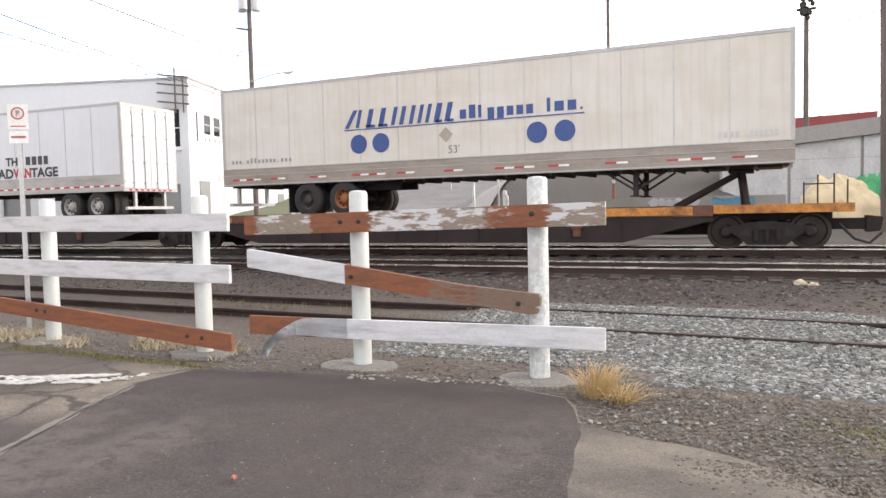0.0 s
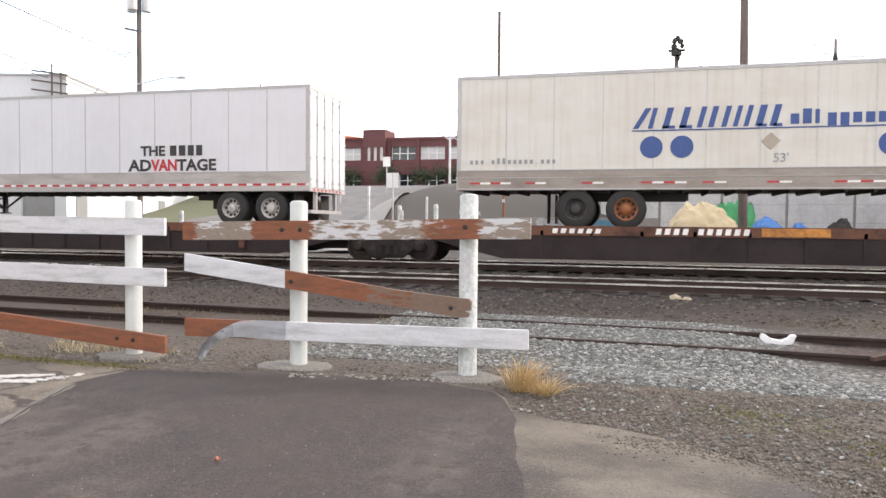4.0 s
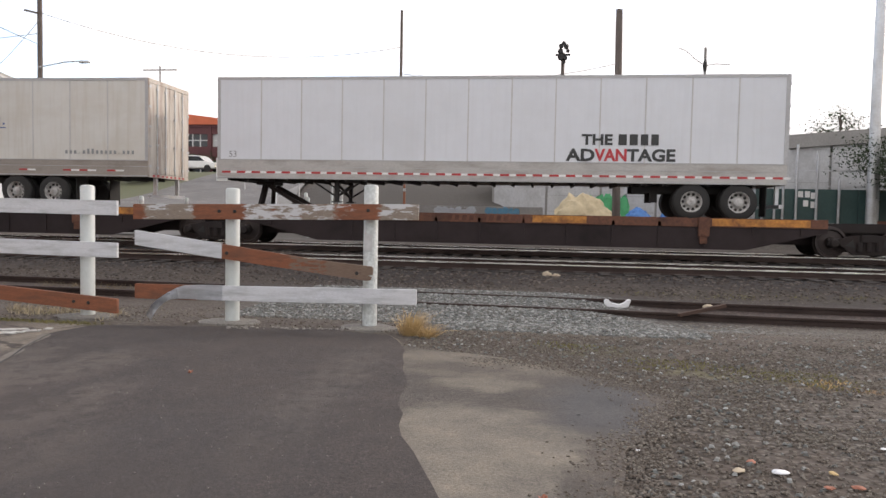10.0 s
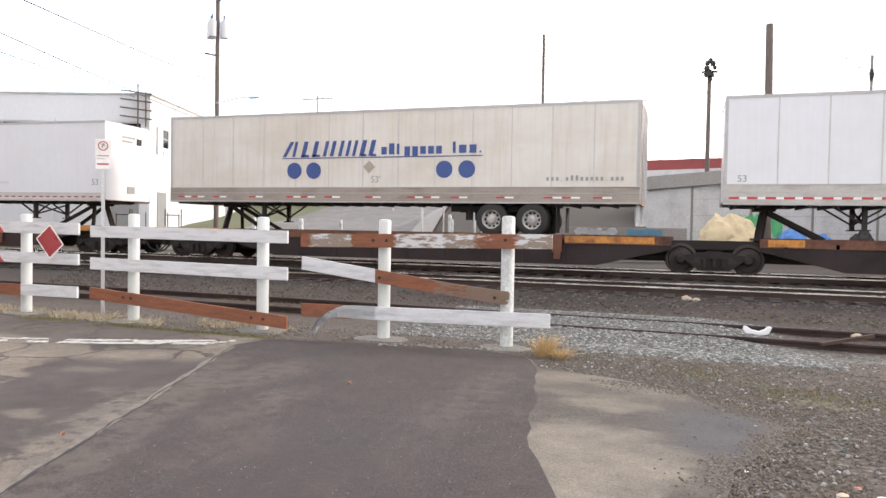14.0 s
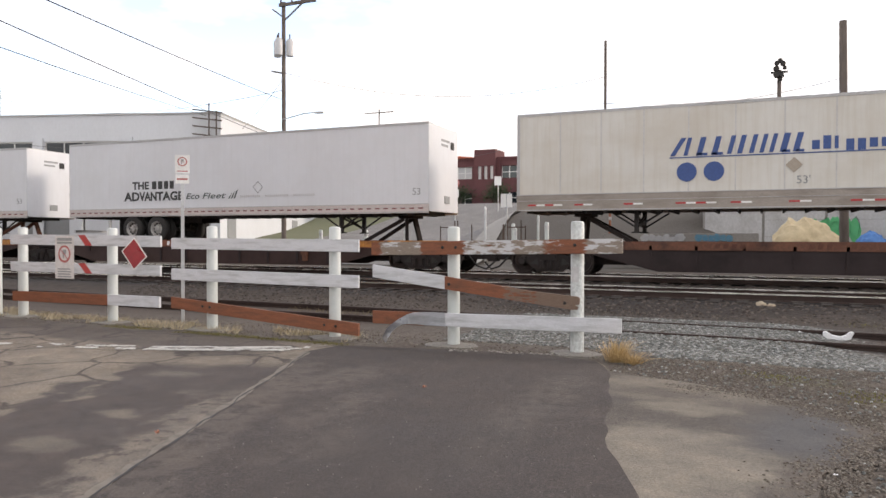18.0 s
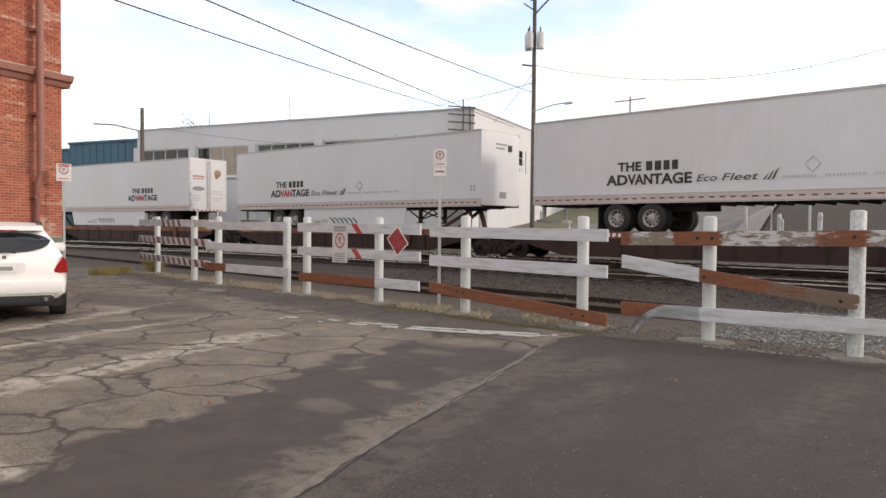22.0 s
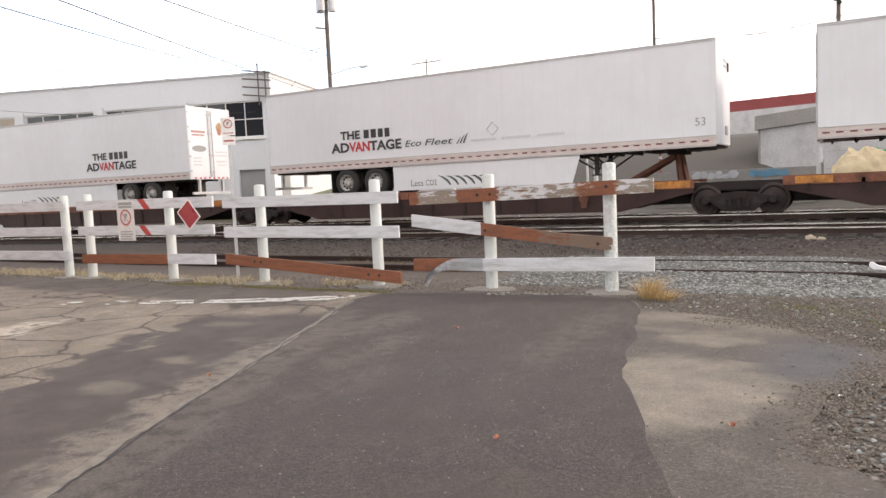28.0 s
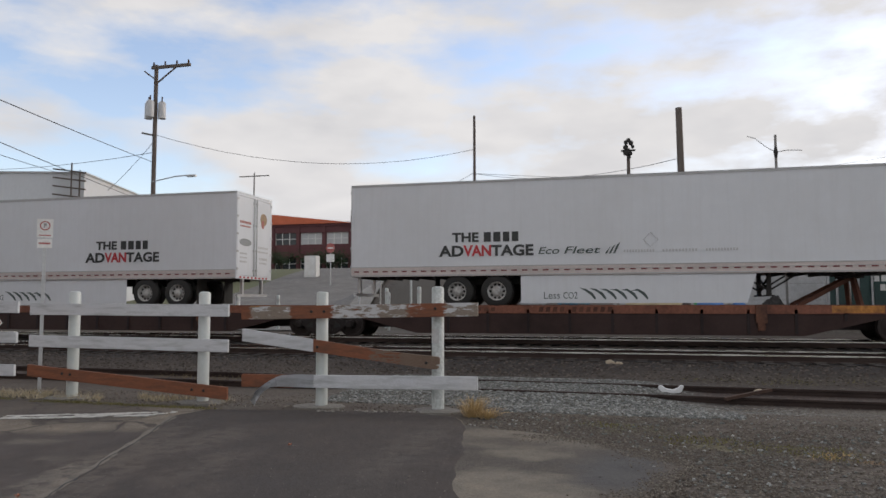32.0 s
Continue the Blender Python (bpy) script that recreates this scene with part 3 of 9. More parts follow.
M["door_rust"] = worn("rust_streaked_door", (0.55, 0.51, 0.45), (0.24, 0.13, 0.085), 0.6, 0, 8, 2.5, 0.9, 0.0, (1, 2.2, 0.25))
M["car_red"] = worn("wagon_red_brown", (0.034, 0.0135, 0.0105), (0.016, 0.008, 0.0066), 0.75, 0, 16, 0.9, 0.7, 0.2)
M["tarp_tan"] = worn("tan_tarp", (0.56, 0.46, 0.29), (0.38, 0.3, 0.18), 0.7, bumpy=0.4, grain=6)
M["tarp_blue"] = worn("blue_tarp", (0.06, 0.2, 0.5), (0.04, 0.13, 0.34), 0.5, bumpy=0.4, grain=6)
M["spray_green"] = worn("green_spray", (0.10, 0.46, 0.20), (0.08, 0.35, 0.16), 0.7)
M["spray_blue"] = worn("blue_spray", (0.12, 0.32, 0.48), (0.2, 0.35, 0.42), 0.7)
M["spray_pale"] = worn("pale_spray", (0.5, 0.52, 0.55), (0.35, 0.37, 0.4), 0.7)
M["bin_green"] = worn("dark_green_steel", (0.035, 0.075, 0.07), (0.025, 0.05, 0.048), 0.5)
M["paint"] = worn("chipped_white_paint", (0.50, 0.49, 0.46), (0.2, 0.19, 0.17), 0.75, 0, 20, 8.0, 0.9)
M["rock"] = worn("tan_rock", (0.45, 0.38, 0.28), (0.28, 0.22, 0.16), 0.9)
M["white_junk"] = plain("white_plastic", (0.75, 0.76, 0.77))
M["straw"] = worn("dry_grass", (0.50, 0.36, 0.17), (0.36, 0.25, 0.12), 0.9)
M["weed"] = worn("pale_weeds", (0.40, 0.345, 0.24), (0.26, 0.24, 0.14), 0.9)
M["yellow_weed"] = worn("yellow_green_weeds", (0.33, 0.27, 0.11), (0.2, 0.19, 0.075), 0.95)
M["dull_weed"] = worn("dull_brown_weeds", (0.17, 0.135, 0.085), (0.1, 0.085, 0.05), 0.95)
M["moss"] = worn("moss", (0.165, 0.15, 0.052), (0.11, 0.105, 0.04), 0.95)
M["brick"] = worn("red_brick", (0.54, 0.185, 0.11), (0.62, 0.39, 0.29), 0.9, 0, 26, 2.2, 0.7, 0.4, (0.4, 1, 5), vary=0.45)
M["mortar"] = worn("grey_pink_mortar", (0.52, 0.40, 0.33), (0.3, 0.22, 0.19), 0.95, 0, 30, 3, 0.5, 0.3)
M["brown_trim"] = worn("brown_painted_metal", (0.30, 0.135, 0.105), (0.2, 0.085, 0.065), 0.6)
M["ochre"] = worn("ochre_window_frame", (0.52, 0.29, 0.07), (0.36, 0.2, 0.05), 0.6)
M["sill"] = worn("sandstone_sill", (0.42, 0.33, 0.25), (0.28, 0.2, 0.16), 0.9)
M["green_base"] = worn("green_painted_base", (0.13, 0.19, 0.15), (0.09, 0.13, 0.1), 0.8)
M["blind"] = worn("cream_blind", (0.72, 0.68, 0.55), (0.6, 0.55, 0.42), 0.7)
M["orange_blind"] = worn("rust_curtain", (0.42, 0.16, 0.06), (0.3, 0.1, 0.05), 0.8)
M["suv"] = worn("pearl_white_car_paint", (0.83, 0.825, 0.80), (0.78, 0.77, 0.74), 0.22, 0, 6, 1.0, 0.1, 0.0, contrast=0.15)
M["car_glass"] = glass_dark("tinted_car_glass", (0.012, 0.014, 0.018), 0.04)
M["car_black"] = plain("black_bumper_plastic", (0.03, 0.03, 0.032))
M["tail_red"] = worn("tail_lamp_red", (0.34, 0.014, 0.014), (0.28, 0.02, 0.02), 0.15)
M["chrome"] = plain("chrome", (0.7, 0.7, 0.7), 0.12, 1.0)
M["leaf"] = worn("dark_green_leaf", (0.045, 0.075, 0.03), (0.03, 0.05, 0.02), 0.85, vary=0.4)
# far twigs painted pale grey, in place of haze and bright sky behind them
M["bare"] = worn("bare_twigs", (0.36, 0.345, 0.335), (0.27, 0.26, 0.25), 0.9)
M["fallen"] = worn("fallen_leaf", (0.34, 0.14, 0.09), (0.3, 0.1, 0.06), 0.8)

# ---- building blocks ----


def box(bm, x0, x1, y0, y1, z0, z1):
    v = [bm.verts.new(p) for p in ((x0, y0, z0), (x1, y0, z0), (x1, y1, z0), (x0, y1, z0), (x0, y0, z1), (x1, y0, z1), (x1, y1, z1), (x0, y1, z1))]
    for f in ((0, 3, 2, 1), (4, 5, 6, 7), (0, 1, 5, 4), (1, 2, 6, 5), (2, 3, 7, 6), (3, 0, 4, 7)):
        bm.faces.new([v[i] for i in f])
    return v


def bar(bm, a, b, w, h, up=(0, 0, 1)):
    """A square bar from a to b, w wide and h high."""
    a, b = Vector(a), Vector(b)
    d = (b - a).normalized()
    s = d.cross(Vector(up))
    s = s.normalized() if s.length > 1e-4 else Vector((1, 0, 0))
    t = s.cross(d)
    v = [bm.verts.new(p + s * i * w / 2 + t * j * h / 2) for p in (a, b) for i, j in ((-1, -1), (1, -1), (1, 1), (-1, 1))]
    for f in ((3, 2, 1, 0), (4, 5, 6, 7), (0, 1, 5, 4), (1, 2, 6, 5), (2, 3, 7, 6), (3, 0, 4, 7)):
        bm.faces.new([v[i] for i in f])


def tube(bm, pts, radii, seg=12, caps=True):
    """A round tube through the points."""
    pts = [Vector(p) for p in pts]
    radii = radii if isinstance(radii, (list, tuple)) else [radii] * len(pts)
    rings = []
    for i, p in enumerate(pts):
        d = (pts[min(i + 1, len(pts) - 1)] - pts[max(i - 1, 0)]).normalized()
        s = d.cross(Vector((0, 0, 1)))
        s = s.normalized() if s.length > 1e-3 else Vector((1, 0, 0))
        t = s.cross(d)
        rings.append([bm.verts.new(p + (s * math.cos(k * 2 * math.pi / seg) + t * math.sin(k * 2 * math.pi / seg)) * radii[i]) for k in range(seg)])
    for r0, r1 in zip(rings, rings[1:]):
        for k in range(seg):
            bm.faces.new((r0[k], r0[(k + 1) % seg], r1[(k + 1) % seg], r1[k]))
    if caps:
        bm.faces.new(rings[0][::-1])
        bm.faces.new(rings[-1])


def prism(bm, poly, along, a, b):
    """A polygon of (u, v) pushed along an axis: 'y' takes (x, z), 'x' takes (y, z), 'z' takes (x, y)."""
    place = {"y": lambda u, v, w: (u, w, v), "x": lambda u, v, w: (w, u, v), "z": lambda u, v, w: (u, v, w)}[along]
    lo = [bm.verts.new(place(u, v, a)) for u, v in poly]
    hi = [bm.verts.new(place(u, v, b)) for u, v in poly]
    bm.faces.new(lo)
    bm.faces.new(hi[::-1])
    n = len(poly)
    for i in range(n):
        bm.faces.new((lo[i], hi[i], hi[(i + 1) % n], lo[(i + 1) % n]))


def disc(bm, cx, cz, y0, y1, r, seg=28):
    prism(bm, [(cx + r * math.cos(k * 2 * math.pi / seg), cz + r * math.sin(k * 2 * math.pi / seg)) for k in range(seg)], "y", y0, y1)


def lathe(bm, profile, seg=28, centre=(0, 0, 0), closed=True):
    """A profile of (radius, y) turned about the y axis."""
    cx, cy, cz = centre
    rings = [[bm.verts.new((cx + r * math.cos(k * 2 * math.pi / seg), cy + y, cz + r * math.sin(k * 2 * math.pi / seg))) for k in range(seg)] for r, y in profile]
    for r0, r1 in zip(rings, rings[1:]):
        for k in range(seg):
            bm.faces.new((r0[k], r0[(k + 1) % seg], r1[(k + 1) % seg], r1[k]))
    if closed:
        bm.faces.new(rings[0][::-1])
        bm.faces.new(rings[-1])


def finish(bm, bevel=0.0, smooth=False):
    bmesh.ops.recalc_face_normals(bm, faces=bm.faces)
    if bevel:
        sharp = [e for e in bm.edges if len(e.link_faces) == 2 and e.calc_face_angle(0) > 0.6]
        bmesh.ops.bevel(bm, geom=sharp, offset=bevel, segments=2, affect="EDGES", clamp_overlap=True)
    if smooth:
        for f in bm.faces:
            f.smooth = True
        for e in bm.edges:
            if len(e.link_faces) == 2 and e.calc_face_angle(0) > 0.7:
                e.smooth = False


def part(name, bm, material, parent=None, label="", bevel=0.0, smooth=False):
    """Links a bmesh as one mesh object under a thing or a part."""
    finish(bm, bevel, smooth)
    me = bpy.data.meshes.new(name)
    bm.to_mesh(me)
    bm.free()
    me.materials.append(material)
    ob = new(name, me)
    if parent is not None:
        ob.parent = parent
    if label:
        tagged(ob, label)
    return ob


def pieces(name, bm, material, parent=None, label="", bevel=0.0, smooth=False):
    """Links every loose piece of a bmesh as a mesh object of its own."""
    seen, made = set(), []
    for v0 in bm.verts:
        if v0 in seen:
            continue
        todo, mine = [v0], []
        seen.add(v0)
        while todo:
            v = todo.pop()
            mine.append(v)
            for e in v.link_edges:
                w = e.other_vert(v)
                if w not in seen:
                    seen.add(w)
                    todo.append(w)
        sub, at = bmesh.new(), {}
        for v in mine:
            at[v] = sub.verts.new(v.co)
        for f in {f for v in mine for f in v.link_faces}:
            sub.faces.new([at[v] for v in f.verts])
        made.append(part(name, sub, material, parent, label, bevel, smooth))
    bm.free()
    return made


def same(ob, parent=None, at=None):
    """Another object on the same mesh."""
    o = new(ob.name.split(".")[0], ob.data)
    if parent is not None:
        o.parent = parent
    if at is not None:
        o.matrix_basis = at
    return o


def thing(name, label, category, group="", at=None, kind=""):
    e = new(name)
    e.empty_display_size = 0.2
    if at is not None:
        e.matrix_basis = at
    return tagged(e, label, category, group, kind)


def lettering(name, text, size, material, parent, at, depth=0.004, wide=None, label=""):
    """Raised characters of the built-in font, facing -y when at is upright; at is the lower left corner."""
    c = bpy.data.curves.new(name, "FONT")
    c.body, c.size, c.extrude = text, size, depth
    tmp = new(name, c)
    bpy.context.view_layer.update()
    me = bpy.data.meshes.new_from_object(tmp.evaluated_get(bpy.context.evaluated_depsgraph_get()))
    bpy.data.objects.remove(tmp)
    me.transform(Matrix.Rotation(radians(90), 4, "X"))
    if wide:
        xs = [v.co.x for v in me.vertices]
        me.transform(Matrix.Diagonal((wide / (max(xs) - min(xs)), 1, 1, 1)))
    me.materials.clear()
    me.materials.append(material)
    ob = new(name, me)
    ob.parent = parent
    ob.matrix_basis = Matrix.Translation(at)
    if label:
        tagged(ob, label)
    return ob


def words(name, text, x0, x1, z0, z1, y, material, parent, bold=0.0, slant=0.0, label=""):
    """Flat characters of the built-in font, stretched to fill x0..x1 and z0..z1 on a face that looks towards -y."""
    c = bpy.data.curves.new(name, "FONT")
    c.body, c.size, c.extrude, c.offset, c.shear = text, 1.0, 0.002, bold, slant
    c.resolution_u = 3
    tmp = new(name, c)
    bpy.context.view_layer.update()
    me = bpy.data.meshes.new_from_object(tmp.evaluated_get(bpy.context.evaluated_depsgraph_get()))
    bpy.data.objects.remove(tmp)
    xs, ys = [v.co.x for v in me.vertices], [v.co.y for v in me.vertices]
    kx, kz = (x1 - x0) / (max(xs) - min(xs)), (z1 - z0) / (max(ys) - min(ys))
    for v in me.vertices:
        v.co = (x0 + (v.co.x - min(xs)) * kx, y - v.co.z, z0 + (v.co.y - min(ys)) * kz)
    me.materials.clear()
    me.materials.append(material)
    ob = new(name, me)
    ob.parent = parent
    if label:
        tagged(ob, label)
    return ob


def uneven_bars(bm, x0, spans, z0, z1, y, slant=0.0):
    """Plain bars of their own widths: spans of (start, width, drop below z0, rise over z1)."""
    for a, w, lo, hi in spans:
        b0, b1 = z0 - lo, z1 + hi
        prism(bm, [(x0 + a + slant * (b0 - z0), b0), (x0 + a + w + slant * (b0 - z0), b0), (x0 + a + w + slant * (b1 - z0), b1), (x0 + a + slant * (b1 - z0), b1)], "y", y - 0.004, y)


def blocks(bm, x0, x1, z0, z1, y, count, gap=0.18, slant=0.0, slit=0.0):
    """A row of plain blocks, count of them, on a face that looks towards -y."""
    step = (x1 - x0) / count
    for i in range(count):
        a, b = x0 + i * step, x0 + (i + 1 - gap) * step
        h = z1 - z0
        if slit:
            k, zm = (b - a) * 0.38, z0 + h * 0.5
            lo, hi = (z0, zm) if i % 2 else (zm, z1)
            prism(bm, [(a + slant * (lo - z0), lo), (b + slant * (lo - z0), lo), (b + slant * (hi - z0), hi), (a + slant * (hi - z0), hi)], "y", y - 0.004, y)
            lo, hi = (zm, z1) if i % 2 else (z0, zm)
            for p, q in ((a, a + k), (b - k, b)):
                prism(bm, [(p + slant * (lo - z0), lo), (q + slant * (lo - z0), lo), (q + slant * (hi - z0), hi), (p + slant * (hi - z0), hi)], "y", y - 0.004, y)
        else:
            prism(bm, [(a, z0), (b, z0), (b + slant * h, z1), (a + slant * h, z1)], "y", y - 0.004, y)

# ---- ground ----


def smooth(a, b, v):
    t = min(1.0, max(0.0, (v - a) / (b - a)))
    return t * t * (3 - 2 * t)


WALL_Y = 30.0


def bend(x):
    """How far the main line swings towards the lot, west of the crossing."""
    if x > -18:
        return 0.0
    if x > -46:
        return -0.0033 * (x + 18) ** 2
    return -2.587 - 4.6 * (1 - math.exp((x + 46) / 25.0))


def wall_top(x):
    return 4.0 + 0.085 * x


def height(x, y):
    """The lie of the land: flat lot, low siding, raised main tracks, an embankment and a rising street behind."""
    y -= bend(x) * smooth(8.5, 12.0, y) * (1 - smooth(22.0, 26.0, y))
    z = -0.13 * smooth(6.3, 8.2, y)
    z += 0.085 * smooth(-4.5, -3.0, x) * (1 - smooth(1.4, 2.6, x)) * smooth(7.0, 8.3, y) * (1 - smooth(11.2, 12.2, y))
    z += 0.22 * smooth(11.6, 13.9, y) + 0.10 * smooth(16.0, 18.2, y)
    z += 0.15 * smooth(21.5, 23.5, y)
    bank = 3.1 * smooth(25.0, 34.0, y) + 1.3 * smooth(34, 62, y)
    street = 1.2 * smooth(25, 36, y) + 3.2 * smooth(33, 62, y)
    k = smooth(-15.0, -8.5, x)
    hill = street * (1 - k) + bank * k
    right = smooth(-2.2, 2.0, x)
    if y > WALL_Y + 0.15:
        hill = hill * (1 - right) + (wall_top(max(x, 2)) - 0.9) * right
    else:
        hill = hill * (1 - right) + 0.55 * smooth(24, 29, y) * right
    west = smooth(-60.0, -80.0, x)
    return z + hill * (1 - west) + 0.4 * west * smooth(23, 27, y)


def grid_ground():
    xs = [-900, -420, -200, -110] + list(np.arange(-80, 40.1, 1.0)) + [60, 110, 200, 420, 900]
    ys = [-900, -300, -80, -30] + list(np.arange(-14, 5.9, 1.0)) + list(np.arange(6, 25.9, 0.35)) + list(np.arange(26, 29.9, 0.5)) + [30.1, 30.2] + list(np.arange(31, 66, 1.5)) + [90, 150, 300, 900]
    verts = [(float(x), float(y), height(min(40, max(-80, x)), min(70, y)) + (0.012 * noise.noise((x * 1.7, y * 1.9, 0)) if 6.4 < y < 26 and -60 < x < 40 else 0) - (0.012 if y < 6.3 else 0)) for y in ys for x in xs]
    n = len(xs)
    faces = [(j * n + i, j * n + i + 1, (j + 1) * n + i + 1, (j + 1) * n + i) for j in range(len(ys) - 1) for i in range(n - 1)]
    me = bpy.data.meshes.new("ground")
    me.from_pydata(verts, [], faces)
    me.materials.append(M["ground"])
    for p in me.polygons:
        p.use_smooth = True
    return tagged(new("ground", me), "brown gravelly ground along the railway", "ground", kind="structure")


ground = grid_ground()


def ragged(pts, step=0.25, amp=0.05, seed=0):
    """A closed outline with uneven edges."""
    out = []
    for (x0, y0), (x1, y1) in zip(pts, pts[1:] + pts[:1]):
        n = max(1, int(math.hypot(x1 - x0, y1 - y0) / step))
        for i in range(n):
            t = i / n
            x, y = x0 + (x1 - x0) * t, y0 + (y1 - y0) * t
            out.append((x + amp * noise.noise((x * 2.3, y * 2.3, seed)) * 2, y + amp * noise.noise((x * 2.3, y * 2.3, seed + 9)) * 2))
    return out


def sheet(name, pts, z, material, label, category="", kind="structure", thick=0.03, step=0.25, amp=0.05, seed=0, parent=None):
    bm = bmesh.new()
    prism(bm, ragged(pts, step, amp, seed), "z", z - thick, z)
    bmesh.ops.triangulate(bm, faces=[f for f in bm.faces if len(f.verts) > 4])
    ob = part(name, bm, material, parent)
    return tagged(ob, label, category, kind=kind)


LOT = [(-60, -40), (30, -40), (12, -12), (2.2, -4), (1.0, 0.4), (0.6, 1.9), (0.6, 2.6), (0.5, 3.0), (0.3, 3.9), (-0.1, 4.45), (-0.45, 4.9), (-0.75, 5.7), (-1.5, 6.0), (-4.3, 5.55), (-8, 5.75), (-12, 6.0), (-17.6, 6.3), (-22, 7.2), (-60, -2)]
pavement = sheet("pavement", LOT, 0.0, M["lot"], "old cracked sun-bleached asphalt parking lot", "pavement", amp=0.04)
sheet("asphalt_patch", [(-4.46, 4.85), (-3.85, 3.3), (-3.17, 1.5), (-2.75, 0.3), (-2.2, -1.0), (0.4, -8), (5.5, -8), (1.6, -2.0), (0.75, 0.2), (0.3, 1.4), (0.02, 2.2), (-0.2, 3.6), (-0.42, 4.8), (-0.75, 5.65), (-1.5, 5.95), (-3.0, 5.75), (-4.35, 5.5)], 0.006, M["seal"], "dark resurfaced asphalt patch", "pavement", amp=0.03)
sheet("worn_apron", [(-0.6, 5.12), (0.03, 4.83), (0.58, 4.66), (1.19, 4.22), (1.66, 3.9), (2.0, 3.35), (1.98, 2.95), (1.7, 2.4), (1.45, 1.9), (1.42, 1.3), (1.8, 0.2), (3.4, -3.2), (1.4, -4.0), (0.3, 0.2), (-0.1, 1.4), (-0.4, 2.2), (-0.6, 3.6), (-0.7, 4.7)], 0.004, M["apron"], "sandy worn concrete beside the asphalt with a bleached spot", "pavement", amp=0.05, seed=3, step=0.14)


def ribbon(name, line, width, z, material, label, seed, cat="pavement", ragged_by=0.6):
    """A thin uneven strip along a line."""
    rnd = random.Random(seed)
    verts, faces = [], []
    for (x0, y0), (x1, y1) in zip(line, line[1:]):
        d = math.hypot(x1 - x0, y1 - y0)
        m = max(2, int(d / 0.05))
        for i in range(m):
            t = i / m
            x, y = x0 + (x1 - x0) * t, y0 + (y1 - y0) * t
            o = 0.05 * noise.noise((x * 1.5, y * 1.5, seed)) + 0.02 * noise.noise((x * 7, y * 7, seed))
            w = width * (1 + ragged_by * 2 * noise.noise((x * 3.1, y * 3.1, seed + 5)) + rnd.uniform(-0.25, 0.25))
            w = max(0.004, w)
            nx, ny = -(y1 - y0) / d, (x1 - x0) / d
            verts += [(x + nx * (o + w), y + ny * (o + w), z), (x + nx * (o - w), y + ny * (o - w), z)]
    for i in range(len(verts) // 2 - 1):
        a = 2 * i
        faces.append((a, a + 1, a + 3, a + 2))
    me = bpy.data.meshes.new(name)
    me.from_pydata(verts, [], faces)
    me.materials.append(material)
    return tagged(new(name, me), label, cat, kind="structure")


def crumbs(name, material, label, line, width, count, lo, hi, z, seed, cat, gaps=None):
    """Flat chips scattered along a line, as one part."""
    rnd = random.Random(seed)
    verts, faces = [], []
    for _ in range(count):
        t = rnd.random() * (len(line) - 1)
        i = min(int(t), len(line) - 2)
        t -= i
        (x0, y0), (x1, y1) = line[i], line[i + 1]
        dx, dy = x1 - x0, y1 - y0
        d = math.hypot(dx, dy)
        o = rnd.uniform(-1, 1) * width
        cx, cy = x0 + dx * t - dy / d * o, y0 + dy * t + dx / d * o
        r, a = rnd.uniform(lo, hi), rnd.random() * 6.28
        if gaps is not None and noise.noise((cx * 3.3, cy * 3.3, seed)) < gaps:
            continue
        k = rnd.randint(5, 7)
        base = len(verts)
        pts = [(cx + r * rnd.uniform(0.5, 1.2) * 1.5 * math.cos(a + 6.283 * j / k), cy + r * rnd.uniform(0.5, 1.1) * math.sin(a + 6.283 * j / k)) for j in range(k)]
        zz = z + 0.003 * rnd.random()
        verts += [(x, y, z - 0.006) for x, y in pts] + [(x, y, zz) for x, y in pts]
        faces += [tuple(base + k + j for j in range(k))] + [(base + j, base + (j + 1) % k, base + k + (j + 1) % k, base + k + j) for j in range(k)]
    me = bpy.data.meshes.new(name)
    me.from_pydata(verts, [], faces)
    me.materials.append(material)
    return tagged(new(name, me), label, cat, kind="stuff")


SEAM = [(-4.46, 4.85), (-3.85, 3.3), (-3.17, 1.5), (-2.75, 0.3), (-2.2, -1.0), (-1.0, -4.0)]
LINE = [(-8.9, 3.55), (-8.2, 3.8), (-6.6, 4.22), (-5.5, 4.66), (-4.6, 5.05)]
for off, seed in ((-0.11, 1), (0.10, 11)):
    row = [(x - 0.3 * off, y + 0.95 * off) for x, y in LINE]
    crumbs("painted_line", M["paint"], "chipped white parking line on the asphalt", row[:3], 0.05, 200, 0.014, 0.05, 0.010, seed, "road marking", 0.02)
    crumbs("painted_line", M["paint"], "broken white end of the parking line", row[2:], 0.055, 420, 0.012, 0.042, 0.010, seed + 1, "road marking", -0.16)
crumbs("painted_line", M["paint"], "white paint crumbs between the two edges of the parking line", LINE[2:], 0.09, 260, 0.01, 0.03, 0.010, 6, "road marking", 0.08)
ribbon("seam_strip", SEAM, 0.034, 0.0085, worn("pale_grout", (0.16, 0.142, 0.118), (0.075, 0.066, 0.058), 0.9, 0, 30, 6.0, 0.9), "pale crumbling seam between two asphalt layers", 5)
ribbon("seam_crack", [(x + 0.03, y) for x, y in SEAM], 0.009, 0.0095, M["under"], "dark crack along the asphalt seam", 15)
crumbs("chalky_debris", worn("chalky_crumb", (0.3, 0.285, 0.26), (0.18, 0.165, 0.145), 0.9), "pale crumbs of broken paint at the post feet", [(-2.75, 5.72), (-1.3, 5.95)], 0.09, 60, 0.006, 0.02, 0.014, 9, "debris")
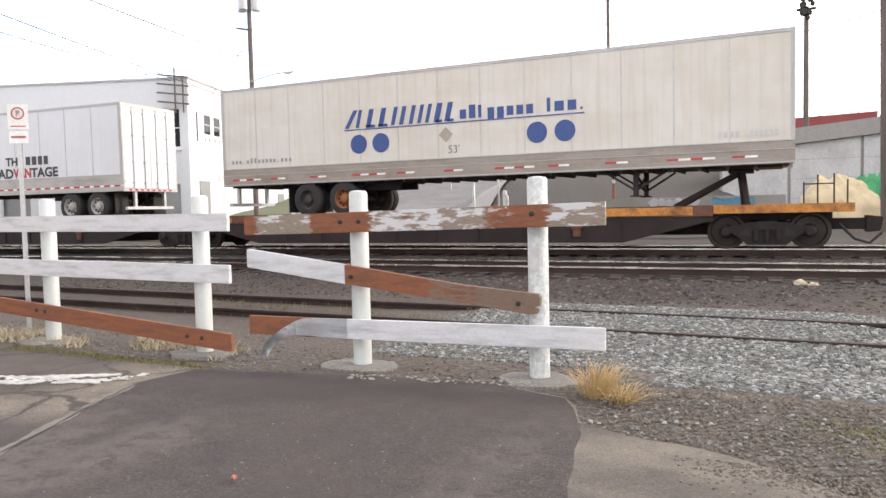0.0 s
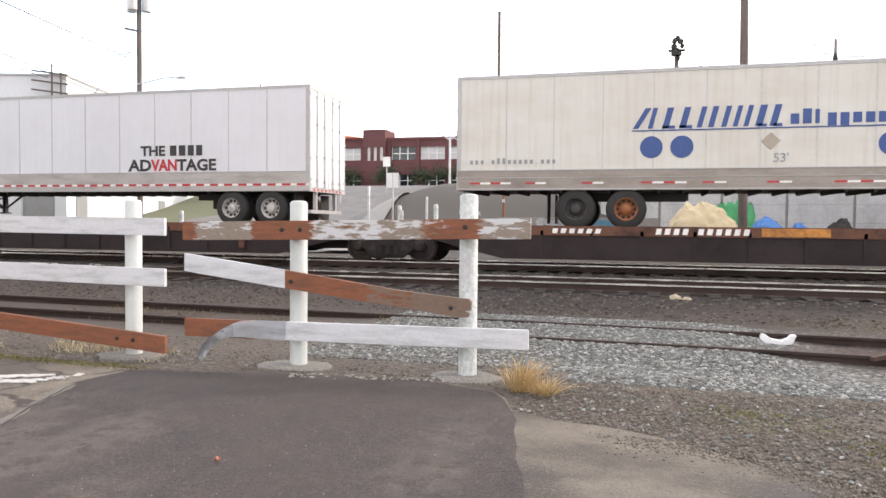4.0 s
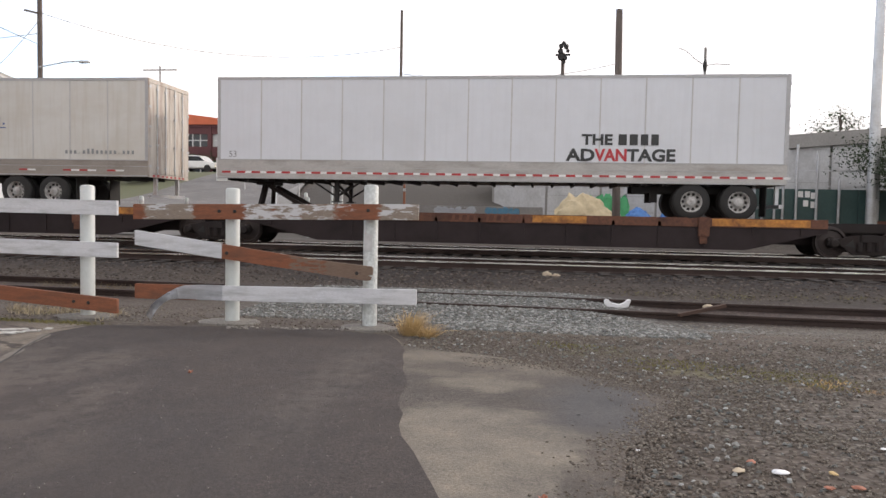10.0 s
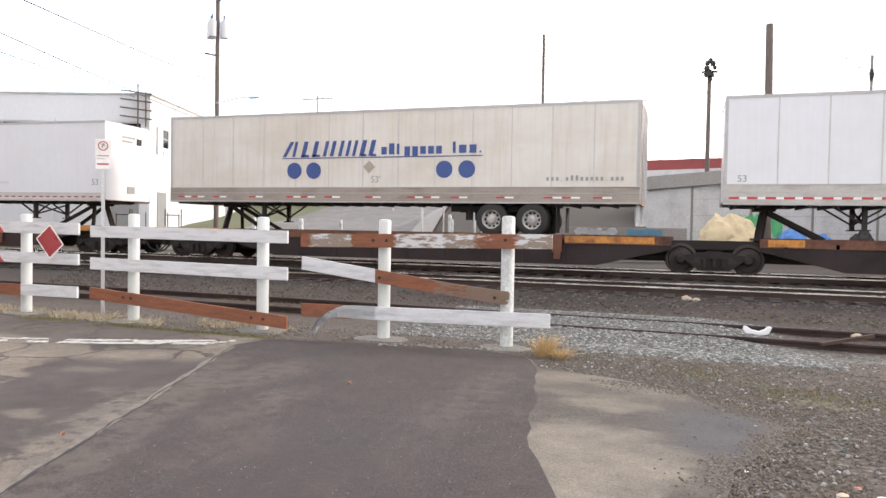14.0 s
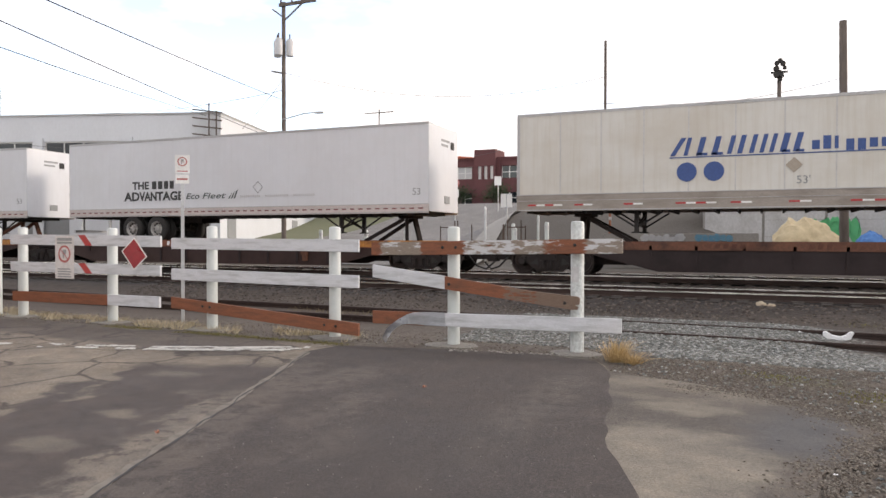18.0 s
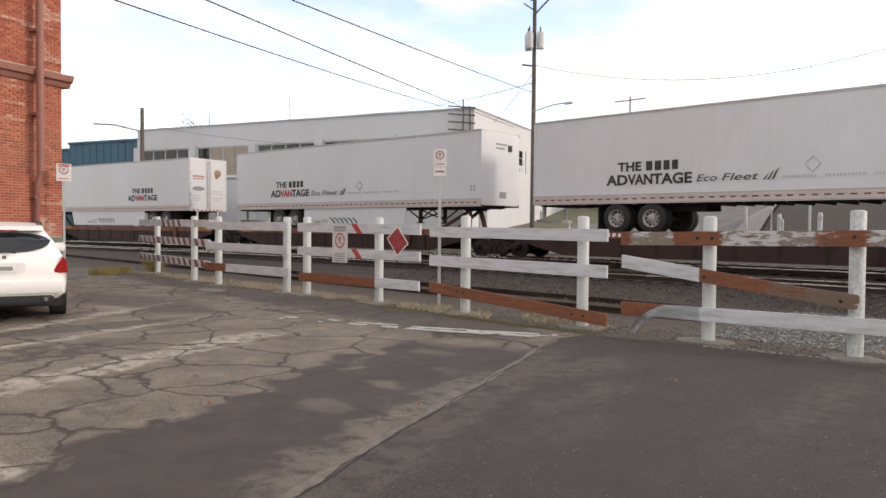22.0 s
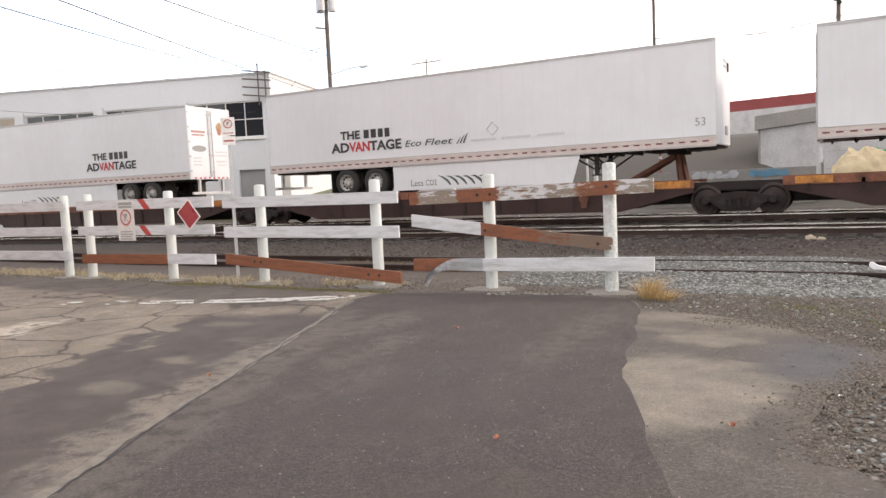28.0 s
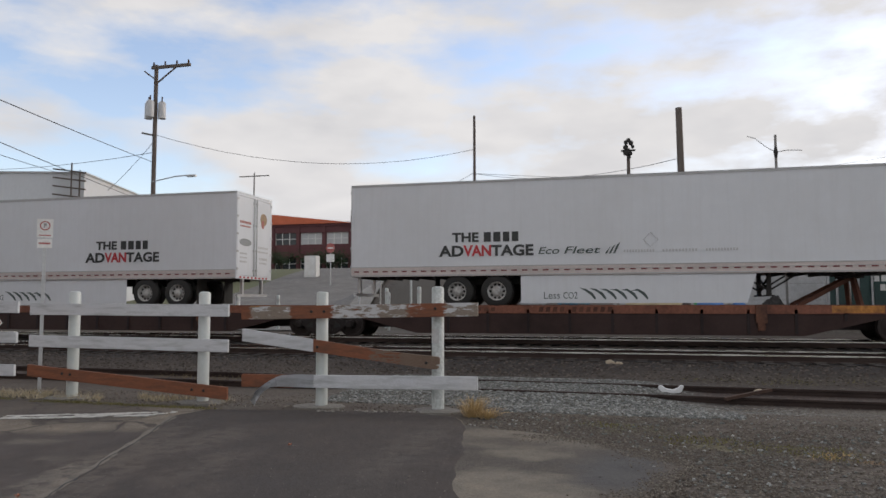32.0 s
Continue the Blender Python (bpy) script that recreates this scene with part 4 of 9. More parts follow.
crumbs("pebbles", worn("pale_pebble", (0.24, 0.225, 0.2), None, 0.9), "pale pebbles strewn over the dark asphalt", [(-1.2, 5.0), (-1.6, 2.0), (-0.8, 0.2), (0.6, -1.8)], 1.5, 450, 0.0015, 0.005, 0.009, 10, "debris")


def stones(name, label, count, area, lo, hi, mats, seed, zoff=0.0):
    """Loose stones, joined, three shades."""
    rnd = random.Random(seed)
    shapes = []
    for s in range(6):
        pts = [(-1, -1, -0.6), (1, -0.8, -0.6), (0.8, 1, -0.6), (-0.9, 0.9, -0.6), (-0.6, -0.5, 0.6), (0.5, -0.6, 0.7), (0.6, 0.6, 0.5), (-0.5, 0.55, 0.65)]
        shapes.append([tuple(c * rnd.uniform(0.7, 1.15) for c in p) for p in pts])
    quads = ((4, 5, 6, 7), (0, 1, 5, 4), (1, 2, 6, 5), (2, 3, 7, 6), (3, 0, 4, 7))
    verts, faces = [], []
    for _ in range(count):
        x, y = area(rnd)
        r = rnd.uniform(lo, hi)
        a, tilt = rnd.random() * 6.28, rnd.uniform(-0.4, 0.4)
        ca, sa = math.cos(a), math.sin(a)
        z = height(x, y) + zoff + r * 0.25
        base = len(verts)
        for px, py, pz in shapes[rnd.randrange(6)]:
            qx, qz = px * math.cos(tilt) + pz * math.sin(tilt), -px * math.sin(tilt) + pz * math.cos(tilt)
            verts.append((x + r * (qx * ca - py * sa), y + r * (qx * sa + py * ca) * 0.9, z + r * qz * 0.75))
        faces += [tuple(base + i for i in q) for q in quads]
    me = bpy.data.meshes.new(name)
    me.from_pydata(verts, [], faces)
    me.materials.append(mats)
    return tagged(new(name, me), label, "gravel", kind="stuff")


def stone_mat(name, cols):
    m, n, l, bs = nodes_of(name)
    g = n.new("ShaderNodeNewGeometry")
    c = ramp(n, l, g.outputs["Random Per Island"], [(i / (len(cols) - 1), c) for i, c in enumerate(cols)])
    f = noise_tex(n, l, coords(n, l, 1.0), 40.0, 4)
    l.new(mix(n, l, 1.0, c, ramp(n, l, f, [(0.3, (0.75,) * 3), (0.7, (1.1,) * 3)]), "MULTIPLY"), bs.inputs["Base Color"])
    bs.inputs["Roughness"].default_value = 0.92
    return m


GREY = stone_mat("crushed_stone", [(0.075, 0.079, 0.076), (0.175, 0.183, 0.176), (0.11, 0.116, 0.11), (0.36, 0.37, 0.355), (0.10, 0.09, 0.075), (0.15, 0.154, 0.146)])
TAN = stone_mat("tan_gravel", [(0.077, 0.062, 0.050), (0.134, 0.112, 0.091), (0.099, 0.081, 0.065), (0.225, 0.203, 0.173), (0.107, 0.089, 0.072), (0.145, 0.132, 0.115)])


def spot(boxes):
    total = [(x1 - x0) * (y1 - y0) for x0, x1, y0, y1 in boxes]

    def pick(rnd):
        x0, x1, y0, y1 = rnd.choices(boxes, total)[0]
        return rnd.uniform(x0, x1), rnd.uniform(y0, y1)
    return pick


stones("ballast_stones", "grey crushed stone round the siding", 26000, spot([(-3.4, 2.6, 6.9, 11.4), (-0.2, 3.0, 6.3, 7.4)]), 0.012, 0.034, GREY, 21, -0.004)


def past_apron(x, y):
    """How far a point lies out on the gravel, beyond the ragged rim of the worn apron."""
    if y > 3.0:
        over = (y - 5.0) + 0.40 * (x + 0.55) if x < 1.3 else (x - 1.98) * 0.7 + (y - 3.3) * 0.5
    else:
        over = x - (1.45 + 0.35 * max(0.0, y - 1.6)) if y > 1.3 else x - 1.42 - 0.3 * (1.3 - y)
    return over + 0.22 * noise.noise((x * 2.5, y * 2.5, 4)) + 0.10 * noise.noise((x * 7, y * 7, 2))


def right_area(rnd):
    """Bare gravel beside the worn apron, thinning out over its edge and over patches of bare earth."""
    while True:
        x, y = rnd.uniform(-0.5, 8), rnd.uniform(0.2, 7)
        over = past_apron(x, y)
        if over > 0.1 - abs(rnd.gauss(0, 0.2)) or (over > -0.7 and rnd.random() < 0.012):
            if noise.noise((x * 1.1, y * 1.3, 9)) > 0.18 and rnd.random() < 0.6:
                continue
            return x, y


def rim_area(rnd):
    """Gravel kicked over the rim of the apron, thinning out inwards."""
    while True:
        x, y = rnd.uniform(0.2, 2.1), rnd.uniform(0.6, 4.6)
        if -abs(rnd.gauss(0, 0.17)) < past_apron(x, y) < 0.12:
            return x, y


stones("gravel_stones", "loose tan and grey gravel beside the lot", 44000, right_area, 0.004, 0.0125, TAN, 22, -0.005)
stones("gravel_stones", "loose gravel kicked over the rim of the apron", 4200, rim_area, 0.004, 0.012, TAN, 27, 0.004)
stones("gravel_stones", "larger grey stones strewn over the gravel", 2600, right_area, 0.010, 0.021, GREY, 24, -0.005)
stones("gravel_stones", "small stones along the barricade", 9000, spot([(-22, -0.4, 5.9, 8.2), (-14, 6, 11.2, 12.6)]), 0.006, 0.02, TAN, 23)
stones("gravel_stones", "fine gravel between the lot and the siding", 9000, spot([(2.6, 9.0, 6.6, 9.2)]), 0.005, 0.015, TAN, 25, -0.004)

DARK = stone_mat("dark_railway_rubble", [(0.03, 0.023, 0.019), (0.075, 0.06, 0.05), (0.045, 0.034, 0.028), (0.15, 0.13, 0.11), (0.05, 0.036, 0.028)])
stones("gravel_stones", "dark rubble between the siding and the main track", 9000, spot([(-16, 9, 11.9, 14.3), (-9, 7, 16.3, 18.5)]), 0.012, 0.04, DARK, 26, -0.004)

# ---- tracks ----
RAIL = [(-0.07, 0), (0.07, 0), (0.07, 0.015), (0.012, 0.035), (0.012, 0.125), (0.036, 0.135), (0.036, 0.165), (-0.036, 0.165), (-0.036, 0.135), (-0.012, 0.125), (-0.012, 0.035), (-0.07, 0.015)]


def sweep(bm, poly, xs):
    """A section of (y, z) points drawn along the bend of the main line."""
    rings = [[bm.verts.new((x, y + bend(x), z)) for y, z in poly] for x in xs]
    n = len(poly)
    for a, b in zip(rings, rings[1:]):
        for i in range(n):
            bm.faces.new((a[i], a[(i + 1) % n], b[(i + 1) % n], b[i]))
    bm.faces.new(rings[0])
    bm.faces.new(list(reversed(rings[-1])))
    bmesh.ops.recalc_face_normals(bm, faces=bm.faces)


def track(label, y, z, x0, x1, at, shiny, tie_z, tie_range, group):
    """Two rails whose heads lie at z, y being the nearer one, and wooden ties; the shiny tracks follow the bend."""
    xs = list(range(x0, -18, 2)) + [-18, x1]
    far = bend if shiny else (lambda v: 0.0)
    t = thing("railway_track", label, "railway track", group, at, "structure")
    for k in range(2):
        bm = bmesh.new()
        if shiny:
            sweep(bm, [(y + 1.505 * k + u, z - 0.17 + v) for u, v in RAIL], xs)
        else:
            prism(bm, [(y + 1.505 * k + u, z - 0.17 + v) for u, v in RAIL], "x", x0, x1)
        part("rail", bm, M["rail_side"], t)
        bm = bmesh.new()
        if shiny:
            ym = y + 1.505 * k
            sweep(bm, [(ym - 0.0375, z - 0.03), (ym + 0.0375, z - 0.03), (ym + 0.0375, z + 0.001), (ym - 0.0375, z + 0.001)], xs)
        else:
            box(bm, x0, x1, y + 1.505 * k - 0.0375, y + 1.505 * k + 0.0375, z - 0.03, z + 0.001)
        part("rail_head", bm, M["rail_head"] if shiny else M["rail_side"], t, "polished running surface" if shiny else "", )
    bm = bmesh.new()
    box(bm, -0.115, 0.115, -1.3, 1.3, -0.16, 0.0)
    first = part("tie", bm, M["tie"], t, bevel=0.012)
    bm = bmesh.new()
    box(bm, -0.13, 0.13, -0.17, 0.17, 0.0, 0.018)
    plate = part("tie_plate", bm, worn("dull_tie_plate", (0.13, 0.12, 0.11), (0.05, 0.04, 0.035), 0.6, 0.2) if y < 15 and shiny else M["rust"], t)
    rnd = random.Random(int(y * 10))
    x, one = tie_range[0], True
    while x < tie_range[1]:
        m = pose(x, y + 0.7525 + far(x), tie_z + rnd.uniform(-0.012, 0.0), 0, 0, rnd.uniform(-1.2, 1.2))
        if one:
            first.matrix_basis = m
        else:
            same(first, t, m)
        for k in range(2):
            pm = pose(x, y + far(x) + 1.505 * k + (0.09 if shiny and k == 0 else 0), tie_z + 0.002)
            if one and k == 0:
                plate.matrix_basis = pm
            elif -24 < x < 12:
                same(plate, t, pm)
        one = False
        x += 0.56
    return t


track("shiny empty main track on dark ballast", 14.48, 0.295, -110, 60, None, True, 0.128, (-34, 16), "tracks")
track("main track under the freight train", 18.80, 0.404, -110, 60, None, True, 0.236, (-30, 16), "tracks")
track("rusty siding half buried in grey gravel", 8.945, -0.012, -48, 40, pose(0, 0, 0, 0, 0, -2.72), False, -0.172, (-30, 14), "tracks")

# ---- barricade ----
BY = 6.05


def fence_post(parent, x, y, h, mat=None):
    bm = bmesh.new()
    tube(bm, [(x, y, -0.1), (x, y, h - 0.03), (x, y, h - 0.008), (x, y, h)], [0.088, 0.088, 0.075, 0.04], 24)
    p = part("post", bm, mat or M["post"], parent, smooth=True)
    bm = bmesh.new()
    rnd = random.Random(int(x * 37 + 900))
    rim = [rnd.uniform(0.78, 1.12) for _ in range(13)]
    rings = []
    for r, z in ((0.36, -0.05), (0.345, 0.012), (0.27, 0.024)):
        rings.append([bm.verts.new((x + r * k * 1.12 * math.cos(6.2832 * i / 13), y - 0.04 + r * k * 0.85 * math.sin(6.2832 * i / 13), z)) for i, k in enumerate(rim)])
    for a, b in zip(rings, rings[1:]):
        for i in range(13):
            bm.faces.new((a[i], a[(i + 1) % 13], b[(i + 1) % 13], b[i]))
    bm.faces.new(rings[-1])
    part("footing", bm, M["footing"], parent, "low chipped concrete footing")
    return p


def plank(parent, segs, y=BY, thick=0.05, name="board"):
    """A board from segments of (x, z) centres, height and material."""
    made = None
    for (x0, z0), (x1, z1), h, mat in segs:
        bm = bmesh.new()
        prism(bm, [(x0, z0 - h / 2), (x1, z1 - h / 2), (x1, z1 + h / 2), (x0, z0 + h / 2)], "y", y - thick / 2, y + thick / 2)
        ob = part(name, bm, mat, parent, bevel=0.005)
        made = made or ob
    return made


def bolts(parent, spots, y=BY - 0.025):
    for x, z in spots:
        bm = bmesh.new()
        lathe(bm, [(0.022, 0.0), (0.022, -0.008), (0.012, -0.014)], 10, (x, y, z))
        part("bolt", bm, M["under"], parent)


def skin(parent, x0, x1, z0, z1, mat, y, label=""):
    bm = bmesh.new()
    prism(bm, [(x0, z0), (x1, z0 + 0.0), (x1, z1), (x0, z1)], "y", y - 0.0015, y)
    return part("paint_patch", bm, mat, parent, label)


def flaked(name, spans, dark=(0.15, 0.112, 0.085), pale=(0.32, 0.272, 0.225)):
    """Brown paint that has gone along the board: spans of (x0, x1, bare wood share, white paint share)."""
    m = worn(name, (0.225, 0.078, 0.036), (0.115, 0.058, 0.038), 0.72, 0, 22, 3.0, 0.9, 0.3, (1, 4, 7), contrast=2.0)
    n, l = m.node_tree.nodes, m.node_tree.links
    bs = n["Principled BSDF"]
    c = bs.inputs["Base Color"].links[0].from_socket
    vec = coords(n, l, (1, 1, 1))
    sep = n.new("ShaderNodeSeparateXYZ")
    l.new(vec, sep.inputs[0])
    edge = noise_tex(n, l, coords(n, l, (2.0, 1, 9)), 3.0, 6, 0.65)

    def calc(op, a, b, c3=None):
        k = n.new("ShaderNodeMath")
        k.operation = op
        for i, v in enumerate((a, b) if c3 is None else (a, b, c3)):
            if isinstance(v, (int, float)):
                k.inputs[i].default_value = v
            else:
                l.new(v, k.inputs[i])
        return k.outputs[0]

    x = calc("MULTIPLY_ADD", edge, 0.34, calc("ADD", sep.outputs[0], -0.17))
    wear = noise_tex(n, l, coords(n, l, (0.9, 1, 3.4)), 4.6, 8, 0.62)
    wood = ramp(n, l, noise_tex(n, l, coords(n, l, (1, 5, 14)), 16.0, 5), [(0.3, dark), (0.7, pale)])
    for x0, x1, bare, white in spans:
        mid, half = (x0 + x1) / 2, (x1 - x0) / 2
        d = calc("SUBTRACT", half, calc("ABSOLUTE", calc("SUBTRACT", x, mid), 0.0))
        inside = calc("MULTIPLY", calc("MINIMUM", calc("MAXIMUM", d, 0.0), 0.035), 1 / 0.035)
        for share, col in ((bare, wood), (white, (0.53, 0.535, 0.545))):
            if share:
                cut = 0.62 - 0.27 * share
                f = ramp(n, l, wear if col is not wood else edge, [(cut, (0, 0, 0)), (cut + 0.05, (1,) * 3)])
                c = mix(n, l, calc("MULTIPLY", f, inside), c, col)
    l.new(c, bs.inputs["Base Color"])
    return m


W, BR, GY = M["board_white"], M["board_brown"], M["board_grey"]

s1 = thing("barricade", "battered barricade with brown and white boards on white pipe posts", "barricade", "barricades beside the tracks")
fence_post(s1, -1.13, 6.22, 1.755, worn("scraped_post_paint", (0.52, 0.55, 0.54), (0.27, 0.315, 0.285), 0.5, 0, 34, 4.2, 0.95, 0.05, (1, 1, 0.8), contrast=2.2))
fence_post(s1, -2.90, 6.20, 1.69)
plank(s1, [((-4.14, 1.37), (-0.51, 1.43), 0.19, flaked("flaking_top_board", [(-4.0, -3.32, 1.5, 0.25), (-2.68, -1.95, 0.9, 0.75), (-1.98, -1.5, 0.9, 0.35), (-1.5, -1.3, 0.3, 0.3), (-1.0, -0.4, 1.5, 0.5)]))])
bolts(s1, [(-3.0, 1.395), (-2.8, 1.398), (-1.12, 1.44)])
plank(s1, [((-4.12, 1.045), (-2.965, 0.90), 0.185, W)])
bm = bmesh.new()
prism(bm, [(-2.965, 0.81), (-1.15, 0.592), (-1.09, 0.598), (-1.075, 0.632), (-1.13, 0.652), (-1.062, 0.664), (-1.058, 0.735), (-1.075, 0.765), (-1.755, 0.825), (-2.965, 0.99)], "y", BY - 0.025, BY + 0.025)
part("board", bm, flaked("board_worn_to_grey_wood", [(-2.1, -1.65, 0.6, 0.0), (-1.68, -0.9, 1.35, 0.0)], (0.12, 0.075, 0.052), (0.21, 0.15, 0.112)), s1, "split board worn from brown paint to grey wood")
bolts(s1, [(-1.25, 0.68), (-2.9, 0.88)])
plank(s1, [((-4.12, 0.37), (-3.3, 0.375), 0.185, BR)])
plank(s1, [((-2.97, 0.38), (-0.52, 0.41), 0.185, W)])


def bent_sheet():
    """A torn aluminium sheet that curls down at the broken end of the lowest board."""
    bm = bmesh.new()
    rows = []
    line = [(-2.96, 0.0, 0.385), (-3.25, 0.0, 0.385), (-3.43, -0.01, 0.38), (-3.53, -0.03, 0.365), (-3.63, -0.06, 0.33), (-3.71, -0.09, 0.27), (-3.78, -0.12, 0.20), (-3.82, -0.15, 0.13), (-3.86, -0.13, 0.06)]
    half = [0.095, 0.094, 0.092, 0.078, 0.052, 0.040, 0.044, 0.060, 0.052]
    for i, ((x, dy, z), w) in enumerate(zip(line, half)):
        tilt = min(1.0, max(0, i - 1) / 5)
        rows.append([bm.verts.new((x - tilt * w * 0.75 * s, BY - 0.03 + dy - (0.014 + 0.02 * tilt) * math.sin(i * 1.5) * (0.5 + s), z + s * w * (1 - 0.4 * tilt))) for s in (1, 0.3, -0.4, -1)])
    for a, b in zip(rows, rows[1:]):
        for k in range(3):
            bm.faces.new((a[k], a[k + 1], b[k + 1], b[k])).material_index = 0 if b in rows[:4] else 1
    bmesh.ops.solidify(bm, geom=bm.faces[:], thickness=0.004)
    ob = part("bent_sheet", bm, M["board_white"], s1, "bent silvery metal end", smooth=True)
    ob.data.materials.append(worn("torn_sheet_metal", (0.40, 0.41, 0.43), (0.2, 0.2, 0.2), 0.35, 0.5, 18, 6.0, 0.9, 0.1, contrast=1.8))
    return ob


bent_sheet()
skin(s1, -1.185, -1.09, 0.95, 1.15, M["pale_vinyl"], 6.125, "faded stickers on the post")

s2 = thing("barricade", "white barricade with a fallen brown lower board", "barricade", "barricades beside the tracks")
fence_post(s2, -4.87, 6.20, 1.70)
fence_post(s2, -7.25, 6.20, 1.72)
plank(s2, [((-7.97, 1.43), (-4.36, 1.41), 0.185, W)])
plank(s2, [((-7.97, 0.915), (-4.36, 0.875), 0.19, W)])
plank(s2, [((-7.98, 0.44), (-4.36, 0.165), 0.185, BR)])
bolts(s2, [(-7.3, 0.40), (-7.15, 0.39), (-4.95, 0.21), (-4.75, 0.20)])

s3 = thing("barricade", "white barricade with red warning stripes", "barricade", "barricades beside the tracks")
fence_post(s3, -9.59, 6.28, 1.70)
fence_post(s3, -11.94, 6.28, 1.72)
plank(s3, [((-11.95, 1.49), (-8.21, 1.46), 0.19, W)])
plank(s3, [((-11.95, 0.98), (-8.22, 0.965), 0.18, W)])
plank(s3, [((-11.9, 0.42), (-9.44, 0.425), 0.185, BR)])
plank(s3, [((-9.44, 0.43), (-8.24, 0.43), 0.185, W)])
for z, h in ((1.475, 0.19), (0.975, 0.18)):
    bm = bmesh.new()
    prism(bm, [(-10.15, z + h / 2), (-9.98, z + h / 2), (-9.80, z - h / 2), (-9.97, z - h / 2)], "y", BY - 0.027, BY - 0.0245)
    part("stripe", bm, M["tape_red"], s3, "red slanted stripe")

s4 = thing("barricade", "weathered white barricade with a half brown lower board", "barricade", "barricades beside the tracks")
fence_post(s4, -12.66, 6.26, 1.72)
fence_post(s4, -15.62, 6.26, 1.74)
plank(s4, [((-15.85, 1.51), (-12.35, 1.50), 0.195, W)])
plank(s4, [((-15.85, 1.0), (-12.38, 0.975), 0.185, W)])
plank(s4, [((-14.9, 0.48), (-12.3, 0.48), 0.195, W)])
plank(s4, [((-15.9, 0.48), (-14.9, 0.48), 0.195, BR)])

s5 = thing("barricade", "far barricade with faded red and white diagonal stripes", "barricade", "barricades beside the tracks")
fence_post(s5, -17.2, 6.45, 1.76)
fence_post(s5, -21.1, 7.3, 1.78)
for z in (1.56, 1.05, 0.49):
    bm = bmesh.new()
    bar(bm, (-22.4, 7.32, z + 0.03), (-15.95, 6.2, z), 0.05, 0.2)
    part("board", bm, W, s5, bevel=0.005)
    for k in range(13):
        x0 = -22.2 + k * 0.48
        if z > 1.4 and not 4 < k < 9:
            continue
        bm = bmesh.new()
        d = lambda x: 7.32 + (x + 22.4) * (6.2 - 7.32) / 6.45 - 0.031
        v = [bm.verts.new((x, d(x), z + 0.015 + s)) for x, s in ((x0, -0.095), (x0 + 0.22, -0.095), (x0 + 0.06, 0.095), (x0 - 0.16, 0.095))]
        bm.faces.new(v)
        bmesh.ops.solidify(bm, geom=bm.faces[:], thickness=0.002)
        part("stripe", bm, M["stripe_red"], s5, "faded red slanted stripe")


def diamond_sign():
    t = thing("diamond_sign", "red diamond-shaped end-of-road reflector with a white rim", "sign")
    cx, cz, r = -8.66, 1.25, 0.28
    for name, k, mat, y in (("plate", 1.0, M["sign_white"], BY - 0.035), ("face", 0.9, M["red_sign"], BY - 0.0375)):
        bm = bmesh.new()
        prism(bm, [(cx - r * k, cz + 0.02), (cx + 0.02, cz - r * k), (cx + r * k, cz - 0.02), (cx - 0.02, cz + r * k)], "y", y - 0.003, y)
        part(name, bm, mat, t)
    bm = bmesh.new()
    box(bm, cx - 0.03, cx + 0.03, BY - 0.034, BY - 0.024, 1.3, 1.56)
    part("bracket", bm, M["steel"], t)
    c = Vector((cx, BY - 0.03, cz))
    t.matrix_basis = Matrix.Translation(c + Vector((0, -0.12, 0))) @ Matrix.Rotation(radians(3), 4, "Z") @ Matrix.Rotation(radians(5), 4, "Y") @ Matrix.Translation(-c)


diamond_sign()


